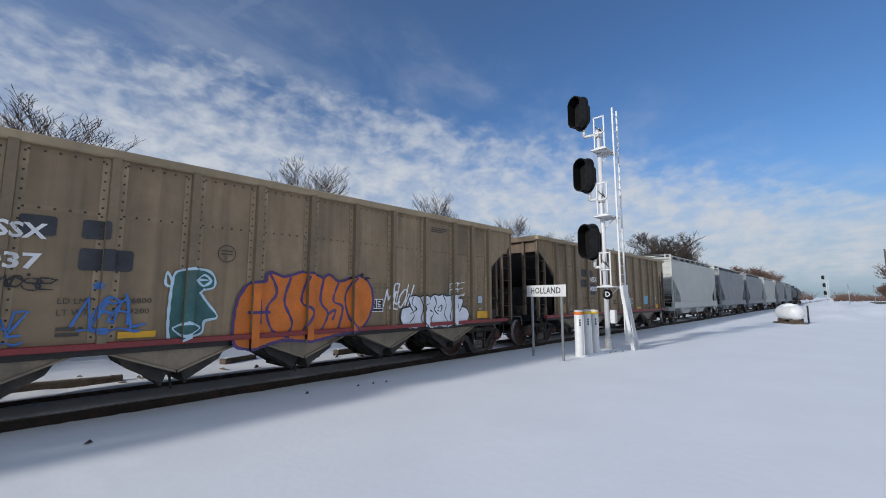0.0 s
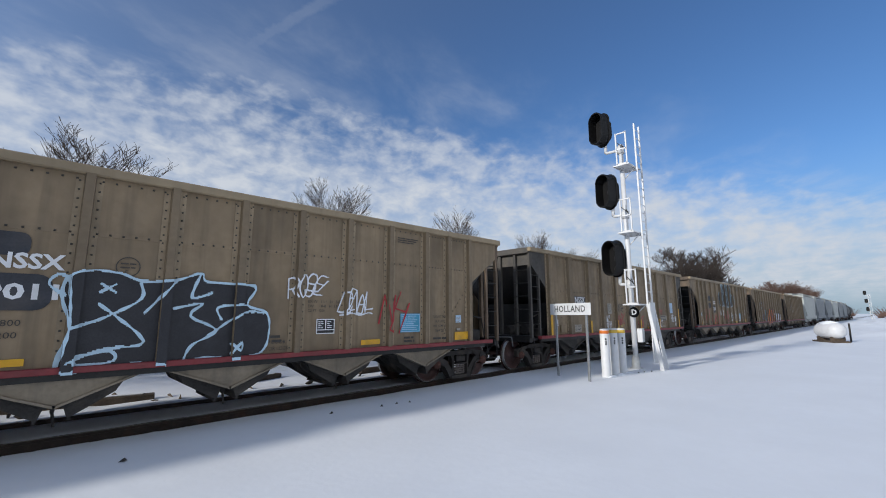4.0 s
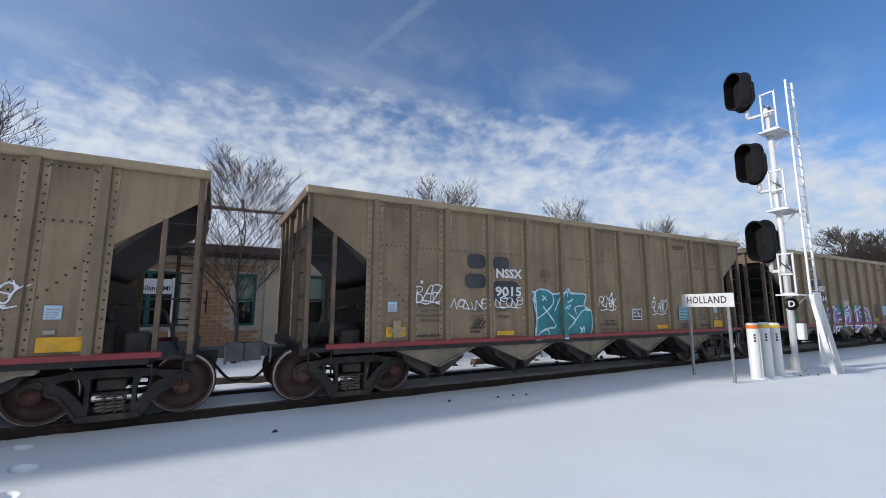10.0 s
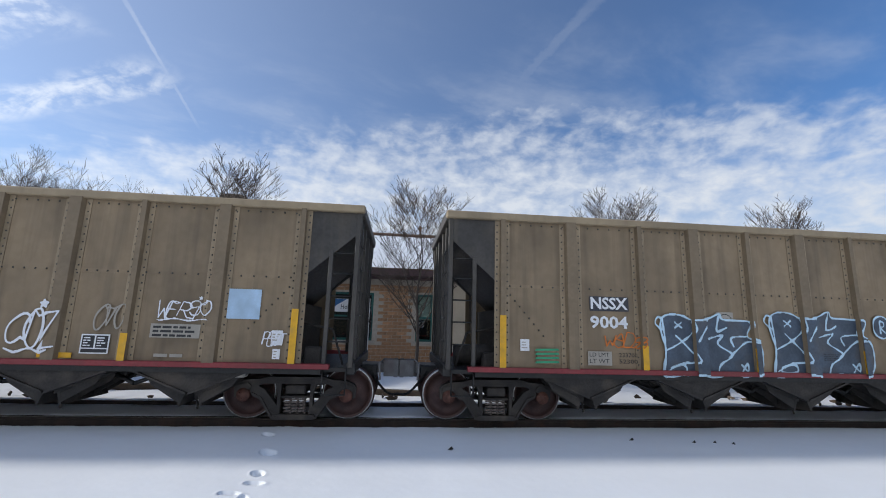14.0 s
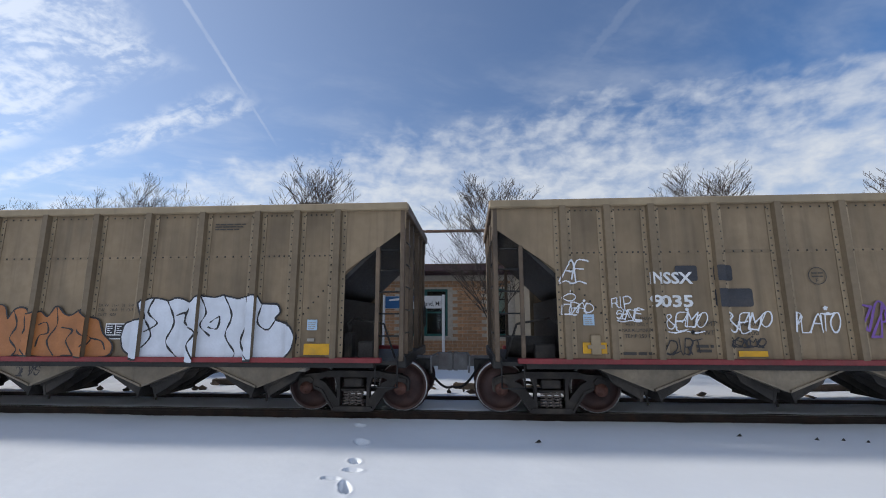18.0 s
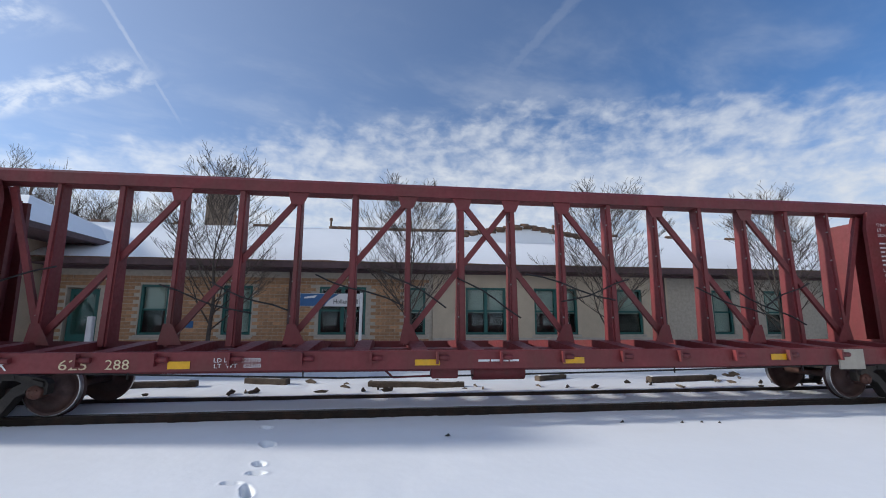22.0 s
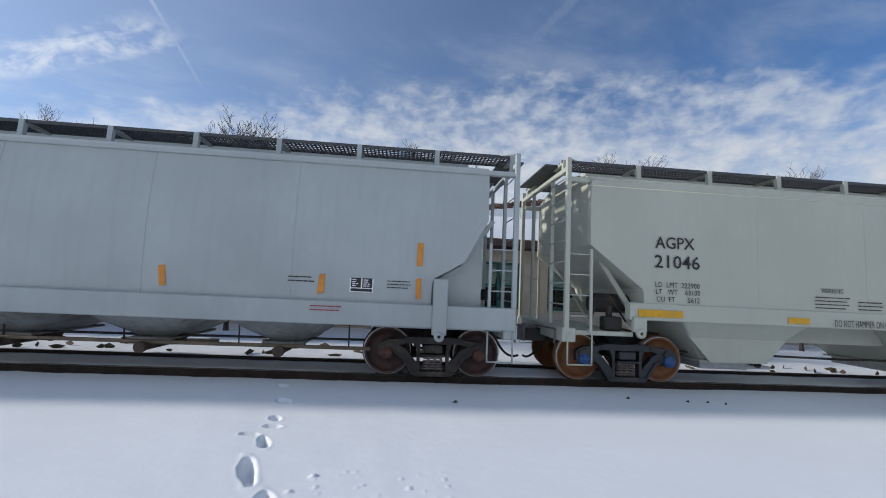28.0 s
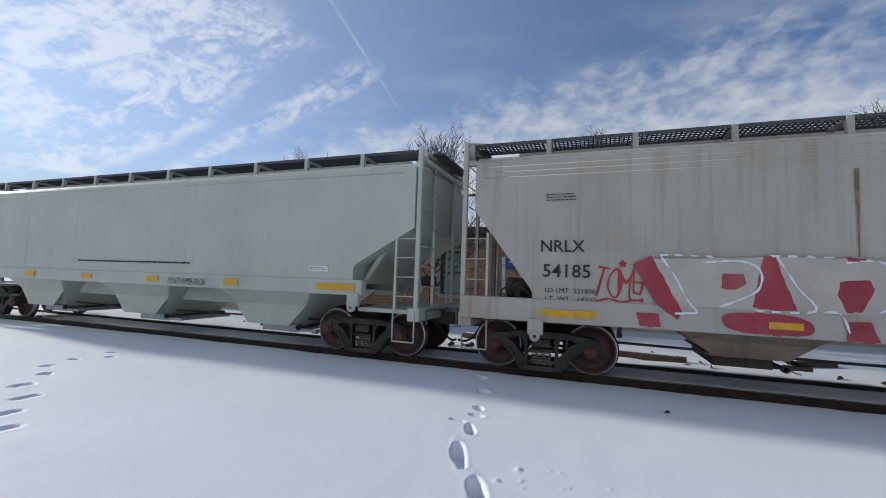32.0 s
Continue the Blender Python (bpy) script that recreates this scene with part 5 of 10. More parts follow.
    for i in range(beads):
        part("roof_bead", Shape().rod((-E + 0.4, -1.575, 3.76 - 0.10 * i), (E - 0.4, -1.575, 3.76 - 0.10 * i), 0.016, 6), mat, car)
    # unloading bays
    pitch = pitch or 2 * (E - cut - 0.55) / bays
    half = half or pitch / 2 * 0.97
    g = min(0.30 if curved else 0.42, half * 0.55) if bays > 3 else half * 0.40
    top_z = sill[0] + 0.04
    low_z = 0.46 if sill[0] > 1.2 else 0.53 if curved else 0.56
    mids = [pitch * (i + 0.5 - bays / 2) for i in range(bays)]
    gate_mat = M_GALV if sill[0] > 1.2 else M_GATE
    for c in mids:
        rings = []
        for k in range(6 if curved else 3):
            u = k / (5 if curved else 2)
            # a round-bellied bay closes late, a flat-sided one evenly
            v = u ** 1.25 if curved else u
            w, d = half + (g - half) * v, 1.46 - (0.80 if curved else 0.62) * v
            z, q = top_z + (low_z - top_z) * u, 0.45 if curved else 0.05
            corner = [(math.cos(b * math.pi / 8), math.sin(b * math.pi / 8)) for b in range(5)]
            quad = [(w - w * q * (1 - x), d - d * q * (1 - y)) for x, y in corner]
            rings.append([(c + x, y, z) for x, y in quad] + [(c - x, y, z) for x, y in reversed(quad)] + [(c - x, -y, z) for x, y in quad] + [(c + x, -y, z) for x, y in reversed(quad)])
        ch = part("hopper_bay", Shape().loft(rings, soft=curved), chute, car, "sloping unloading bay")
        if not curved:
            part("bay_side_plate", Shape().prism([(c - half, top_z), (c + half, top_z), (c + g + 0.05, low_z + 0.03), (c - g - 0.05, low_z + 0.03)], "y", -1.20, -1.17), chute, ch)
        part("bay_flange", Shape().box(c - g - 0.08, c + g + 0.08, -0.92, 0.92, low_z - 0.01, low_z + 0.03, 0.006), chute, ch)
        if curved:
            part("outlet_casting", Shape().lathe([(g * 1.05, low_z + 0.02), (g * 1.1, low_z - 0.03), (0.20, low_z - 0.07), (0.17, 0.40), (0.22, 0.38), (0.22, 0.34), (0.0, 0.34)], (c, 0, 0), "z", 18), M_GATE, ch, "round rusty outlet casting")
            part("outlet_pipe", Shape().rod((c, 0, 0.42), (c, -1.12, 0.42), 0.075, 12).rod((c, -1.12, 0.42), (c, -1.20, 0.42), 0.10, 12), M_GATE, ch, "rusty unloading pipe with a cap")
            continue
        deep = 0.30 if sill[0] > 1.2 else 0.38
        part("outlet_gate", Shape().box(c - g + 0.02, c + g - 0.02, -0.80, 0.80, deep, low_z - 0.01, 0.01), gate_mat, ch, "sliding outlet gate")
        part("gate_slide", Shape().box(c + g - 0.02, c + g + 0.50, -0.80, -0.72, deep + 0.02, deep + 0.08).box(c + g - 0.02, c + g + 0.50, 0.72, 0.80, deep + 0.02, deep + 0.08).box(c + g + 0.42, c + g + 0.50, -0.72, 0.72, deep + 0.025, deep + 0.075), gate_mat, ch)
        part("gate_shaft", Shape().rod((c + g + 0.1, -0.95, 0.43), (c + g + 0.1, 0.95, 0.43), 0.03, 8).rod((c + g + 0.1, -0.95, 0.43), (c + g + 0.1, -0.88, 0.43), 0.065, 8), M_UNDER, ch)
    for p, q in () if curved or bays > 3 else zip(mids, mids[1:]):
        # the roof of the gap between two bays
        part("crossridge", Shape().prism([(p + half - 0.05, top_z + 0.1), (q - half + 0.05, top_z + 0.1), (q - half + 0.33, top_z - 0.42), (p + half - 0.33, top_z - 0.42)] if sill[0] > 1.2 else
                                         [(p + half - 0.05, top_z + 0.1), (q - half + 0.05, top_z + 0.1), (q - half - 0.25, top_z - 0.28), (p + half + 0.25, top_z - 0.28)] if q - p - 2 * half < 0.4 else
                                         [(p + half - 0.05, top_z + 0.1), (q - half + 0.05, top_z + 0.1), (q - half - 0.1, top_z - 0.12), (p + half + 0.1, top_z - 0.12)], "y", -0.8, 0.8), mat, car)
    part("brake_pipe", Shape().pipe([(-E + 2, -0.62, 0.62), (-2, -0.66, 0.56), (2, -0.62, 0.58), (E - 2, -0.62, 0.62)], 0.025), M_UNDER, car)
    if curved:
        part("train_pipe", Shape().rod((-E + 2.6, -1.0, 0.50), (E - 2.6, -1.0, 0.50), 0.035, 8), M_BROWNBAY, car, "long rusty pipe under the bays")
        for i in range(7):
            x = (-0.5 + i / 6) * (2 * E - 6)
            part("pipe_hanger", Shape().rod((x, -1.0, 0.50), (x, -1.05, sill[0] + 0.02), 0.014, 6), M_UNDER, car)
    for way in (-1, 1):
        add_hopper_end(car, E, way, mat, low, max(0.95, sill[0] - 0.02), grime)
        add_coupler(car, way * (E + 0.42), way)
        add_truck(car, way * truck_gap / 2, style)
        if curved:
            for side in (-1, 1):
                part("end_gusset", Shape().prism([(way * (E - d), z) for d, z in ((1.55, 1.3), (0.6, 1.3), (0.6, 2.85), (1.0, 2.12), (1.55, 1.78))], "y", side * 1.27 - 0.02, side * 1.27 + 0.02), mat, car, "triangular end plate")
        part("jacking_pad", Shape().box(*sorted((way * (E - 1.51), way * (E - 1.25))), -1.66, -1.55, 0.86 if curved else sill[0] - 0.22, 1.85 if curved else sill[0] + 0.06, 0.015), mat, car)
        part("roping_eye", Shape().lathe([(0.03, -1.70), (0.09, -1.70), (0.09, -1.64), (0.03, -1.64)], (way * (E - 1.38), 0, 0.84 if curved else sill[0] - 0.24), "y", 12), mat, car)
    return car, E


# --- centre-beam flat cars ---
M_MAROON = material("maroon_paint", (0.165, 0.024, 0.028), 0.55, vary=0.2, scale=1.5, dirt=(0.09, 0.04, 0.03), dirt_amount=0.5, streak=0.35, bump=0.08, spread=0.06)
M_STRAP = material("weathered_strap", (0.30, 0.29, 0.27), 0.7, vary=0.2)


def make_center_beam():
    car = thing("center_beam_flat_car", "empty maroon centre-beam lumber flat car", "freight car", "freight train cars")
    T = 17.31
    E = T / 2 + AXLE + 1.18
    for k in (-1, 1):
        y0, y1 = sorted((k * 1.44, k * 1.56))
        part("side_sill", Shape().box(-E, E, y0, y1, 0.80, 1.12, 0.012), M_MAROON, car)
        for i in range(17):
            x = -E + 1.6 + (2 * E - 3.2) * i / 16
            part("tie_down_winch", Shape().rod((x - 0.09, k * 1.6, 1.0), (x + 0.09, k * 1.6, 1.0), 0.045, 8).box(x - 0.13, x - 0.09, min(k * 1.56, k * 1.66), max(k * 1.56, k * 1.66), 0.90, 1.10), M_MAROON, car)
    part("center_sill", Shape().box(-E + 0.3, E - 0.3, -0.3, 0.3, 0.62, 1.05), M_MAROON, car)
    posts = [1.15 * (i - 7.5) for i in range(16)]
    for i in range(20):
        x = -E + 0.95 + (2 * E - 1.9) * i / 19
        part("deck_riser", Shape().prism([(-1.44, 1.05), (-1.44, 1.12), (-0.25, 1.20), (0.25, 1.20), (1.44, 1.12), (1.44, 1.05), (0.3, 0.98), (-0.3, 0.98)], "x", x - 0.14, x + 0.14), M_MAROON, car)
    for i, x in enumerate(posts):
        # a post wide at the foot and narrow at the head, with edge flanges
        f, g = (0.085, 0.065) if i % 2 == 0 and i > 7 or i % 2 == 1 and i < 8 else (0.06, 0.048)
        post = part("beam_post", Shape().loft([[(x - f, -0.18, 1.12), (x + f, -0.18, 1.12), (x + f, 0.18, 1.12), (x - f, 0.18, 1.12)], [(x - g, -0.11, 4.3), (x + g, -0.11, 4.3), (x + g, 0.11, 4.3), (x - g, 0.11, 4.3)]], soft=False), M_MAROON, car)
        part("post_flange", Shape().prism([(-0.22, 1.12), (-0.18, 1.12), (-0.11, 4.3), (-0.15, 4.3)], "x", x - f * 0.55, x + f * 0.55), M_MAROON, post)
        for z in (1.7, 2.4, 3.1, 3.8, 4.2):
            yy = -0.18 + 0.07 * (z - 1.12) / 3.18
            q = f + (g - f) * (z - 1.12) / 3.18
            part("bolt_head", Shape().rod((x - q * 0.8, yy - 0.02, z), (x - q * 0.8, yy + 0.01, z), 0.018, 6), M_STRAP, post, "pale worn bolt head")
    part("top_chord", Shape().prism([(-0.20, 4.28), (-0.20, 4.50), (-0.12, 4.57), (0.12, 4.57), (0.20, 4.50), (0.20, 4.28)], "x", -E + 0.3, E - 0.3), M_MAROON, car)
    for k in (-1, 1):
        for j in range(5):
            # two bays to each brace, crossing in the middle bay
            x0, za, x1, zb = k * (-0.575 + 2.3 * j), 4.22, k * (1.725 + 2.3 * j), 1.30
            if j == 4:
                x0, za, x1, zb = k * 8.68, 1.30, k * 9.52, 4.2
            d = Vector((x1 - x0, zb - za)).normalized()
            nx, nz = -d.y * 0.06, d.x * 0.06
            yy = -0.10 if k > 0 else -0.03
            part("diagonal_brace", Shape().prism([(x0 + nx, za + nz), (x1 + nx, zb + nz), (x1 - nx, zb - nz), (x0 - nx, za - nz)], "y", yy - 0.035, yy + 0.035), M_MAROON, car)
            if j < 4:
                part("gusset", Shape().prism([(x0 - 0.20, 4.28), (x0 + 0.24, 4.28), (x0 + 0.16, 4.02), (x0 - 0.08, 4.02)] if k > 0 else [(x0 - 0.24, 4.28), (x0 + 0.20, 4.28), (x0 + 0.08, 4.02), (x0 - 0.16, 4.02)], "y", -0.165, -0.145), M_MAROON, car)
                part("gusset", Shape().prism([(x1 - 0.15 - 0.14 * (k > 0), 1.15), (x1 + 0.15 + 0.14 * (k < 0), 1.15), (x1 + 0.08, 1.55), (x1 - 0.08, 1.55)], "y", -0.235, -0.22), M_MAROON, car)
    for way in (-1, 1):
        def X(d):
            return way * (E - d)
        part("bulkhead", Shape().box(*sorted((X(0.06), X(0.14))), -1.50, 1.50, 0.82, 4.30), M_MAROON, car)
        for side in (-1, 1):
            y0, y1 = sorted((side * 1.46, side * 1.56))
            part("bulkhead_wing", Shape().prism([(X(0.0), 0.78), (X(0.0), 4.25), (X(0.28), 4.25), (X(0.36), 1.12), (X(0.36), 0.78)], "y", y0, y1), M_MAROON, car)
        for z in (1.5, 2.2, 2.9, 3.6, 4.2):
            part("bulkhead_stiffener", Shape().box(*sorted((X(-0.08), X(0.06))), -1.45, 1.45, z, z + 0.10), M_MAROON, car)
        for y in (-1.0, -0.35, 0.35, 1.0):
            part("bulkhead_rib", Shape().box(*sorted((X(-0.1), X(0.06))), y - 0.05, y + 0.05, 0.85, 4.25), M_MAROON, car)
        part("end_plate", Shape().prism([(X(0.14), 1.12), (X(0.14), 4.30), (X(1.1), 4.30), (X(1.2), 3.9), (X(1.2), 1.12)], "y", -0.30, -0.22), M_MAROON, car, "maroon end plate with white instructions")
        # instructions on the inner face of the bulkhead
        r, bars = random.Random(3), Shape()
        for z, n in ((3.62, 1), (3.40, 4), (2.95, 3), (2.15, 1), (1.95, 2)):
            for q in range(n):
                y, yb = -0.50, -0.50 - r.uniform(0.35, 0.62)
                while y > yb:
                    word = r.uniform(0.04, 0.09)
                    bars.box(*sorted((X(0.140), X(0.146))), y - word, y, z - q * 0.10, z - q * 0.10 + 0.026)
                    y -= word + 0.03
        tagged(part("small_print", bars, M_WHITEPAINT, car, "white stencilled instructions"), kind="stuff")
        part("far_end_plate", Shape().prism([(X(0.14), 1.12), (X(0.14), 4.30), (X(0.85), 4.30), (X(1.0), 3.9), (X(1.0), 1.12)], "y", 0.22, 0.30), M_MAROON, car)
        for z in (1.0, 1.4, 1.8, 2.2, 2.6, 3.0, 3.4, 3.8):
            part("ladder_rung", Shape().rod((X(-0.12), -1.45, z), (X(-0.12), -0.95, z), 0.013, 6), M_MAROON, car)
        part("end_sill", Shape().box(*sorted((X(-0.1), X(0.3))), -1.5, 1.5, 0.66, 0.86, 0.02), M_MAROON, car)
        part("stirrup_step", Shape().pipe([(X(0.1), -1.52, 0.85), (X(0.1), -1.52, 0.45), (X(0.55), -1.52, 0.45), (X(0.55), -1.52, 0.85)], 0.016), M_MAROON, car)
        add_coupler(car, way * (E + 0.46), way)
        add_truck(car, way * T / 2)
    r = random.Random(5)
    for i in range(11):
        # stiff black straps hanging askew from the posts
        x, z, way = -E + 2.2 + i * 1.62 + r.uniform(-0.4, 0.4), r.uniform(2.25, 2.75), r.choice((1, 1, -1))
        reach, fall = r.uniform(1.2, 2.0), r.uniform(0.45, 0.85)
        pts = [(x + way * reach * k / 5, -0.24 - 0.05 * k, z - fall * k / 5 + 0.04 * math.sin(k * 1.3 + i)) for k in range(6)]
        part("tie_down_strap", Shape().pipe(pts, 0.017), M_RUBBER, car, "stiff black tie-down strap")
    s = Shape()
    s.pipe([(-E + 3.2, -0.9, 0.72), (-3, -1.0, 0.60), (0, -1.0, 0.62), (3, -1.0, 0.66), (E - 3.2, -0.9, 0.72)], 0.018)
    for x in (-6.5, -3.6, 3.6, 6.5):
        s.rod((x, -1.0, 0.62), (x, -1.0, 0.84), 0.014, 6)
    part("brake_rod", s, M_UNDER, car)
    s = Shape().rod((-0.5, -0.9, 0.68), (0.5, -0.9, 0.68), 0.16, 14).box(-1.3, -0.8, -1.1, -0.8, 0.58, 0.80, 0.02).pipe([(-1.3, -1.0, 0.62), (-2.0, -1.0, 0.6), (-2.2, -1.0, 0.78)], 0.02)
    part("brake_gear", s, M_MAROON, car)
    part("placard_board", Shape().box(E - 4.0, E - 3.45, -1.60, -1.565, 0.72, 1.10), M_LABELGREY, car)
    return car, E


# --- the black tank car far up the train ---
def make_tank_car():
    car = thing("tank_car", "black tank car far up the train", "freight car", "freight train cars")
    s = Shape()
    prof = [(0.0, -6.3), (0.9, -6.15), (1.4, -5.8), (1.5, -5.4), (1.5, 5.4), (1.4, 5.8), (0.9, 6.15), (0.0, 6.3)]
    s.lathe(prof, (0, 0, 2.55), "x", 28)
    part("tank", s, M_BLACK, car)
    part("dome", Shape().rod((0, 0, 3.9), (0, 0, 4.4), 0.5, 16), M_BLACK, car)
    part("walkway", Shape().box(-1.2, 1.2, -1.0, 1.0, 4.1, 4.16), M_BLACK, car)
    part("underframe", Shape().box(-6.9, 6.9, -0.4, 0.4, 0.75, 1.05), M_BLACK, car)
    for way in (-1, 1):
        part("end_platform", Shape().box(min(way * 6.0, way * 6.9), max(way * 6.0, way * 6.9), -1.5, 1.5, 1.0, 1.08), M_BLACK, car)
        part("end_rail", Shape().pipe([(way * 6.85, -1.45, 1.05), (way * 6.85, -1.45, 2.1), (way * 6.85, 1.45, 2.1), (way * 6.85, 1.45, 1.05)], 0.03), M_BLACK, car)
        add_coupler(car, way * 7.3, way)
        add_truck(car, way * 5.4)
    return car


# --- what is painted and sprayed on each car ---
M_PALEPATCH = material("pale_patch_paint", (0.47, 0.455, 0.41), 0.6, vary=0.05, scale=3)
M_CREAMPAINT = material("cream_stencil_paint", (0.62, 0.52, 0.34), 0.6, vary=0.1, scale=6)
M_BUFF = material("buffed_pale_paint", (0.50, 0.475, 0.415), 0.6, vary=0.12, scale=2.5, dirt=(0.42, 0.10, 0.09), dirt_amount=0.25)
SILVER = ([(M_GK, 0.075), (M_GW, 0.04)], "white bubble graffiti outlined in black")
BLUEOUT = ([(M_GW, 0.09), (M_GBLUE, 0.05)], "blue graffiti outlined in white")
M_GREDDARK = material("dark_red_spray", (0.16, 0.012, 0.016), 0.5, vary=0.25, scale=2.5)


def face(name):
    """A car, where its ribs are, the plane of its side, and how far the ribs stand proud."""
    make, car = CARS[name]
    if make in SPANS:
        return car, SPANS[make], -HALF - 0.027, 0.095
    if name.startswith("klr"):
        return car, [], -1.563, 0.0
    return car, [], -1.60, 0.0


SILL_TOP = {"agp": 1.585, "last": 1.585, "iar": 1.555}


def side_at(name, z):
    """Curved sides fall away from the sill's plane, and the sill stands proud."""
    car, ribs, y, proud = face(name)
    if name in ("til54", "til56") and z > 1.38:
        y = -1.588 + 0.10 * ((z - 2.45) / 1.4) ** 2
    elif not ribs and not name.startswith("klr"):
        y = -1.588 if z > SILL_TOP.get(name, 1.38) else -1.622
    return y


M_GCAST = material("streaky_white_spray", (0.74, 0.78, 0.86), 0.5, vary=0.10, scale=3, dirt=(0.42, 0.45, 0.50), dirt_amount=0.45, streak=0.3)
M_GCRIMSON = material("crimson_spray", (0.36, 0.035, 0.06), 0.55, vary=0.2, scale=2.0, dirt=(0.45, 0.25, 0.22), dirt_amount=0.35)
M_GLILAC = material("lilac_spray", (0.24, 0.12, 0.40), 0.5, vary=0.3, scale=2.5, dirt=(0.11, 0.05, 0.24), dirt_amount=0.5)
M_GTURQ = material("turquoise_spray", (0.02, 0.27, 0.25), 0.5, vary=0.3, scale=2.5)
M_GINDIGO = material("indigo_spray", (0.075, 0.045, 0.21), 0.5, vary=0.3, scale=2.0, dirt=(0.30, 0.07, 0.10), dirt_amount=0.5)
M_GHOT = material("pale_pink_spray", (0.80, 0.50, 0.52), 0.5, vary=0.1, scale=3)
M_GTEALTHIN = material("thin_teal_spray", (0.035, 0.13, 0.13), 0.55, vary=0.35, scale=3, dirt=(0.14, 0.12, 0.08), dirt_amount=0.5)
M_GSTEELTHIN = material("thin_slate_spray", (0.06, 0.085, 0.12), 0.55, vary=0.35, scale=3, dirt=(0.13, 0.10, 0.07), dirt_amount=0.5)

THROW = ("0,32 2,58 12,66 10,89 17,97 25,92 31,97 39,89 44,100 51,97 58,100 65,95 71,98 76,100 80,87 88,87 90,76 88,63 97,53 100,34 96,11 88,5 76,5 63,0 53,5 42,0 30,8 16,3 5,11",
         "17,97 14,75 20,58 12,45/25,92 30,60 26,30 33,8/39,89 36,60 44,45 40,25 45,2/31,70 36,74 36,60/44,100 48,75 45,55 51,40/51,60 56,68 55,50 50,52/58,100 63,70 60,40 66,15 64,2/71,98 72,60 69,30 74,6/80,87 78,60 84,48 88,63/12,66 17,40 12,22")
CURLS = ("3,88 4,60 8,75 12,98 17,92 20,70 24,88 32,92 36,80 44,85 50,75 56,95 62,80 68,78 74,88 80,75 88,68 92,45 100,22 98,5 85,0 70,5 55,0 35,5 20,0 8,3 0,15 5,40",
         "12,98 14,60 8,35 12,5/24,88 28,60 24,35 30,15 28,3/36,80 38,50 33,30 40,5/44,60 50,65 52,45 46,40 44,20/56,95 58,60 52,30 58,3/62,55 70,50 66,30 72,5/74,88 76,50 84,35 80,20/84,35 92,30 95,15")
PUFFS = ("0,25 2,60 8,82 18,85 20,98 30,92 42,100 52,97 58,92 62,98 70,88 78,92 88,98 97,85 100,60 97,35 88,15 70,10 50,4 30,8 12,0 2,5",
         "20,98 25,72 19,50 23,20 34,10/34,92 30,60 36,30 32,10/46,95 42,60 50,45 44,20/58,92 56,60 62,40 56,12/70,88 66,60 74,50 70,15/84,95 76,70 78,40 86,15/8,45 21,45/15,60 15,30/62,40 68,46 66,32")
ANGLES = ("4,90 12,97 24,95 33,88 48,91 60,100 64,90 90,88 86,65 98,55 100,30 96,8 80,2 65,6 52,0 35,4 18,2 3,2 6,40 2,72",
          "4,90 6,40 3,2/6,40 20,52 33,70 32,86/16,64 36,26 20,20 6,8/10,14 22,18 24,8 10,6 10,14/35,55 48,90/60,100 56,72 66,78/48,60 62,66 56,52 70,35 58,20 54,2/66,30 84,55 96,55/72,48 70,62 86,65/78,20 84,10 84,22 78,8/16,84 22,76/16,76 22,84/3,72 -3,82 0,92 4,88")
BIRD = ("14,0 14,80 30,96 70,98 90,88 90,72 66,64 100,30 76,24 72,8 50,2", "14,80 4,92 2,76 13,72/58,82 70,90 84,82 70,74 58,82/62,83 76,83/20,16 45,22 68,14 40,4 20,14/64,64 72,70")


def drawn(name, style, x, z, w, h, seed):
    """One of the stock outlines, or a piece of its own."""
    car, ribs, y, proud = face(name)
    layers, label = style
    artwork(car, x, z, w, h, layers, ribs, y if ribs else side_at(name, z + h / 2) - (0.035 if z < 1.38 else 0.0), proud, label)


def bubble(shape, line, fill, pen, label):
    return [(line, "fill", pen * 1.6, shape[0]), (fill, "fill", -0.004, shape[0]), (line, "line", pen * 0.8, shape[1])], label


def outlined(shape, line, fill, pen, label):
    return [(fill, "fill", 0.0, shape[0]), (line, "ring", pen, shape[0]), (line, "line", pen, shape[1])], label


WHITETHROW = bubble(THROW, M_GK, M_GCAST, 0.017, "white bubble graffiti outlined in black")
COPPERTHROW = bubble(CURLS, M_GK, M_GBROWN, 0.016, "rust-orange bubble graffiti outlined in black")
ORANGETHROW = bubble(PUFFS, M_GVIOLET, M_GORANGE, 0.030, "orange bubble graffiti outlined in purple")
SLATEANGLES = outlined(ANGLES, M_GPALE, M_GSTEELTHIN, 0.016, "blue-grey angular graffiti outlined in pale blue")
TEALANGLES = outlined(ANGLES, M_GPALE, M_GTEAL, 0.016, "teal angular graffiti outlined in pale blue")
BLACKANGLES = outlined(ANGLES, M_GPALE, M_GK, 0.018, "black angular graffiti outlined in white")
BLACKTHROW = outlined(THROW, M_GPALE, M_GK, 0.022, "black block graffiti outlined in white")
BIRDLINES = outlined(BIRD, M_GPALE, M_GTEALTHIN, 0.016, "teal bird-shaped graffiti outlined in pale blue")
BALL = ("5,40 8,70 25,92 50,98 78,88 95,62 96,35 80,10 50,2 22,8", "12,72 30,88 24,60 12,62/30,60 44,84 40,52/44,84 60,80 52,60/66,86 64,62 80,72 70,80/10,40 40,46 70,40/20,12 30,34 46,10 52,30/60,8 66,34 84,22 62,20/74,50 90,50 82,36")
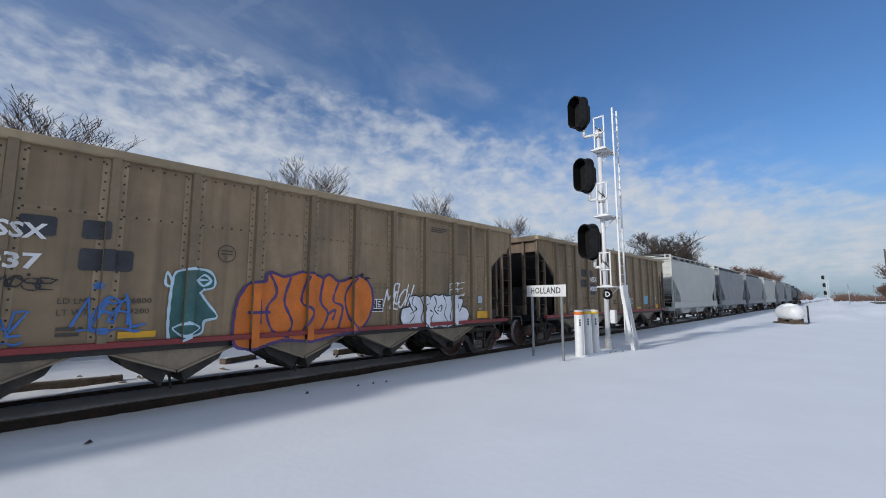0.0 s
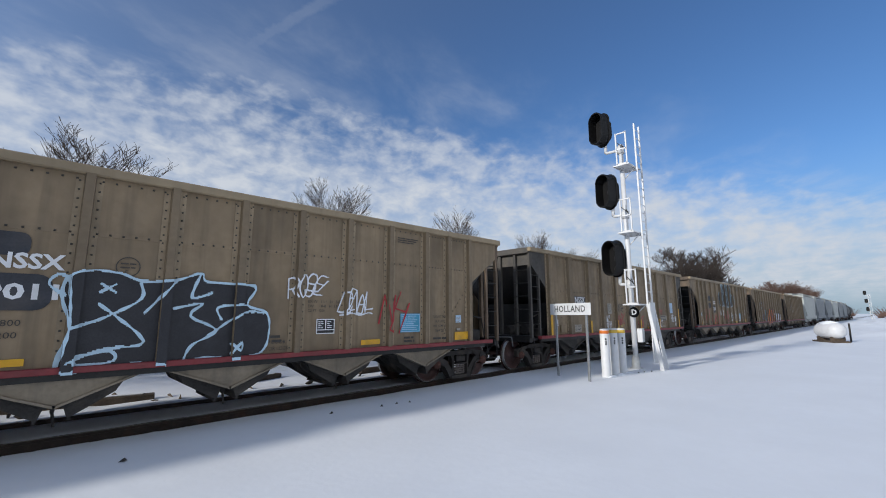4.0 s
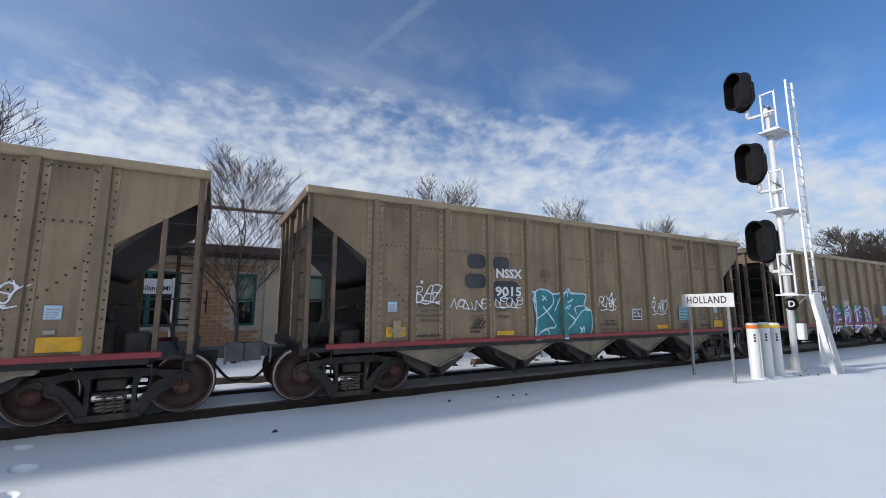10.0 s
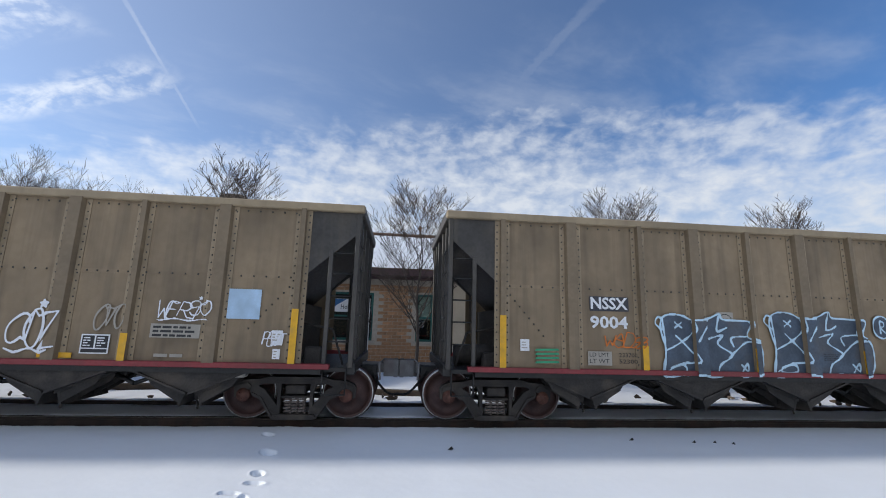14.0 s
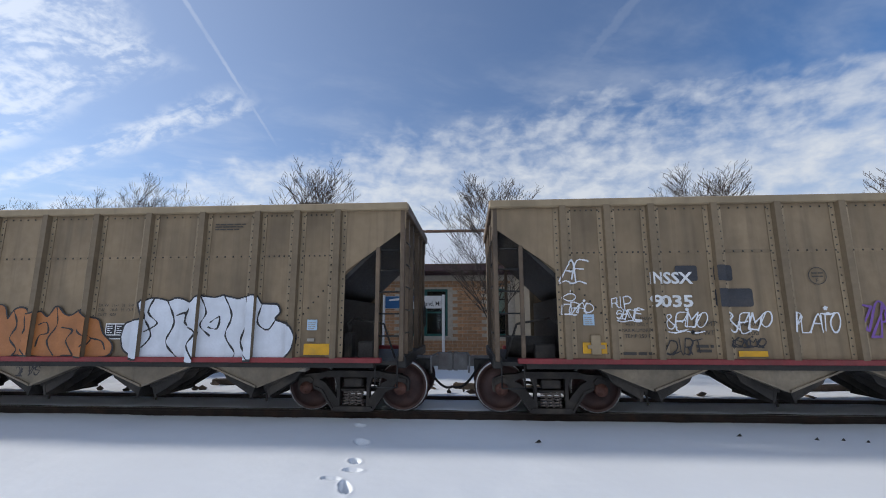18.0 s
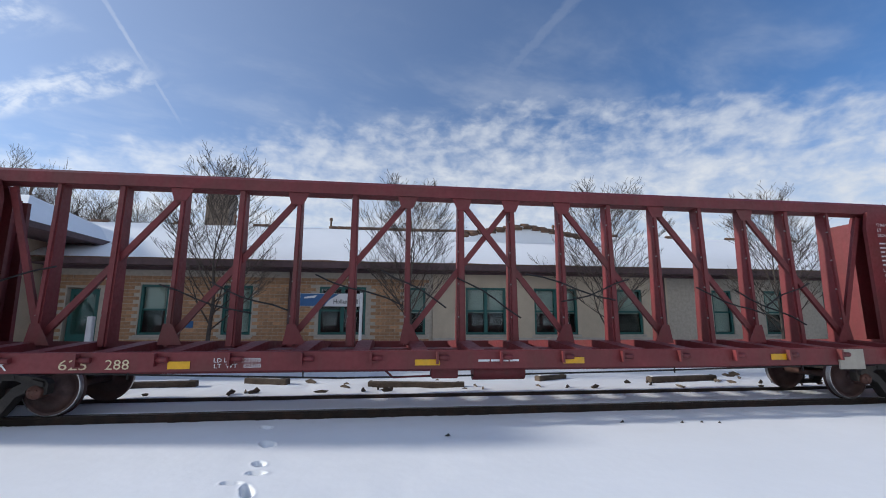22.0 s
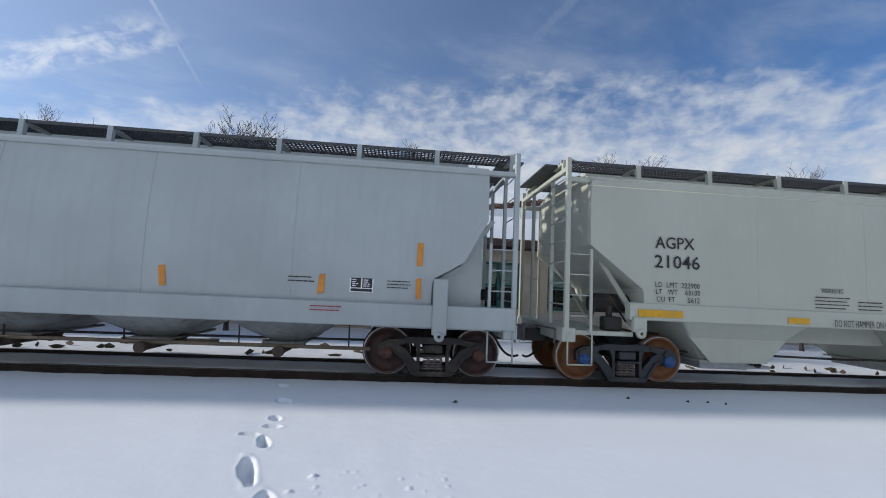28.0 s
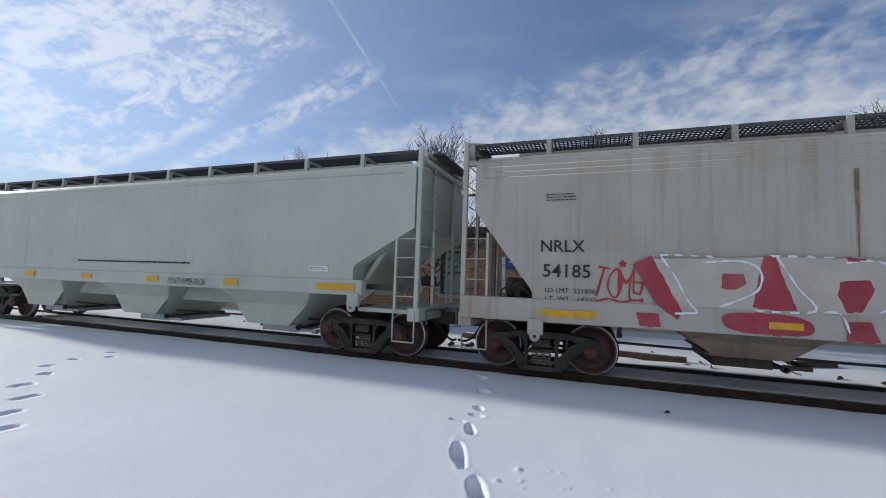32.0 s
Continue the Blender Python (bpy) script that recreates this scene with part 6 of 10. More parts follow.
BALLED = ([(M_GK, "fill", 0.0, BALL[0]), (M_GW, "ring", 0.018, BALL[0]), (M_GW, "line", 0.016, BALL[1])], "round black graffiti with white strokes")
DISC = ("4,50 14,85 45,100 75,92 96,60 90,25 62,2 30,4 10,22", "40,25 42,75 62,70 58,52 42,50 64,26")
DISCED = outlined(DISC, M_GPALE, M_GSTEELTHIN, 0.014, "small round blue-grey graffiti outlined in pale blue")
HEADS = ("16,20 4,50 18,86 52,98 86,84 98,52 88,20 60,4 30,4", "24,70 50,82 78,74/22,60 52,66 80,62/30,52 46,44 34,32/40,50 62,48 56,30 42,32/60,50 68,34 78,50/26,22 46,26 40,12/50,26 64,12 74,26")
HEADED = ([(M_GK, "fill", 0.07, HEADS[0]), (M_GW, "fill", 0.045, HEADS[0]), (M_GK, "fill", 0.0, HEADS[0]), (M_GW, "line", 0.016, HEADS[1])], "black face-like graffiti ringed in white")
CED_C = "27,99 37,69 28,49 24,61 21,51 20,30 24,23 28,34 35,37 41,18 34,4 20,0 10,9 6,34 7,62 14,83"
CED_E = "49,90 57,76 59,57 47,44 46,40 50,26 57,33 59,22 58,8 48,0 40,12 37,35 39,62 43,82"
CED_D = "58,86 70,84 78,80 80,68 78,44 90,40 93,22 84,8 72,4 63,2 63,38 65,65 60,63"
CED = ([(M_GW, "fill", 0.03, "0,2 1,44 5,65 28,96 34,92 43,94 50,87 72,87 80,44 92,41 99,9 100,2"), (M_GMAG, "fill", 0.0, "0,2 1,44 5,65 28,96 34,92 43,94 50,87 72,87 80,44 92,41 99,9 100,2"),
        (M_GK, "fill", 0.085, CED_C + "/" + CED_E + "/" + CED_D), (M_GCAST, "fill", 0.0, CED_C), (M_GK, "line", 0.03, "37,69 35,37/41,18 40,12"), (M_GCAST, "fill", 0.0, CED_E + "/" + CED_D),
        (M_GMAG, "fill", 0.0, "42,70 46,72 48,60 43,54/70,40 76,40 76,28 71,24"), (M_GK, "ring", 0.02, "42,70 46,72 48,60 43,54/70,40 76,40 76,28 71,24"),
        (M_GPINK, "line", 0.02, "32,84 36,88 34,80/22,46 24,40/23,30 25,33/45,64 46,66/73,34 74,36/94,22 97,18 95,12 93,18")], "large white graffiti on a magenta ground")
K_1 = "0,20 2,45 8,62 11,85 17,95 20,85 19,60 21,45 24,70 24,90 28,82 29,68 35,72 36,52 30,50 28,35 30,20 26,8 22,35 20,15 16,2 19,30 16,60 13,72 10,50 5,55 3,38"
K_2 = "36,40 39,65 40,92 44,80 52,88 54,95 57,70 54,60 52,72 46,74 42,52 45,45 49,66 51,40 46,28 40,28"
K_3 = "52,30 55,62 59,80 66,84 68,72 63,66 68,56 66,46 61,48 64,34 70,40 74,22 64,0 56,14"
K_4 = "70,30 69,60 68,95 71,80 77,95 82,85 82,70 76,78 73,68 76,55 84,60 89,45 88,28 78,20"
K_5 = "95,82 98,60 99,40 95,12 91,18 96,40 96,60"
KOT = ([(M_GTURQ, "fill", 0.0, "2,30 8,50 10,90 18,85 30,97 33,92 45,92 55,97 65,90 72,102 76,94 84,65 95,58 108,44 96,38 60,26 20,10 5,18/31,96 33,106 35,98/74,98 80,106 79,98"),
        (M_GW, "fill", 0.04, "/".join((K_1, K_2, K_3, K_4, K_5))), (M_GLILAC, "fill", 0.0, "/".join((K_1, K_5))), (M_GLILAC, "fill", -0.01, "/".join((K_2, K_3, K_4))),
        (M_GW, "line", 0.018, "52,30 55,62 59,80/70,30 69,60/36,40 39,65/60,12 64,18 68,10/22,22 30,22 50,26 72,22 88,28"), (M_GVIOLET, "line", 0.012, "12,80 16,86/26,62 34,64/60,60 64,76/76,86 80,78")], "large purple graffiti with white outline on turquoise")
D_1 = "2,72 10,90 20,95 28,88 31,70 31,40 26,20 16,12 5,10 8,30 12,55 8,74"
D_2 = "30,80 35,92 42,95 48,93 47,80 52,75 50,55 52,35 46,16 38,13 32,25 33,50"
D_3 = "52,94 60,90 66,75 70,60 74,35 72,16 66,20 64,32 60,32 57,16 53,22 56,50 54,70"
D_4 = "68,78 76,92 84,96 92,90 97,75 98,45 94,20 84,12 74,13 75,35 78,55 74,72"
D_RIM = "0,72 4,88 14,100 24,99 30,92 40,100 47,98 52,98 62,94 66,88 76,98 86,100 95,88 99,70 100,40 96,18 88,8 84,0 70,4 64,14 40,5 34,0 22,8 4,8 5,30 8,45 2,58"
DEAD = ([(M_GGREEN, "fill", 0.035, D_RIM), (M_GK, "fill", 0.0, D_RIM), (M_GINDIGO, "fill", 0.0, D_1 + "/" + D_2), (M_GINDIGO, "fill", 0.0, D_3 + "/" + D_4), (M_GPINK, "line", 0.06, "7,78 14,88 22,89/36,86 44,89/58,84 63,74/73,84 82,90 89,86/42,50 50,56/58,58 68,60"),
         (M_GK, "line", 0.03, "31,70 32,50 30,25/52,75 51,50 53,22/68,78 73,60 74,30"), (M_GK, "fill", 0.0, "14,65 20,60 22,45 16,38 15,52/38,74 44,76 42,64/38,42 46,47 46,38/59,68 63,73 64,62/82,68 88,62 87,48 82,42 82,55"),
         (M_GHOT, "line", 0.016, "2,74 12,84 16,80 24,90 29,76 30,55 27,30/34,84 40,88 46,86/40,60 36,36 44,30 51,38/55,82 58,62 64,58 70,68/60,30 64,48 68,40/71,78 80,90 86,84 93,84 97,60 93,28/20,30 24,24 27,30/84,30 88,22 92,30"), (M_GGREEN, "line", 0.016, "16,52 18,58 19,48 16,52/84,58 86,64 87,54 84,58/34,0 42,14 54,10/68,12 74,4 84,8")], "large violet graffiti with salmon and green outlines")

SHARDS = "0,84 2.7,96 7,25 6.4,14 3.5,31/0.5,20 3.7,20 4,3 1,3/12.5,74 15.2,74 15.6,62 14,54 12.3,56/17.8,98 19.2,97 21.7,32 19,31 16.3,34/27.4,97 30.6,94 28,89/26.7,68 30,70 30.6,60 29,33 27.4,33 26.4,52/33.6,98 35,95 37.2,4 34,14 31.6,28 33.4,32/27.4,22 30,23 31,0 27.4,0"
SHARDS2 = "44.1,92 44.8,80 51,86 53.4,82 52.6,92 47,94/48.5,72 52,76 54,66 50,30 48.5,33/44.3,17 54,17 54.2,8 45,3/55.5,26 58,84 59,70 60.5,26/61,87 65.6,90 66.6,26 63.4,26/74,91 77.4,86 75,25 73,25/77.6,25 80.6,88 83.8,52 81.6,22/73,20 75,12 96,14 99.5,8 98,0 74,0/56,12 62,9 63,1 54.5,1"
BREAKS = ([(M_BUFF, "shard", 0.0, "3,92 20,96 50,92 81,88 82,31 4,31"), (M_GCRIMSON, "shard", 0.0, SHARDS), (M_GCRIMSON, "shard", 0.0, SHARDS2), (M_GCRIMSON, "fill", 0.0, "12.8,24 17,28 22,24 23.7,12 22.4,3 17,2 13,8"),
          (M_GW, "line", 0.012, "3,97 10,96 12,94/4,96 6,70 8,36 9,24 6,22/10,88 15,90 17.4,78 17,55 14,40 12,32/18,97 27,96/19.4,97 21.8,60 23.8,32 16,30/27.6,90 31,92 33.2,76 33,48 31,34/31.4,28 34,12 37.2,3/35,96 44,92/24,30 26.6,31 27.6,10/44,94 45,60 44,34/48.6,58 51,64 53,54/45,2 44,26/55,90 57.8,88 61,90/60.6,26 63,32/66,89 73,91/78,88 80.4,90 84,54/67,28 72,30")], "buffed crimson graffiti with pale letters")

RED = ("2,84 10,98 25,100 36,88 40,80 52,92 69,90 89,74 100,44 94,15 79,2 64,5 57,8 37,2 20,5 15,18 2,26 1,38 12,47 19,48",
       "2,84 10,66 21,47/40,80 34,62 48,70 58,64 60,50 54,40/12,47 24,48 37,28 40,10 37,2/44,36 54,36 60,20 57,8/76,48 79,24/30,40 36,48 42,44/36,88 38,80")
REDTHROW = ([(M_GPALE, "fill", 0.022, RED[0]), (M_GCRIMSON, "fill", 0.0, RED[0]), (M_GREDDARK, "line", 0.012, "8,90 24,92 32,84/50,80 64,82 80,74/14,36 24,38/62,30 66,14"), (M_GHOT, "line", 0.012, RED[1])], "crimson bubble graffiti with a white outline")
SOFT = ("0.5,68 8,81 17,83 27,89 36,89 48,70 58,70 60,102 64,72 69,55 80,49 85,30 80,6 65,2 51,0 17,0 16,19 8,38", "74,66 82,81 94,81 99,68 92,53 80,55")
SOFTTHROW = ([(M_GK, "fill", 0.022, SOFT[0] + "/" + SOFT[1]), (M_GCAST, "fill", -0.004, SOFT[0]), (M_GCAST, "fill", -0.004, SOFT[1]),
              (M_GK, "line", 0.012, "17,83 26,70 26,50 23,30/26,50 36,57 50,55 58,38 60,14 52,3/64,72 66,52 58,42/60,30 66,36 72,34 74,24/58,28 60,10 70,2/80,69 85,64/89,73 93,66/85,60 91,61")], "white bubble graffiti outlined in black")


def piece(name, text, style, x, z, w, h, seed):
    car, ribs, y, proud = face(name)
    layers, label = style
    graffiti(car, text, x, z, w, h, layers, ribs, y if ribs else side_at(name, z + h / 2) - (0.035 if z < 1.38 else 0.0), label, seed, proud)


def scrawl(name, text, mat, x, z, w, h, seed):
    car, ribs, y, proud = face(name)
    tag(car, text, x, z, w, h, mat, ribs, y if ribs else side_at(name, z + h / 2), "scrawled graffiti tag", seed, proud)


def stroke(pts, w):
    s = []
    f = []
    for (ax, az), (bx, bz) in zip(pts, pts[1:]):
        L = math.hypot(bx - ax, bz - az) or 1
        nx, nz = -(bz - az) / L * w, (bx - ax) / L * w
        k = len(s)
        s += [(ax + nx, az + nz), (bx + nx, bz + nz), (bx - nx, bz - nz), (ax - nx, az - nz)]
        f.append((k, k + 1, k + 2, k + 3))
    return s, f


def smile(name, mat, x, z, w, h, seed):
    car, ribs, y, proud = face(name)
    vs, fs = merged([stroke([(x + w * (0.1 + 0.8 * i / 8), z + h * 0.45 * (1 - math.sin(math.pi * i / 8))) for i in range(9)], 0.014),
                     blob(x + w * 0.3, z + h * 0.8, 0.02, 0.03), blob(x + w * 0.65, z + h * 0.85, 0.02, 0.03)])
    part("graffiti_tag", cut_to_ribs(vs, fs, ribs, y - 0.004, y - proud - 0.004), mat, car, "red sprayed smile")


def words(name, text, mat, x, z, w, h, seed):
    car = CARS[name][1]
    side_text(car, text, x, z, h * 1.38, mat, side_at(name, z + h / 2) - 0.012, w, "lettering", "stencilled lettering", fat=0.010 * h if h > 0.19 else 0.0)


def tape(name, lean, x, z, w, h, seed):
    """A strip of orange tape, put on askew and peeling at one corner."""
    y = side_at(name, z + h / 2) - 0.008
    p = [(x + lean, z), (x + w + lean * 0.7, z + 0.02), (x + w, z + h), (x, z + h - 0.015)]
    part("reflector", Shape().prism(p, "y", y, y + 0.004), M_ORANGETAPE, CARS[name][1], "orange reflective tape")


def sticker(name, mat, x, z, w, h, seed):
    plate(CARS[name][1], x, x + w, z, z + h, mat, side_at(name, z + h / 2) - 0.008, "reflector", "yellow reflective strip")


def boxed(name, text, x, z, w, h, seed):
    car = CARS[name][1]
    y = side_at(name, z) - 0.010
    s = Shape().box(x, x + w, y, y + 0.002, z, z + 0.015).box(x, x + w, y, y + 0.002, z + h - 0.015, z + h).box(x, x + 0.015, y, y + 0.002, z, z + h).box(x + w - 0.015, x + w, y, y + 0.002, z, z + h)
    b = part("plate_mark", s, M_BLACKPAINT, car, "boxed plate mark")
    side_text(b, text, x + w * 0.36, z + h * 0.14, h * 0.5, M_BLACKPAINT, y - 0.001, None, "letter")


def small_lines(name, rows, mat, x, z, w, h, seed):
    d = h / rows
    side_bars(CARS[name][1], x, z + h - d * 0.8, w, rows, d * 0.27, d * 0.73, mat, side_at(name, z) - 0.010, "small_print", "small stencilled notes", 0.15, seed)


def lines1(*a):
    small_lines(a[0], 1, *a[1:])


def lines2(*a):
    small_lines(a[0], 2, *a[1:])


def lines3(*a):
    small_lines(a[0], 3, *a[1:])


def lines4(*a):
    small_lines(a[0], 4, *a[1:])


def lines6(*a):
    small_lines(a[0], 6, *a[1:])


M_RUSTRUN = material("rust_run", (0.24, 0.15, 0.09), 0.8, vary=0.4, scale=6)


def rust(name, mat, x, z, w, h, seed):
    """A run of rust down a side, narrowing and fading out below."""
    r = random.Random(seed)
    n = 12
    left = [(x + w * 0.5 - w * 0.14 * (1 - 0.75 * i / n) * r.uniform(0.6, 1), z + h * (1 - i / n)) for i in range(n + 1)]
    right = [(x + w * 0.5 + w * 0.14 * (1 - 0.75 * i / n) * r.uniform(0.6, 1), z + h * (1 - i / n)) for i in range(n + 1)]
    vs = left + right
    fs = [(i, i + 1, n + 2 + i, n + 1 + i) for i in range(n)]
    y = side_at(name, z) - 0.006
    part("rust_run", Shape().add([(a, y, b) for a, b in vs], fs), mat, CARS[name][1], "brown rust run")


def smudge(name, mat, x, z, w, h, seed):
    y = side_at(name, z) - 0.010
    if w > 2.5 * h or h > 2.5 * w or mat is M_PALEPATCH:
        part("paint_patch", Shape().box(x, x + w, y - 0.001, y, z, z + h), mat, CARS[name][1], "painted-over patch")
    else:
        pts, fs = blob(x + w / 2, z + h / 2, w / 2, h / 2, 22, 0.12, seed)
        part("paint_patch", Shape().add([(a, y, b) for a, b in pts], fs), mat, CARS[name][1], "sprayed-over patch")


def data_box(car, x, z, w, h, y):
    b = part("data_panel", Shape().box(x, x + w, y - 0.002, y, z, z + h), M_WHITEPAINT, car, "black data panel framed in white")
    part("panel_face", Shape().box(x + w * 0.05, x + w * 0.47, y - 0.004, y - 0.002, z + h * 0.3, z + h * 0.93).box(x + w * 0.53, x + w * 0.95, y - 0.004, y - 0.002, z + h * 0.3, z + h * 0.93)
         .box(x + w * 0.05, x + w * 0.95, y - 0.004, y - 0.002, z + h * 0.06, z + h * 0.24), M_BLACKPAINT, b)
    side_bars(b, x + w * 0.10, z + h * 0.78, w * 0.3, 4, h * 0.06, h * 0.07, M_WHITEPAINT, y - 0.006, "small_print")
    side_bars(b, x + w * 0.58, z + h * 0.78, w * 0.3, 4, h * 0.06, h * 0.07, M_WHITEPAINT, y - 0.006, "small_print")


def databox(name, one, x, z, w, h, seed):
    data_box(CARS[name][1], x, z, w, h, side_at(name, z) - 0.008)


def plateW(name, one, x, z, w, h, seed):
    b = plate(CARS[name][1], x, x + w, z, z + h, M_WHITEPAINT, side_at(name, z) - 0.008, "label_plate", "white label")
    side_bars(b, x + 0.02, z + h * 0.6, w - 0.04, 2, h * 0.16, h * 0.12, M_LABELGREY, side_at(name, z) - 0.014, "small_print")


def round_mark(car, x, z, r, y, mat):
    s = Shape()
    n = 24
    for i in range(n):
        a, b = 2 * math.pi * i / n, 2 * math.pi * (i + 1) / n
        s.add([(x + q * math.cos(t), y, z + q * math.sin(t)) for q, t in ((r, a), (r, b), (r - 0.014, b), (r - 0.014, a))], [(0, 1, 2, 3)])
    b = part("round_mark", s, mat, car, "stencilled round plate mark")
    side_text(b, "F", x - 0.03, z - r * 0.75, r * 0.65, mat, y, None, "letter")
    side_bars(b, x - r * 0.62, z + r * 0.25, r * 1.25, 2, 0.02, 0.035, mat, y, "small_print", "", 0.05)


def patch(car, x, z, w, h, y, mat=None, corner=0.35):
    """A painted-over number: a soft-cornered rectangle."""
    c = min(w, h) * corner
    pts = []
    for sx, sz, a0 in ((1, 1, 0), (-1, 1, 90), (-1, -1, 180), (1, -1, 270)):
        for i in range(5):
            a = radians(a0 + 22.5 * i)
            pts.append((x + w / 2 + sx * (w / 2 - c) + c * math.cos(a), z + h / 2 + sz * (h / 2 - c) + c * math.sin(a)))
    return pts


M_SLATE = material("blue_black_patch_paint", (0.035, 0.038, 0.048), 0.6, vary=0.25, scale=4, dirt=DUST, dirt_amount=0.2)


SPANS = {"A": rib_spans("A"), "B": rib_spans("B")}
CARS = {}


TEALED = ("9015",)


def open_hopper_marks(name, make, car):
    y, proud, ribs = -HALF - 0.013, 0.103, SPANS[make]
    def paint(pts, mat, nm, label, k=0):
        part(nm, cut_to_ribs(pts, [tuple(range(len(pts)))], ribs, y - 0.002 - 0.001 * k, y - proud - 0.002 - 0.001 * k), mat, car, label)
    yt = y - 0.006
    odd = int(name) % 3
    if make == "B":
        if name in ("9036", "9035", "9037"):
            x0, z0 = (-4.42, 2.40) if name == "9037" else (-4.2, 2.26)
            for x, z, w, h in ((x0 + 0.42, z0 + 0.05, 0.36, 0.26), (x0 + 1.04, z0 + 0.05, 0.30, 0.26), (x0 + 1.03, z0 - 0.38, 0.60, 0.30)):
                paint(patch(car, x, z, w, h, y, corner=0.15), M_SLATE, "paint_patch", "blue-black patch over an old number")
        else:
            for x, z, w, h in ((-3.60, 2.46, 0.44, 0.30), (-2.96, 2.44, 0.42, 0.30), (-3.66, 2.05, 0.50, 0.30), (-3.02, 1.76, 0.74, 0.46)):
                paint(patch(car, x, z, w, h, y), M_SLATE, "paint_patch", "blue-black patch over an old number")
        left, low = {"9035": (-4.2, 2.26), "9036": (-4.2, 2.26), "9037": (-4.42, 2.40), "9025": (-3.19, 2.14)}.get(name, (-2.89, 2.28))
        for t, x, z, label in (("NSSX", left, low, "white stencilled reporting mark"), (name, left - 0.03, low - 0.39, "white stencilled car number")):
            vs, fs, w = letters(t, 0.27, 0.008, 0.0, 1.0, 0.70)
            part("lettering", cut_to_ribs([(x + a, z + b) for a, b in vs], fs, ribs, yt, y - proud - 0.006), M_WHITEPAINT, car, label)
        teal = name in TEALED
        b = plate(car, 3.39, 3.96, 1.31, 1.72, M_TEALLABEL if teal else M_BLUELABEL, yt, "label_plate", "teal instruction label with a white border" if teal else "blue instruction label")
        part("label_border", Shape().box(3.405, 3.945, yt - 0.008, yt - 0.005, 1.322, 1.332).box(3.405, 3.945, yt - 0.008, yt - 0.005, 1.698, 1.708).box(3.405, 3.415, yt - 0.008, yt - 0.005, 1.332, 1.698).box(3.935, 3.945, yt - 0.008, yt - 0.005, 1.332, 1.698), M_WHITEPAINT if teal else M_PALELABEL, b)
        side_bars(b, 3.44, 1.655, 0.46, 8, 0.015, 0.027, M_PALELABEL, yt - 0.006, "small_print")
    else:
        paint(patch(car, -4.24, 2.05, 0.74, 0.26, y, corner=0.05), M_SLATE, "paint_patch", "dark patch under the reporting mark")
        side_text(car, "NSSX", -4.22, 2.08, 0.29, M_WHITEPAINT, yt, 0.70, "lettering", "white stencilled reporting mark", fat=0.008)
        side_text(car, name, -4.24, 1.74, 0.29, M_WHITEPAINT, yt, 0.71, "lettering", "white stencilled car number", fat=0.008)


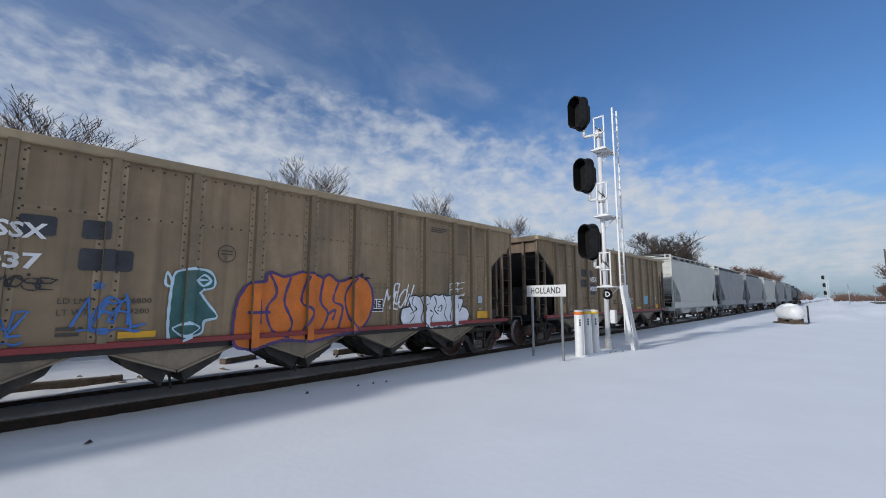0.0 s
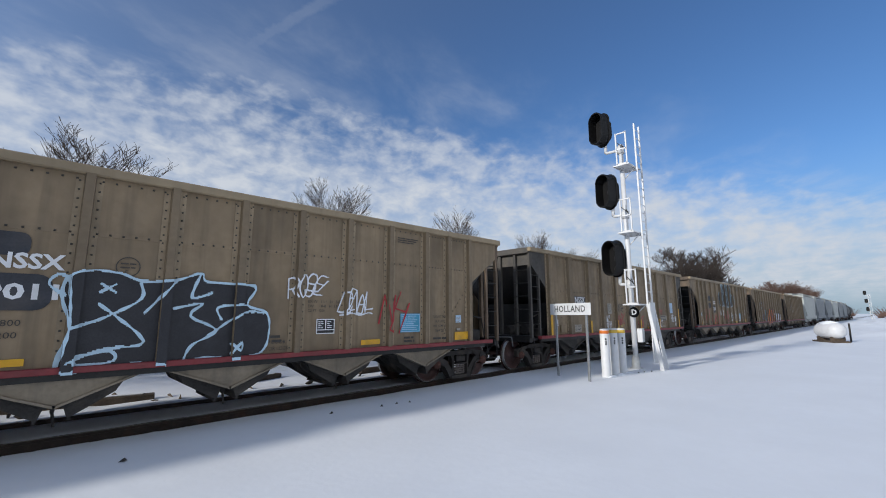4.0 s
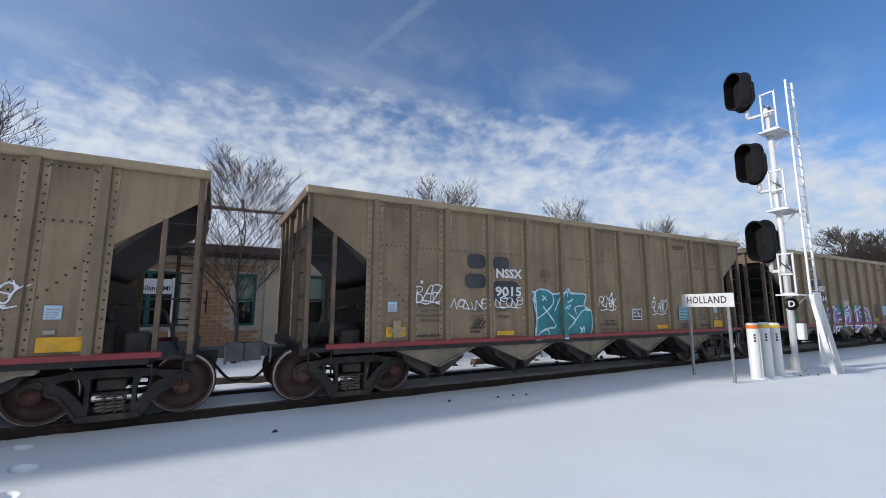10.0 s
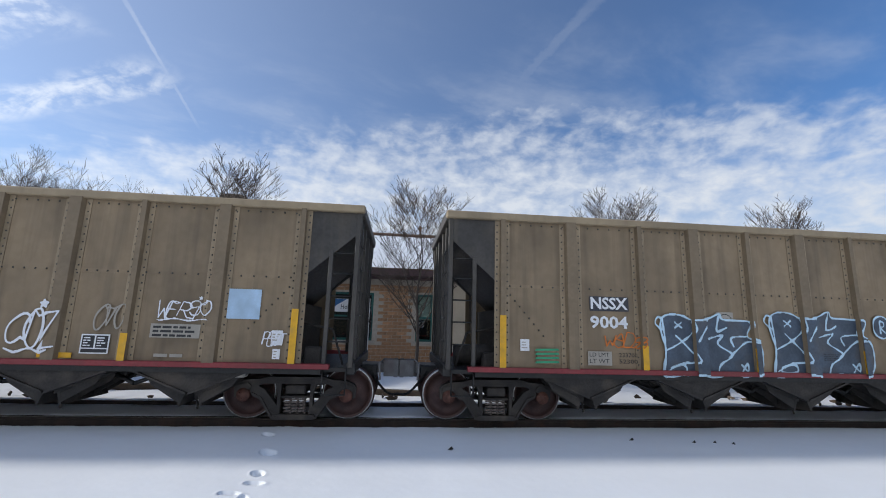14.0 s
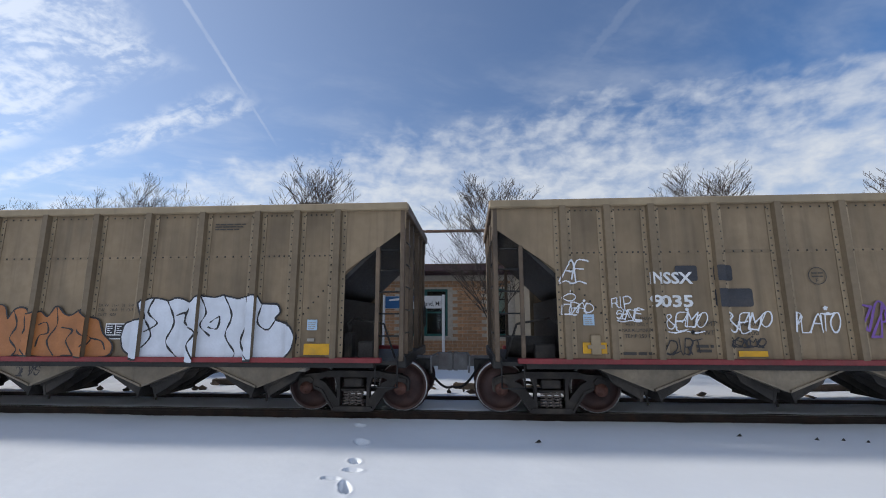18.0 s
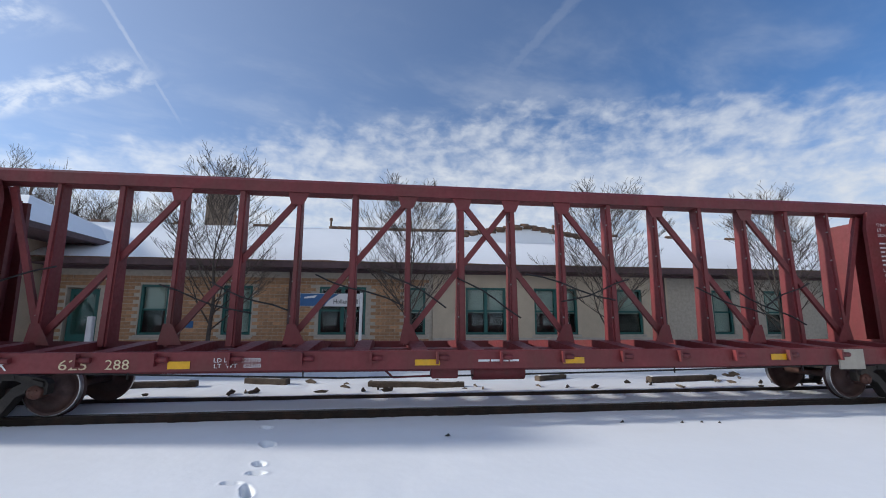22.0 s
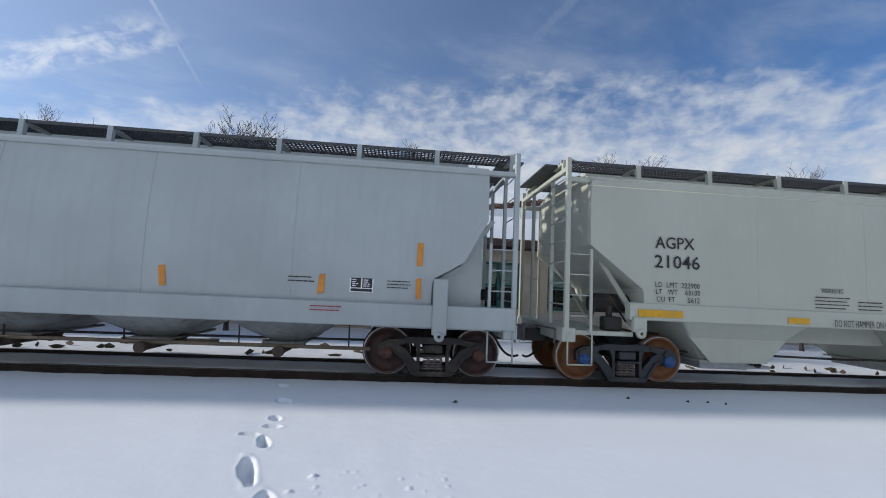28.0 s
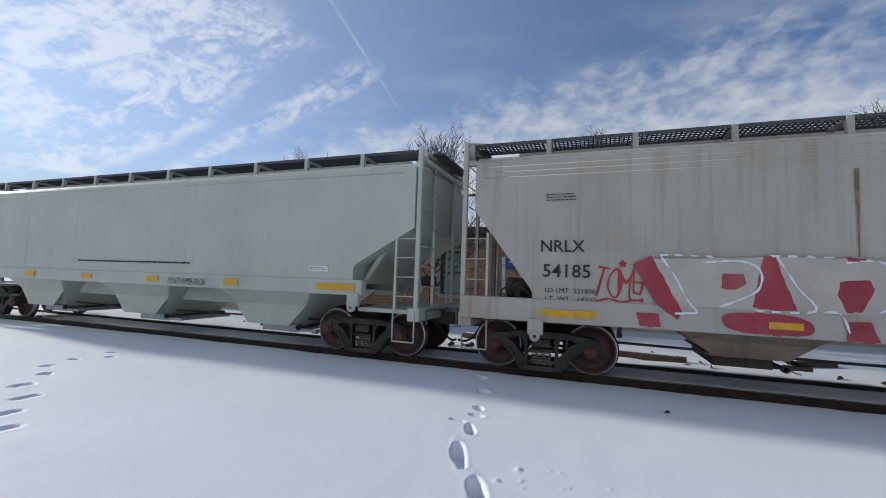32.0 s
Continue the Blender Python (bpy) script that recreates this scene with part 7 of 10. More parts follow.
def common_marks(make, car):
    """What every car of a make carries."""
    y = -HALF - 0.019
    if make == "B":
        for i, t in enumerate(("RADIANT THAW", "HEAT ONLY", "MAX ALUMINUM", "TEMP 250 F")):
            w = (0.50, 0.36, 0.50, 0.42)[i]
            side_text(car, t, -4.47 - w / 2, 1.66 - i * 0.095, 0.085, M_DARKPANEL, y, w, "stencil")
            side_text(car, t, 4.60 - w * 0.44, 1.62 - i * 0.11, 0.085, M_DARKPANEL, y, w * 0.88, "stencil")
        side_text(car, "LD LMT", -3.56, 1.57, 0.11, M_DARKPANEL, y, 0.36, "stencil")
        side_text(car, "LT WT", -3.56, 1.42, 0.11, M_DARKPANEL, y, 0.32, "stencil")
        side_text(car, "236800", -2.90, 1.57, 0.11, M_DARKPANEL, y, 0.37, "stencil")
        side_text(car, "49200", -2.86, 1.42, 0.11, M_DARKPANEL, y, 0.31, "stencil")
        round_mark(car, -1.52, 2.38, 0.145, y, M_DARKPANEL)
        data_box(car, 1.41, 1.34, 0.38, 0.28, y)
        for x in (-5.34, 5.12):
            b = plate(car, x, x + 0.18, 1.50 if x > 0 else 1.58, 1.68 if x > 0 else 1.76, M_PALELABEL, y, "label_plate", "small pale label")
            side_bars(b, x + 0.02, 1.62 if x > 0 else 1.70, 0.14, 4, 0.014, 0.02, M_LABELGREY, y - 0.006, "small_print")
        plate(car, 5.08, 5.58, 1.08, 1.27, M_YELLOW, y, "reflector", "yellow painted patch")
        plate(car, -5.37, -5.23, 1.12, 1.30, M_YELLOW, y, "reflector", "worn yellow patch")
        plate(car, -5.08, -4.98, 1.12, 1.30, M_YELLOW, y, "reflector", "worn yellow patch")
        part("tool_bracket", Shape().box(-5.24, -5.08, y - 0.04, y, 1.10, 1.42, 0.01).box(-5.3, -5.02, y - 0.05, y - 0.03, 1.20, 1.26), M_TANLIGHT, car)
        part("routing_board", Shape().box(5.14, 5.26, y - 0.02, y, 1.31, 1.36), M_LABELGREY, car)
        plate(car, 2.40, 2.86, 1.09, 1.19, M_YELLOW, y, "reflector", "worn yellow patch")
        plate(car, -2.9, -2.45, 1.08, 1.17, M_YELLOW, y, "reflector", "worn yellow patch")
        for i, t in enumerate(("EX W   11-1   H   2-8", "EW     10-8   H  13-3", "CU FT   4200")):
            side_text(car, t, 1.23, 1.92 - i * 0.085, 0.075, M_DARKPANEL, y, (0.66, 0.66, 0.34)[i], "stencil")
        for x, z, w, n in ((3.50, 1.17, 0.30, 2), (-4.72, 1.10, 0.5, 1), (4.36, 1.12, 0.46, 1), (-3.55, 1.22, 0.3, 2), (0.4, 1.3, 0.4, 2), (-0.55, 1.5, 0.36, 3)):
            side_bars(car, x, z, w, n, 0.045, 0.03, M_DARKPANEL, y, "small_print", "", 0.2)
        side_text(car, "PRIMARY DOOR", 0.22, 1.20, 0.09, M_DARKPANEL, y, 0.62, "stencil")
        side_text(car, "INDICATOR LOCK", 0.22, 1.09, 0.09, M_DARKPANEL, y, 0.68, "stencil")
        side_bars(car, 3.30, 3.40, 0.62, 3, 0.022, 0.025, M_DARKPANEL, y, "small_print", "", 0.3)
    else:
        b = plate(car, 4.74, 5.26, 1.73, 2.22, M_PALELABEL, y, "label_plate", "faded square blue label")
        for x, z, w, h in ((5.48, 1.32, 0.18, 0.24), (5.52, 1.10, 0.12, 0.16), (-5.52, 1.32, 0.16, 0.2)):
            b = plate(car, x, x + w, z, z + h, M_WHITEPAINT, y, "label_plate", "small white label")
            side_bars(b, x + 0.02, z + h * 0.7, w - 0.04, 3, 0.016, 0.03, M_LABELGREY, y - 0.006, "small_print")
        b = plate(car, -4.30, -3.86, 1.10, 1.34, M_LABELGREY, y, "label_plate", "grey weight panel")
        for i, (t, u) in enumerate((("LD LMT", "233700"), ("LT WT", "52300"))):
            side_text(car, t, -4.27, 1.25 - i * 0.11, 0.10, M_BLACKPAINT, y - 0.006, 0.36, "stencil")
            side_text(car, u, -3.72, 1.25 - i * 0.11, 0.10, M_BLACKPAINT, y, 0.34, "stencil")
        b = plate(car, -1.8, -1.47, 1.70, 2.10, M_LABELGREY, y, "label_plate", "grey plate panel")
        round_mark(car, -1.635, 1.93, 0.14, y - 0.006, M_BLACKPAINT)
        b = plate(car, 0.24, 0.69, 1.23, 1.52, M_WHITEPAINT, y, "warning_label", "white warning label")
        plate(b, 0.26, 0.67, 1.25, 1.50, M_LABELGREY, y - 0.005, "label_face")
        side_text(b, "WARNING", 0.30, 1.43, 0.075, M_BLACKPAINT, y - 0.011, 0.33, "stencil")
        side_bars(b, 0.29, 1.37, 0.36, 4, 0.016, 0.018, M_BLACKPAINT, y - 0.011, "small_print")
        side_text(car, "RADIANT HEAT ONLY", 0.14, 1.11, 0.09, M_BLACKPAINT, y, 0.66, "stencil")
        data_box(car, 2.6, 1.13, 0.42, 0.30, y)
        b = plate(car, 3.6, 4.36, 1.40, 1.62, M_LABELGREY, y, "label_plate", "grey dimension panel")
        side_bars(b, 3.64, 1.55, 0.66, 3, 0.035, 0.03, M_BLACKPAINT, y - 0.006, "small_print")
        side_bars(car, 3.7, 1.10, 0.5, 1, 0.05, 0.03, M_LABELGREY, y, "small_print")
        part("tool_bracket", Shape().box(-5.24, -4.9, y - 0.04, y, 1.10, 1.36, 0.01), M_TAN, car)
        plate(car, 2.0, 2.5, 1.06, 1.14, M_YELLOW, y, "reflector", "worn yellow patch")




# ---- the train, from its head (far right) to its tail ----
TRAIN = []          # (thing, place of its middle at the start)


def run(t):
    """How far the train has gone after t seconds: about 11 m/s, gaining a little."""
    lead = 0.24 * smooth(11.5, 13.2, t) * (1 - smooth(15.5, 18.6, t)) - 0.12 * (1 - smooth(4.5, 6.0, t))
    return 10.90 * t + 0.013 * t * t + lead


def place(car, x):
    car.matrix_basis = pose(x, TRACK_Y, CAR_Z)
    TRAIN.append((car, x))
    return car


HOPPER_B, HOPPER_A = make_open_hopper("B"), make_open_hopper("A")
common_marks("B", HOPPER_B)
common_marks("A", HOPPER_A)
FIRST = -64.14 + 15.192 * 6          # the coupling ahead of the first tan hopper
ORDER = [("B", "9000"), ("B", "9037"), ("B", "9034"), ("A", "9002"), ("B", "9011"), ("B", "9025"), ("A", "9006"), ("B", "9014"), ("B", "9015"), ("B", "9036"), ("B", "9028"),
         ("A", "9004"), ("A", "9003"), ("A", "9001"), ("B", "9035"), ("B", "9016")]
used = {"A": HOPPER_A, "B": HOPPER_B}
for i, (make, number) in enumerate(ORDER):
    x = FIRST - PITCH * (i + 0.5)
    if used[make]:
        car = used[make]
        used[make] = None
    else:
        car = copy_thing(HOPPER_A if make == "A" else HOPPER_B, pose(0, 0, 0))
    CARS[number] = (make, place(car, x))


def cart(name, label, left_axle, right_axle, **kw):
    car, E = make_covered_hopper(round(right_axle - left_axle, 2), label=label, **kw)
    CARS[name] = (E, place(car, (left_axle + right_axle) / 2 + AXLE))


cart("occ", "clean grey-white covered hopper with a side sill", -231.75, -218.86, mat=M_GREYWHITE, bays=4, curved=False, walk="plain", ends=(0.38, 3.05, None, 1.47, 1.45), sill=(0.91, 1.39), pitch=2.85, half=0.70, chute=M_GRIMYSHADEBAY)
cart("til54", "streaked grey round-sided covered hopper", -294.04, -280.61, mat=M_SLATEGREY, bays=3, curved=True, ends=(0.45, 2.9, (0.9, 2.2), 1.45, 1.8), grime=True)
cart("agp", "clean pale stone covered hopper with orange wheels", -311.85, -297.87, mat=M_CREAM, bays=3, curved=False, style="new", ends=(0.45, 2.63, None, 1.46, 1.85), sill=(1.27, 1.59), pitch=4.73, half=1.36, beads=1)
cart("til56", "cool grey round-sided covered hopper", -330.62, -315.64, mat=M_COOLGREY, bays=5, curved=True, ends=(0.55, 2.95, (0.97, 2.17), 1.5, 1.85), pitch=2.35, half=1.06, chute=M_GRIMYSHADEGREY)
cart("iar", "streaky blue-grey covered hopper", -346.72, -334.45, mat=M_BLUEGREY, bays=3, curved=False, ends=(0.06, 2.68, (0.5, 2.56), 1.36, 1.9), sill=(1.28, 1.56), pitch=3.6, half=1.58, wz=4.15, brackets=False, grime=True, seam=M_SEAM)
cart("nrl", "stained white covered hopper under red graffiti", -363.95, -350.55, mat=M_OLDWHITE, bays=3, curved=False, ends=(0.24, 2.95, None, 1.28, 1.55), chute=M_BROWNBAY, pitch=3.5, half=1.1, beads=3, grime=True)
cart("last", "pale green-grey covered hopper", -381.2, -367.69, mat=M_GREENWHITE, bays=3, curved=False, ends=(0.1, 2.65, None, 1.4, 1.9), sill=(1.27, 1.59), pitch=4.3, half=1.36, beads=1)
BEAM, BEAM_E = make_center_beam()
CARS["klr288"] = (BEAM_E, place(BEAM, (-253.53 - 236.24) / 2 + AXLE))
CARS["klr410"] = (BEAM_E, place(copy_thing(BEAM, pose(0, 0, 0)), (-275.97 - 258.66) / 2 + AXLE))
# hoppers and tank cars already past, seen small up the line
gap = 13.6
short, E2 = make_covered_hopper(8.9, M_GREYWHITE, "white two-bay covered hopper up the line", bays=2, curved=False, walk="plain")
place(short, 27.4 + gap * 0.5)
dark, E2 = make_covered_hopper(8.9, M_DARKGREY, "dark grey two-bay covered hopper up the line", bays=2, curved=False, walk="plain")
place(dark, 27.4 + gap * 1.5)
for i in (2, 4, 5):
    place(copy_thing(dark, pose(0, 0, 0)), 27.4 + gap * (i + 0.5))
place(copy_thing(short, pose(0, 0, 0)), 27.4 + gap * 3.5)
tank = make_tank_car()
place(tank, 27.4 + gap * 6 + 7.5)
place(copy_thing(tank, pose(0, 0, 0)), 27.4 + gap * 6 + 22.5)
for name, (make, car) in CARS.items():
    if make in SPANS:
        open_hopper_marks(name, make, car)
for name in ("9036", "9014", "9004"):
    make, car = CARS[name]
    x = -5.32 if make == "B" else -5.2
    pts = []
    for k in range(4):
        part("graffiti_tag", Shape().add([(x - 0.08, -HALF - 0.075, 1.12 + k * 0.07), (x + 0.36, -HALF - 0.075, 1.13 + k * 0.07), (x + 0.34, -HALF - 0.075, 1.165 + k * 0.07), (x - 0.05, -HALF - 0.075, 1.155 + k * 0.07)], [(0, 1, 2, 3)]), M_GGREEN, car, "green spray strokes")
# white instructions on the flat cars' end plates
def plate_text(name, way, rows):
    E, car = CARS[name]
    x0 = way * (E - 0.57) - 0.33
    for i, (t, z, h, w) in enumerate(rows):
        if t:
            side_text(car, t, x0, z, h * 1.3, M_WHITEPAINT, -0.308, w, "lettering", "white painted instruction")
        else:
            side_bars(car, x0, z, 0.6, int(h), 0.035, 0.07, M_WHITEPAINT, -0.308, "small_print", "white painted instructions", 0.35)


FRENCH = (("CHARGEMENT", 3.95, 0.08, 0.6), ("ET", 3.82, 0.08, 0.12), ("DECHARGEMENT", 3.69, 0.08, 0.66), ("", 3.5, 6, 0), ("LA SECURITE", 2.82, 0.09, 0.66), ("AVANT TOUT", 2.69, 0.09, 0.6), ("", 2.57, 6, 0),
          ("ATTENTION", 1.93, 0.11, 0.66), ("AVANT DE", 1.80, 0.08, 0.46), ("DEPLACER LE", 1.67, 0.08, 0.6), ("WAGON,", 1.54, 0.08, 0.36), ("S'ASSURER QUE", 1.41, 0.08, 0.66), ("LES BOUTS DE", 1.28, 0.07, 0.62))
ENGLISH = (("LOADING AND", 3.95, 0.09, 0.62), ("UNLOADING", 3.82, 0.08, 0.54), ("INSTRUCTIONS", 3.69, 0.08, 0.62), ("", 3.55, 5, 0), ("SAFETY FIRST", 3.0, 0.09, 0.6), ("", 2.87, 6, 0),
           ("WARNING", 2.12, 0.12, 0.6), ("DO NOT MOVE", 1.97, 0.08, 0.6), ("CAR UNLESS", 1.85, 0.08, 0.54), ("TIEDOWNS ARE", 1.73, 0.08, 0.62), ("SECURED IN", 1.61, 0.08, 0.5), ("KEVELOTS", 1.49, 0.08, 0.46))
for name in ("klr288", "klr410"):
    plate_text(name, 1, FRENCH)
    plate_text(name, -1, ENGLISH)
drawn("9037", ORANGETHROW, -1.35, 0.80, 2.83, 1.31, 1)
drawn("9037", BIRDLINES, -2.39, 1.02, 0.77, 1.10, 2)
drawn("9037", WHITETHROW, 2.30, 0.90, 2.41, 0.82, 3)
scrawl("9037", "MEOW", M_GW, 1.81, 1.41, 0.81, 0.55, 4)
scrawl("9037", "RE", M_GW, 3.91, 1.72, 0.64, 0.33, 5)
scrawl("9037", "GIME", M_GK, 0.81, 1.61, 0.58, 0.46, 6)
scrawl("9037", "NEAL", M_GBLUE, -3.37, 1.23, 0.76, 0.52, 7)
scrawl("9037", "MOSE", M_GK, -4.19, 1.74, 0.59, 0.18, 8)
scrawl("9037", "AZ", M_GBLUE, -4.15, 1.11, 0.32, 0.38, 9)
drawn("9034", BLACKTHROW, -1.37, 2.10, 3.48, 1.55, 10)
scrawl("9034", "PRT", M_GRED, -4.47, 1.21, 0.73, 0.80, 11)
scrawl("9034", "RS", M_GRED, -3.24, 1.06, 0.70, 0.66, 12)
scrawl("9034", "BA", M_GRED, -2.31, 1.09, 0.71, 0.61, 13)
scrawl("9034", "WAR", M_GRED, -0.40, 1.15, 1.05, 0.77, 14)
scrawl("9034", "NEONS", M_GW, -1.35, 1.56, 0.86, 0.37, 15)
scrawl("9034", "OVAL", M_GW, 0.88, 1.27, 0.67, 0.52, 16)
scrawl("9034", "SER", M_GW, 1.94, 1.19, 0.74, 0.56, 17)
scrawl("9034", "EAST", M_GK, 2.99, 1.76, 0.83, 0.43, 18)
scrawl("9034", "ABBE", M_GW, 3.07, 1.23, 0.76, 0.43, 19)
scrawl("9034", "TAC", M_GW, 4.74, 1.65, 0.63, 0.29, 20)
scrawl("9034", "SBC", M_GK, 1.58, 0.64, 0.43, 0.20, 21)
scrawl("9002", "HSK", M_GW, 4.98, 1.48, 0.29, 0.20, 22)
scrawl("9002", "290", M_GW, 5.02, 1.32, 0.24, 0.16, 23)
scrawl("9002", "R.I.P", M_GW, -2.12, 1.43, 0.44, 0.22, 24)
scrawl("9002", "ROZIF", M_GW, -2.10, 1.16, 0.56, 0.24, 25)
scrawl("9002", "BURCE", M_GK, -1.08, 1.80, 0.65, 0.29, 26)
scrawl("9002", "BURCE", M_GK, 0.00, 1.85, 0.68, 0.24, 27)
scrawl("9002", "BURCE", M_GK, 1.00, 1.88, 0.69, 0.26, 28)
scrawl("9002", "BURCE", M_GK, 2.11, 1.87, 0.73, 0.28, 29)
scrawl("9002", "GARK", M_GRED, -1.15, 1.27, 0.78, 0.44, 30)
scrawl("9002", "TAPA", M_GRED, -0.03, 1.51, 0.67, 0.30, 31)
scrawl("9002", "OAT", M_GRED, 0.96, 1.12, 0.68, 0.50, 32)
scrawl("9002", "PEST", M_GRED, 2.13, 1.53, 0.65, 0.29, 33)
scrawl("9002", "RAST", M_GRED, 3.18, 1.66, 0.73, 0.29, 34)
scrawl("9002", "GOAT", M_GYELLOW, -1.15, 1.12, 0.76, 0.16, 35)
scrawl("9002", "KHAF", M_GW, 2.04, 1.06, 0.81, 0.36, 36)
scrawl("9002", "QUIZ", M_GW, 3.05, 1.09, 0.77, 0.32, 37)
scrawl("9011", "XEMO", M_GW, -5.92, 1.80, 0.61, 0.38, 38)
scrawl("9011", "DOUG", M_GW, -5.17, 1.86, 0.60, 0.30, 39)
drawn("9011", BLACKANGLES, -2.24, 0.97, 2.77, 1.38, 40)
scrawl("9011", "ROSE", M_GW, 0.79, 1.98, 0.76, 0.48, 41)
scrawl("9011", "DEAL", M_GW, 1.85, 1.74, 0.83, 0.46, 42)
scrawl("9011", "NH", M_GRED, 2.81, 1.27, 0.70, 0.95, 43)
scrawl("9025", "NOUNS", M_GW, -1.17, 1.57, 0.79, 0.34, 44)
scrawl("9025", "UGH!", M_GW, -0.14, 1.38, 0.86, 0.50, 45)
scrawl("9025", "KANTBOX", M_GW, 0.93, 1.07, 0.78, 0.25, 46)
scrawl("9025", "SER", M_GW, 2.00, 1.06, 0.74, 0.56, 47)
scrawl("9025", "PLAYER", M_GRED, 3.03, 1.76, 0.81, 0.29, 48)
smile("9025", M_GRED, 4.17, 1.79, 0.34, 0.26, 49)
scrawl("9025", "PLAYGET", M_GRED, -4.24, 1.64, 0.75, 0.33, 50)
scrawl("9025", "S", M_GRED, -4.11, 1.07, 0.33, 0.52, 51)
scrawl("9025", "8PE", M_GW, -2.83, 1.17, 0.42, 0.50, 52)
scrawl("9006", "TYLELY", M_GW, -5.69, 1.09, 0.98, 0.62, 53)
scrawl("9006", "SAVE", M_GW, -5.40, 1.80, 0.62, 0.34, 54)
scrawl("9006", "LIONETTO", M_GK, -4.35, 1.38, 0.78, 0.21, 55)
drawn("9006", SOFTTHROW, -3.12, 0.95, 1.47, 0.91, 56)
drawn("9006", REDTHROW, -1.11, 1.11, 1.37, 1.07, 57)
scrawl("9006", "&EMO", M_GDARK, 0.13, 1.64, 0.67, 0.45, 58)
scrawl("9006", "&EMO", M_GDARK, -1.75, 1.12, 0.48, 0.23, 59)
scrawl("9006", "&EMO", M_GW, 1.26, 1.45, 0.73, 0.69, 60)
scrawl("9006", "&EMO", M_GDARK, 2.35, 1.79, 0.73, 0.33, 61)
scrawl("9006", "&EMO", M_GW, 3.55, 1.72, 0.77, 0.40, 62)
drawn("9006", SOFTTHROW, 2.49, 0.97, 1.46, 0.87, 63)
drawn("9014", KOT, -2.80, 0.66, 4.76, 1.07, 64)
scrawl("9014", "sab", M_GW, -0.80, 1.71, 0.63, 0.24, 65)
scrawl("9014", "SHADY", M_GK, 2.26, 1.20, 0.71, 0.66, 66)
scrawl("9014", "MDR", M_GW, 2.05, 0.72, 0.39, 0.20, 67)
drawn("9015", TEALANGLES, -1.92, 0.95, 1.84, 1.15, 68)
scrawl("9015", "BAE", M_GW, -4.83, 1.76, 0.59, 0.34, 69)
scrawl("9015", "NOLINS", M_GW, -4.01, 1.63, 0.86, 0.21, 70)
scrawl("9015", "NEONS", M_GW, -2.95, 1.67, 0.74, 0.21, 71)
scrawl("9015", "ROASK", M_GW, 0.17, 1.62, 0.65, 0.34, 72)
scrawl("9015", "PLATO", M_GW, 2.18, 1.50, 0.66, 0.36, 73)
scrawl("9015", "GREY", M_GK, -3.48, 1.23, 0.28, 0.18, 74)
scrawl("9036", "MSERZ", M_GW, -6.59, 3.14, 0.67, 0.45, 75)
scrawl("9036", "STONES", M_GK, -4.07, 1.58, 0.84, 0.46, 76)
scrawl("9036", "WAGSEF", M_GRED, -4.04, 1.15, 0.77, 0.33, 77)
scrawl("9036", "SR", M_GRED, -2.60, 1.17, 0.47, 0.58, 78)
scrawl("9036", "SER", M_GRED, -1.98, 1.19, 0.78, 0.61, 79)
scrawl("9036", "ABER", M_GPURPLE, -0.90, 1.60, 0.82, 0.57, 80)
scrawl("9036", "PLAYGET", M_GRED, 0.14, 1.29, 0.81, 0.62, 81)
scrawl("9036", "SLEEP", M_GK, 2.20, 1.68, 0.82, 0.53, 82)
scrawl("9036", "SER", M_GRED, 2.23, 1.18, 0.60, 0.42, 83)
scrawl("9036", "WEREY", M_GW, 4.22, 1.68, 0.70, 0.31, 84)
scrawl("9036", "LOWDE", M_GK, 1.17, 1.08, 0.77, 0.23, 85)
drawn("9028", WHITETHROW, -4.89, 1.09, 1.17, 1.00, 86)
drawn("9028", BIRDLINES, -2.12, 1.04, 0.83, 0.99, 87)
scrawl("9028", "JEWELZ", M_GK, -3.87, 1.35, 0.53, 0.48, 88)
scrawl("9028", "NEKS", M_GYELLOW, -3.03, 1.11, 0.75, 0.49, 89)
scrawl("9028", "REST", M_GW, -0.70, 1.48, 0.68, 0.58, 90)
scrawl("9028", "MEAT", M_GYELLOW, 0.29, 1.45, 0.74, 0.50, 91)
scrawl("9028", "ECKS", M_GK, 3.40, 1.78, 0.60, 0.22, 92)
scrawl("9028", "NEMZ", M_GK, 4.45, 1.76, 0.70, 0.27, 93)
scrawl("9028", "RIG", M_GRED, 2.34, 1.14, 0.76, 0.56, 94)
scrawl("9028", "WARBET", M_GRED, 1.31, 1.02, 0.90, 0.32, 95)
scrawl("9028", "TAC", M_GW, 5.24, 1.56, 0.51, 0.28, 96)
drawn("9004", SLATEANGLES, -2.96, 0.93, 2.01, 1.14, 97)
drawn("9004", SLATEANGLES, -0.80, 0.96, 2.15, 1.21, 98)
for i in range(4):
    drawn("9004", DISCED, 1.40 + 0.53 * i, 1.70, 0.40, 0.42, 99)
scrawl("9004", "WADS", M_GORANGE, -4.02, 1.40, 0.79, 0.27, 100)
scrawl("9004", "LUSA", M_GYELLOW, 3.60, 1.56, 0.96, 0.43, 101)
scrawl("9004", "REDRS", M_GRED, 3.67, 1.09, 0.85, 0.37, 102)
scrawl("9004", "RUE", M_GRED, 4.93, 1.18, 0.58, 0.52, 103)
scrawl("9003", "WORTH", M_GW, -3.87, 1.52, 0.77, 0.26, 104)
scrawl("9003", "SER", M_GW, -2.73, 1.14, 0.71, 0.70, 105)
scrawl("9003", "WERP!", M_GW, -1.66, 1.23, 0.75, 0.33, 106)
scrawl("9003", "SER", M_GW, -0.62, 1.18, 0.78, 0.63, 107)
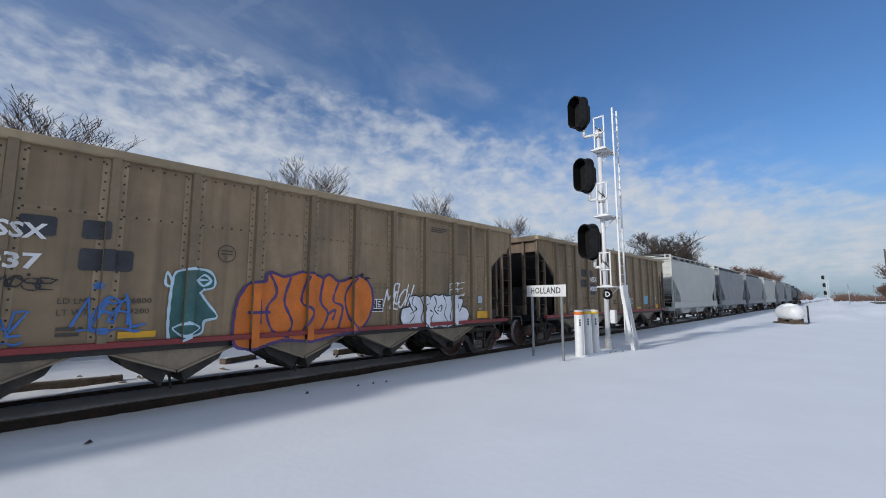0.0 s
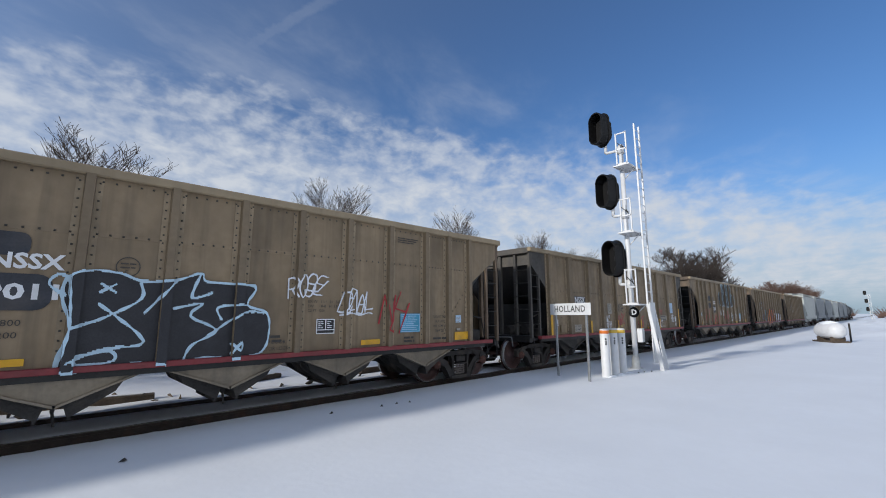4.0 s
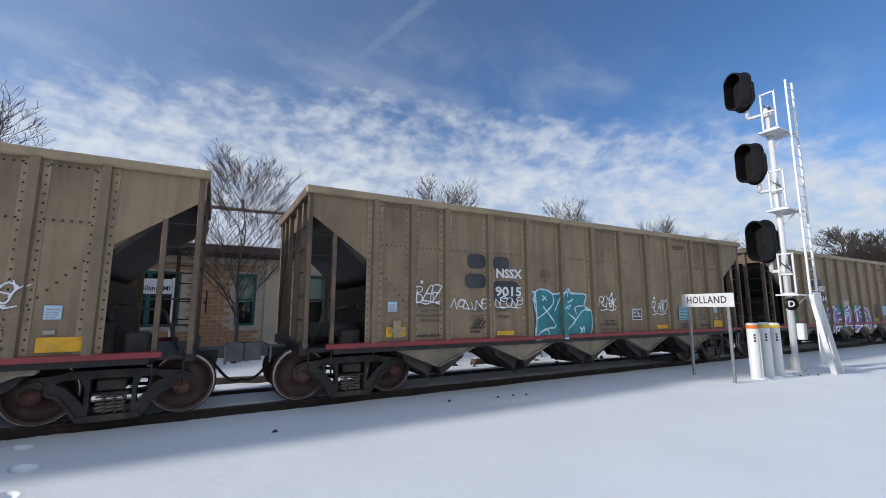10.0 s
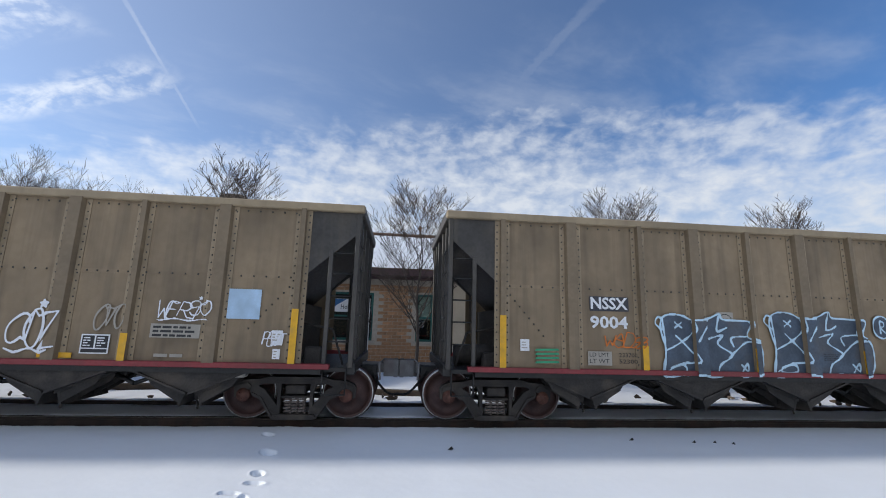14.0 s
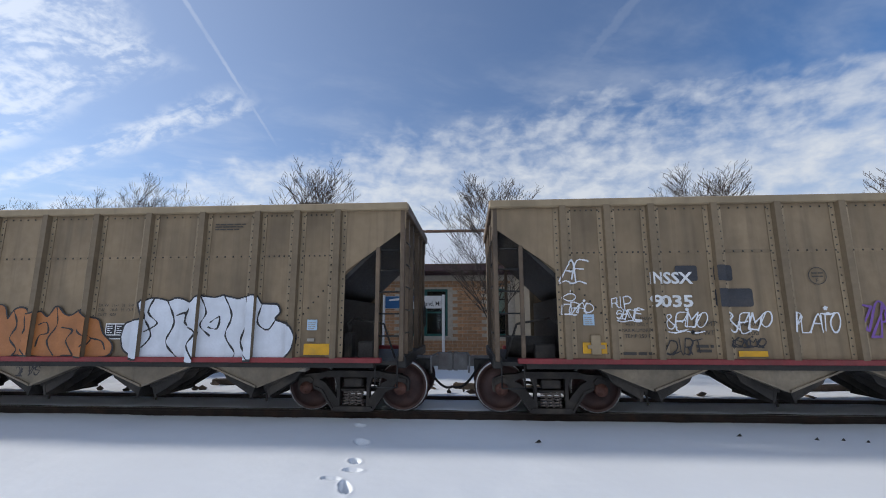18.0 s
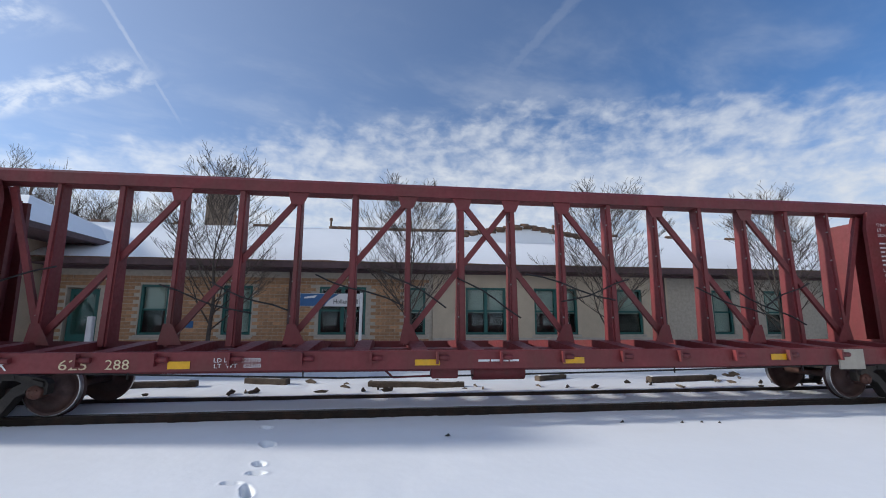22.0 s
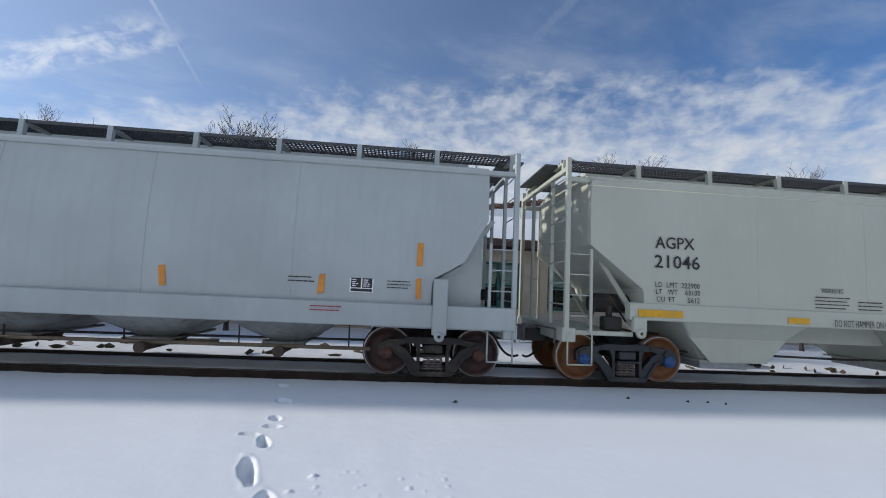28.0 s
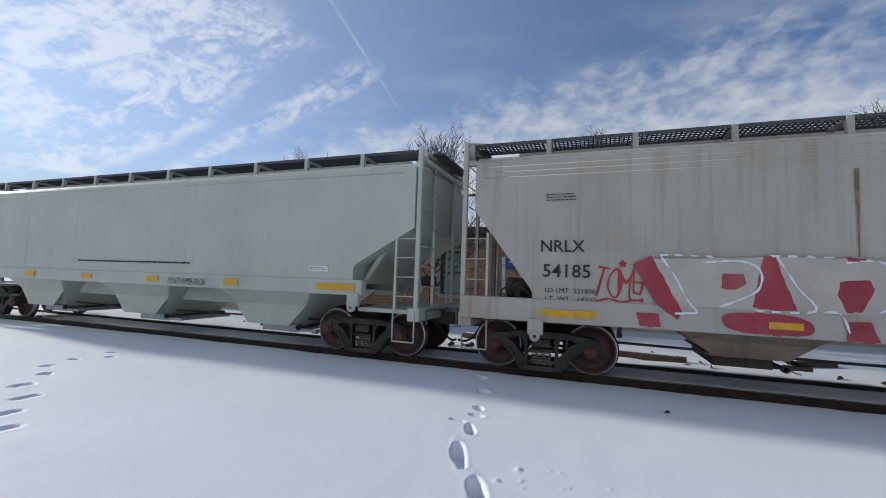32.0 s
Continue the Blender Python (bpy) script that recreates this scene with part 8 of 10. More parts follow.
scrawl("9003", "NOUNS", M_GW, 0.52, 1.57, 0.77, 0.32, 108)
scrawl("9003", "COZ", M_GW, 1.49, 1.20, 0.74, 0.61, 109)
scrawl("9003", "OVO", M_LABELGREY, 2.73, 1.50, 0.46, 0.41, 110)
scrawl("9003", "WERSO", M_GW, 3.64, 1.71, 0.88, 0.30, 111)
scrawl("9003", "PEST", M_GW, 5.33, 1.31, 0.39, 0.24, 112)
drawn("9001", DEAD, -3.12, 0.66, 4.44, 1.67, 113)
piece("9001", "MDR", SILVER, -2.71, 2.43, 0.67, 0.23, 114)
piece("9001", "KALS", SILVER, -1.72, 2.36, 0.72, 0.25, 115)
piece("9001", "UP", SILVER, -0.67, 2.38, 0.38, 0.21, 116)
piece("9001", "21", SILVER, 0.39, 2.39, 0.40, 0.23, 117)
piece("9001", "NK", BLUEOUT, 1.32, 0.96, 1.06, 1.01, 118)
scrawl("9035", "AF", M_GW, -5.72, 2.32, 0.48, 0.39, 119)
scrawl("9035", "O", M_GW, -5.69, 1.98, 0.22, 0.15, 120)
scrawl("9035", "DEAD", M_GW, -5.71, 1.76, 0.55, 0.20, 120)
scrawl("9035", "RIP", M_GW, -4.91, 1.84, 0.38, 0.22, 121)
scrawl("9035", "SAVE", M_GW, -4.84, 1.66, 0.48, 0.19, 121)
scrawl("9035", "&EMO", M_GW, -4.02, 1.49, 0.66, 0.31, 122)
scrawl("9035", "DIRT", M_GK, -4.05, 1.10, 0.62, 0.33, 123)
scrawl("9035", "&EMO", M_GW, -3.04, 1.47, 0.72, 0.34, 124)
scrawl("9035", "KEYMO", M_GK, -3.05, 1.24, 0.57, 0.14, 125)
scrawl("9035", "PLATO", M_GW, -2.05, 1.45, 0.78, 0.36, 126)
scrawl("9035", "72AF", M_GPURPLE, -1.00, 1.38, 0.59, 0.59, 127)
scrawl("9035", "&EMYO", M_GK, -0.02, 1.58, 0.83, 0.42, 128)
scrawl("9035", "DIRN", M_GK, 0.04, 1.08, 0.68, 0.35, 129)
scrawl("9035", "DAVE", M_GW, 1.02, 1.66, 0.84, 0.44, 130)
scrawl("9035", "SNA", M_GW, 1.23, 1.34, 0.53, 0.24, 131)
drawn("9035", BALLED, 2.01, 1.04, 1.13, 0.90, 132)
scrawl("9035", "Ciele", M_GW, 3.17, 1.74, 1.17, 0.25, 133)
scrawl("9035", "CANDE", M_GYELLOW, 4.19, 1.49, 0.54, 0.22, 134)
scrawl("9035", "RISK", M_GW, 4.15, 1.10, 0.58, 0.33, 135)
drawn("9016", CED, -5.75, 0.96, 3.25, 1.51, 136)
drawn("9016", HEADED, -2.12, 1.26, 0.84, 0.89, 137)
drawn("9016", COPPERTHROW, -1.02, 1.03, 2.60, 0.94, 138)
drawn("9016", WHITETHROW, 1.75, 0.95, 3.18, 1.15, 139)
for x, z, w, h in ((-2.96, 1.80, 0.86, 0.40), (-3.68, 1.40, 0.50, 0.36), (-2.88, 1.38, 0.52, 0.38)):
    plate(CARS["9016"][1], x, x + w, z, z + h, M_SLATE, -HALF - 0.052, "paint_patch", "blue-black number box", 0.002)
side_text(CARS["9016"][1], "9016", -2.84, 1.89, 0.27, M_WHITEPAINT, -HALF - 0.058, 0.64, "lettering", "white stencilled car number", fat=0.008)
for t, x, z, w in (("LD LMT", -3.62, 1.61, 0.38), ("LT WT", -3.62, 1.46, 0.32), ("236800", -2.82, 1.61, 0.40), ("49200", -2.76, 1.46, 0.34)):
    side_text(CARS["9016"][1], t, x, z, 0.12, M_WHITEPAINT, -HALF - 0.058, w, "stencil")
scrawl("9016", "KWEN", M_GK, -4.66, 1.24, 0.42, 0.26, 161)
scrawl("9016", "YAZ", M_GK, -3.86, 1.22, 0.36, 0.22, 162)
scrawl("9016", "DAYS", M_GK, -0.08, 0.72, 0.35, 0.16, 140)
drawn("nrl", BREAKS, -5.20, 0.99, 9.90, 1.21, 141)
scrawl("nrl", "TOME", M_GRED, -5.81, 1.44, 0.79, 0.51, 143)
scrawl("nrl", "SNOW", M_GRED, 3.92, 1.59, 1.17, 0.46, 144)
scrawl("nrl", "#230", M_GW, 4.29, 1.34, 0.80, 0.23, 145)
scrawl("til54", "EROK", M_GBLUE, 7.09, 2.78, 0.86, 0.64, 146)
scrawl("til54", "LOMVELANE", M_GREYPAINT, 2.87, 1.56, 3.27, 0.56, 147)
scrawl("til54", "TLMAS", M_GTEAL, -8.00, 2.54, 0.95, 0.80, 148)
scrawl("til54", "MDPERT", M_GGREEN, -5.76, 1.44, 1.12, 0.34, 149)
scrawl("til54", "PESM", M_GGREEN, -4.08, 1.46, 1.15, 0.37, 150)
words("occ", "OCCX", M_BLACKPAINT, -6.00, 2.52, 0.92, 0.23, 151)
words("occ", "77165", M_BLACKPAINT, -5.99, 2.04, 0.80, 0.22, 152)
words("occ", "LD LMT  197900 LBS   89400 KGS", M_BLACKPAINT, -5.96, 1.59, 1.62, 0.08, 153)
words("occ", "LT WT     65100 LBS   29900 KGS", M_BLACKPAINT, -5.95, 1.45, 1.62, 0.08, 154)
sticker("occ", M_YELLOW, -6.49, 1.35, 0.13, 0.84, 155)
sticker("occ", M_YELLOW, -3.92, 1.34, 0.09, 0.40, 156)
sticker("occ", M_YELLOW, -1.38, 1.35, 0.10, 0.39, 157)
sticker("occ", M_YELLOW, 1.14, 1.35, 0.11, 0.39, 158)
sticker("occ", M_YELLOW, 3.67, 1.34, 0.12, 0.40, 159)
sticker("occ", M_YELLOW, 6.11, 1.33, 0.12, 0.82, 160)
boxed("occ", "C", -4.33, 2.29, 0.23, 0.22, 161)
lines4("occ", M_BLACKPAINT, -0.42, 1.71, 0.77, 0.17, 162)
lines4("occ", M_BLACKPAINT, 2.44, 1.56, 0.84, 0.15, 163)
lines4("occ", M_BLACKPAINT, 5.39, 1.71, 0.38, 0.15, 164)
lines2("occ", M_BLACKPAINT, -0.34, 1.07, 0.57, 0.09, 165)
lines2("occ", M_GRED, -0.29, 0.95, 0.49, 0.08, 166)
lines1("occ", M_BLACKPAINT, -6.30, 0.94, 0.59, 0.05, 167)
words("til54", "TILX", M_BLACKPAINT, -6.86, 2.34, 0.63, 0.23, 168)
words("til54", "54694", M_BLACKPAINT, -6.88, 1.94, 0.82, 0.22, 169)
words("til54", "LD LMT   222200", M_BLACKPAINT, -6.92, 1.76, 0.81, 0.09, 170)
words("til54", "LT  WT    63800", M_BLACKPAINT, -6.91, 1.62, 0.79, 0.09, 171)
sticker("til54", M_YELLOW, -7.08, 1.48, 0.12, 0.84, 172)
sticker("til54", M_YELLOW, -4.35, 1.46, 0.11, 0.42, 173)
boxed("til54", "C", -5.14, 2.15, 0.24, 0.22, 174)
sticker("til54", M_YELLOW, 6.94, 1.51, 0.10, 0.85, 175)
sticker("til54", M_YELLOW, 4.14, 1.53, 0.11, 0.39, 176)
databox("til54", 1, 5.12, 1.53, 0.44, 0.28, 177)
words("agp", "AGPX", M_BLACKPAINT, -6.71, 2.63, 0.79, 0.23, 178)
words("agp", "21046", M_BLACKPAINT, -6.72, 2.26, 0.90, 0.25, 179)
words("agp", "LD  LMT  222900", M_BLACKPAINT, -6.71, 1.90, 0.88, 0.10, 180)
words("agp", "LT   WT    63100", M_BLACKPAINT, -6.70, 1.77, 0.88, 0.10, 181)
words("agp", "CU  FT       5612", M_BLACKPAINT, -6.69, 1.63, 0.86, 0.10, 182)
sticker("agp", M_YELLOW, -7.06, 1.34, 0.87, 0.13, 183)
sticker("agp", M_YELLOW, -4.06, 1.33, 0.44, 0.11, 184)
sticker("agp", M_YELLOW, -1.50, 1.33, 0.45, 0.11, 185)
sticker("agp", M_YELLOW, 1.05, 1.32, 0.44, 0.12, 186)
sticker("agp", M_YELLOW, 6.14, 1.33, 0.86, 0.12, 187)
sticker("agp", M_YELLOW, 3.59, 1.34, 0.44, 0.11, 188)
words("agp", "DO NOT HAMMER ON CAR", M_BLACKPAINT, -3.09, 1.30, 1.27, 0.14, 190)
words("agp", "DO NOT HAMMER ON CAR", M_BLACKPAINT, 1.79, 1.33, 1.27, 0.13, 191)
words("agp", "WARNING", M_BLACKPAINT, -3.32, 1.94, 0.47, 0.10, 192)
lines4("agp", M_BLACKPAINT, -3.45, 1.63, 0.79, 0.27, 193)
lines3("agp", M_BLACKPAINT, -2.53, 1.63, 0.59, 0.21, 194)
words("agp", "VENT CAR WHEN UNLOADING", M_BLACKPAINT, -0.47, 1.31, 0.97, 0.09, 195)
words("agp", "WARNING", M_BLACKPAINT, 2.72, 1.95, 0.45, 0.10, 196)
lines4("agp", M_BLACKPAINT, 2.61, 1.64, 0.76, 0.26, 197)
lines3("agp", M_BLACKPAINT, 1.94, 1.64, 0.56, 0.19, 198)
plateW("agp", 1, 6.13, 1.70, 0.23, 0.11, 200)
words("til56", "TILX", M_BLACKPAINT, -6.94, 2.44, 0.56, 0.24, 201)
words("til56", "56340", M_BLACKPAINT, -6.94, 2.06, 0.82, 0.25, 202)
words("til56", "LD LMT  219200", M_BLACKPAINT, -6.94, 1.70, 0.47, 0.09, 203)
words("til56", "LT  WT   66800", M_BLACKPAINT, -6.93, 1.59, 0.47, 0.08, 204)
tape("til56", 0.0, -7.23, 2.03, 0.10, 0.43, 205)
tape("til56", 0.01, -7.18, 1.50, 0.10, 0.33, 206)
tape("til56", -0.03, -5.47, 1.47, 0.10, 0.36, 207)
tape("til56", 0.02, -2.80, 1.45, 0.10, 0.37, 208)
tape("til56", 0.04, -0.17, 1.46, 0.13, 0.36, 209)
tape("til56", 0.0, 7.09, 2.05, 0.10, 0.43, 211)
tape("til56", 0.01, 7.09, 1.47, 0.09, 0.38, 212)
tape("til56", -0.02, 5.40, 1.49, 0.10, 0.36, 213)
tape("til56", 0.05, 2.72, 1.51, 0.11, 0.36, 214)
boxed("til56", "C", -5.34, 2.22, 0.24, 0.24, 215)
lines2("til56", M_GRED, -5.87, 1.16, 0.91, 0.15, 216)
databox("til56", 1, 5.93, 1.55, 0.41, 0.27, 217)
lines2("til56", M_BLACKPAINT, 4.87, 1.68, 0.49, 0.14, 218)
lines2("til56", M_GRED, 5.29, 1.20, 0.58, 0.13, 219)
lines3("til56", M_BLACKPAINT, 6.58, 1.64, 0.43, 0.17, 220)
words("iar", "IARX", M_BLACKPAINT, -6.06, 2.51, 0.72, 0.24, 221)
words("iar", "54183", M_BLACKPAINT, -6.03, 2.07, 0.84, 0.26, 222)
words("iar", "LD LMT  225400", M_BLACKPAINT, -5.75, 1.73, 0.76, 0.10, 223)
words("iar", "LT WT    60600", M_BLACKPAINT, -5.73, 1.60, 0.76, 0.09, 224)
sticker("iar", M_YELLOW, -6.34, 1.31, 0.86, 0.14, 225)
sticker("iar", M_YELLOW, -3.73, 1.31, 0.41, 0.12, 226)
sticker("iar", M_YELLOW, -1.38, 1.30, 0.42, 0.12, 227)
sticker("iar", M_YELLOW, 0.75, 1.29, 0.41, 0.12, 228)
sticker("iar", M_YELLOW, 3.15, 1.28, 0.42, 0.12, 229)
sticker("iar", M_YELLOW, 5.35, 1.28, 0.86, 0.12, 230)
boxed("iar", "C", -3.78, 2.27, 0.23, 0.24, 231)
lines4("iar", M_GRED, -2.87, 1.60, 0.46, 0.24, 232)
lines6("iar", M_BLACKPAINT, -0.66, 1.58, 0.35, 0.38, 233)
lines4("iar", M_GRED, 2.33, 1.57, 0.44, 0.25, 234)
lines3("iar", M_BLACKPAINT, 3.70, 1.59, 0.42, 0.15, 235)
lines3("iar", M_BLACKPAINT, 4.59, 1.82, 0.55, 0.25, 236)
words("nrl", "NRLX", M_BLACKPAINT, -6.67, 2.20, 0.73, 0.21, 237)
words("nrl", "54185", M_BLACKPAINT, -6.63, 1.76, 0.78, 0.23, 238)
words("nrl", "LD LMT  221800", M_BLACKPAINT, -6.59, 1.50, 0.82, 0.08, 239)
words("nrl", "LT  WT   64200", M_BLACKPAINT, -6.58, 1.36, 0.82, 0.08, 240)
sticker("nrl", M_YELLOW, -6.65, 1.09, 0.88, 0.12, 241)
sticker("nrl", M_YELLOW, -3.39, 1.10, 0.41, 0.10, 242)
sticker("nrl", M_YELLOW, -1.40, 1.09, 0.47, 0.10, 243)
sticker("nrl", M_YELLOW, 1.44, 1.08, 0.43, 0.09, 244)
sticker("nrl", M_YELLOW, 3.92, 1.09, 0.42, 0.08, 245)
sticker("nrl", M_YELLOW, 6.54, 1.11, 0.91, 0.11, 246)
lines3("nrl", M_BLACKPAINT, -6.59, 3.09, 0.53, 0.15, 247)
databox("nrl", 1, 6.12, 1.42, 0.44, 0.29, 248)
smudge("nrl", M_GREYPAINT, 6.14, 1.91, 0.38, 0.32, 249)
smudge("nrl", M_PALEPATCH, 6.94, 2.36, 0.68, 0.79, 250)
smudge("nrl", M_GK, 5.12, 1.89, 1.00, 0.05, 251)
smudge("nrl", M_GK, 5.13, 1.49, 0.99, 0.05, 252)
sticker("last", M_YELLOW, 5.91, 1.37, 0.92, 0.13, 253)
sticker("last", M_YELLOW, 3.33, 1.38, 0.42, 0.13, 254)
sticker("last", M_YELLOW, 0.78, 1.37, 0.42, 0.13, 255)
sticker("last", M_YELLOW, -1.79, 1.38, 0.45, 0.12, 256)
sticker("last", M_YELLOW, -4.31, 1.37, 0.44, 0.13, 257)
lines1("last", M_BLACKPAINT, -2.04, 1.80, 4.88, 0.15, 258)
words("last", "DO NOT HAMMER ON CAR", M_BLACKPAINT, 1.54, 1.33, 1.24, 0.16, 259)
plateW("last", 1, 5.65, 1.74, 0.50, 0.12, 260)
words("klr288", "KLRX", M_WHITEPAINT, -8.51, 0.85, 0.60, 0.17, 261)
words("klr288", "625", M_CREAMPAINT, -7.20, 0.85, 0.41, 0.16, 262)
words("klr288", "288", M_CREAMPAINT, -6.53, 0.85, 0.35, 0.16, 263)
words("klr410", "KLRX", M_WHITEPAINT, -8.23, 0.88, 0.53, 0.17, 264)
words("klr410", "625", M_CREAMPAINT, -6.89, 0.88, 0.38, 0.16, 265)
words("klr410", "410", M_CREAMPAINT, -6.04, 0.89, 0.29, 0.15, 266)
words("klr410", "LD LMT  223600", M_WHITEPAINT, -4.91, 0.97, 0.82, 0.08, 267)
words("klr410", "LT  WT   62400", M_WHITEPAINT, -4.90, 0.87, 0.81, 0.07, 268)
words("klr288", "LD LMT  223500", M_WHITEPAINT, -4.91, 0.95, 0.73, 0.07, 269)
words("klr288", "LT  WT   62500", M_WHITEPAINT, -4.90, 0.86, 0.73, 0.07, 270)
lines1("klr288", M_WHITEPAINT, -0.52, 0.90, 0.79, 0.13, 271)
sticker("klr288", M_YELLOW, -5.61, 0.85, 0.34, 0.12, 272)
sticker("klr288", M_YELLOW, -1.63, 0.87, 0.43, 0.10, 273)
sticker("klr288", M_YELLOW, 1.04, 0.88, 0.40, 0.11, 274)
sticker("klr288", M_YELLOW, 5.23, 0.91, 0.42, 0.11, 275)
sticker("klr288", M_YELLOW, -10.90, 1.40, 0.10, 0.71, 276)
sticker("klr288", M_YELLOW, 10.52, 1.35, 0.10, 0.67, 277)
sticker("klr410", M_YELLOW, 10.49, 1.45, 0.18, 0.45, 278)
sticker("klr410", M_YELLOW, 0.92, 0.87, 0.75, 0.12, 279)
sticker("klr410", M_YELLOW, 4.67, 0.84, 0.43, 0.13, 280)
sticker("klr410", M_YELLOW, 7.62, 0.85, 0.24, 0.13, 281)
sticker("klr410", M_YELLOW, -10.72, 1.47, 0.20, 0.45, 282)
sticker("klr410", M_YELLOW, -5.86, 0.83, 0.41, 0.12, 283)
sticker("klr410", M_YELLOW, -2.72, 0.83, 0.44, 0.10, 284)
words("klr410", "IH  11-5", M_WHITEPAINT, 3.60, 0.97, 0.37, 0.07, 285)
words("klr410", "IL  73-0", M_WHITEPAINT, 3.60, 0.88, 0.37, 0.07, 286)
words("klr410", "L  75-0", M_WHITEPAINT, 4.38, 0.85, 0.32, 0.08, 287)
words("klr410", "JACK", M_WHITEPAINT, 8.16, 0.90, 0.20, 0.06, 288)
words("klr410", "EMPTY LOAD", M_WHITEPAINT, 9.03, 0.90, 0.55, 0.06, 289)
words("klr410", "TIE RAIL DECK", M_WHITEPAINT, 9.03, 0.82, 0.55, 0.06, 290)
lines2("klr410", M_WHITEPAINT, 2.08, 0.88, 0.72, 0.14, 291)
rust("nrl", M_RUSTRUN, -2.43, 2.17, 0.24, 1.25, 900)
rust("nrl", M_RUSTRUN, -0.22, 2.25, 0.16, 0.61, 901)
rust("nrl", M_RUSTRUN, 1.52, 1.87, 0.20, 1.47, 902)
rust("nrl", M_RUSTRUN, 3.33, 3.51, 0.13, 0.16, 903)
rust("nrl", M_GRED, 4.28, 2.52, 0.23, 0.25, 904)
rust("nrl", M_BROWNBAY, 5.78, 2.59, 0.14, 1.03, 905)
rust("nrl", M_RUSTRUN, 6.62, 3.28, 0.17, 0.33, 906)


def motions():
    rows = [(t / 2, run(t / 2)) for t in range(65)]
    for car, x in TRAIN:
        walk(car, [(t, pose(x + s, TRACK_Y, CAR_Z)) for t, s in rows])
    # wheels: rolling without slip; all that stand alike in their trucks turn alike
    sets = [o for car, _ in TRAIN for o in car.children_recursive if o.name.split(".")[0] == "wheelset"]
    for k in (-1, 1):
        alike = [o for o in sets if o.matrix_basis.translation.x * k > 0]
        walk(alike[0], [(i / 30, pose(k * AXLE, 0, WHEEL_R, 0, math.degrees(run(i / 30) / WHEEL_R) % 360, 0)) for i in range(961)])
        lead = alike[0].animation_data
        for o in alike[1:]:
            o.rotation_mode = "QUATERNION"
            keys = o.animation_data_create()
            keys.action = lead.action
            keys.action_slot = lead.action_slot


# ---- beside the track ----
M_WHITEPOST = material("white_painted_steel", (0.66, 0.67, 0.68), 0.45, vary=0.05, scale=6, dirt=(0.5, 0.48, 0.45), dirt_amount=0.25)
M_SIGBLACK = material("black_signal_paint", (0.006, 0.006, 0.0065), 0.55, vary=0.2, scale=4, spec=0.3)
M_GALVPOST = material("galvanised_post", (0.40, 0.41, 0.42), 0.4, 0.6, vary=0.15, scale=10)
M_ORANGEBAND = material("orange_band", (0.65, 0.16, 0.02), 0.5, vary=0.1)
M_YELLOWBAND = material("yellow_band", (0.65, 0.42, 0.05), 0.5, vary=0.1)
M_LENS = material("dark_signal_lens", (0.010, 0.010, 0.012), 0.5, vary=0.1)
M_BARK = material("grey_brown_bark", (0.07, 0.058, 0.05), 0.9, vary=0.35, scale=6, bump=0.5, bump_scale=30)
M_TWIG = material("brown_twigs", (0.062, 0.047, 0.038), 0.9, vary=0.3, scale=3)
M_TWIGRED = material("reddish_twigs", (0.14, 0.085, 0.065), 0.9, vary=0.3, scale=3)
M_TIMBER = material("weathered_timber", (0.10, 0.075, 0.055), 0.9, vary=0.4, scale=5, bump=0.5)


def make_station_sign():
    a, b = Vector((10.98, 6.66, 0)), Vector((10.74, 5.58, 0))
    t = thing("station_name_sign", "white station name sign on two steel posts in the snow", "sign", at=pose((a.x + b.x) / 2, (a.y + b.y) / 2, SNOW_Z))
    d = (b - a).normalized()
    ang = math.degrees(math.atan2(d.y, d.x))
    half = (b - a).length / 2
    m = pose(0, 0, 0, 0, 0, ang)
    for k in (-1, 1):
        s = Shape().box(k * half - 0.03, k * half + 0.03, -0.012, 0.012, -0.25, 1.98).box(k * half - 0.03, k * half - 0.02, -0.03, 0.012, -0.25, 1.98).box(k * half + 0.02, k * half + 0.03, -0.03, 0.012, -0.25, 1.98)
        part("post", s.moved(m), M_GALVPOST, t, "galvanised channel post")
    board = part("board", Shape().box(-0.74, 0.74, -0.045, -0.03, 1.75, 2.08, 0.004).moved(m), M_WHITEPOST, t, "white board with black letters")
    vs, fs, w = letters("HOLLAND", 0.245, 0.004, 0.0, 1.1, 1.12)
    part("lettering", Shape().add([(x - 0.56, -0.048, 1.835 + z) for x, z in vs], fs).moved(m), M_BLACKPAINT, board, "black capital letters")
    for x in (-half, half):
        part("bolt", Shape().rod((x, -0.052, 1.92), (x, -0.03, 1.92), 0.014, 8).moved(m), M_GALVPOST, board)


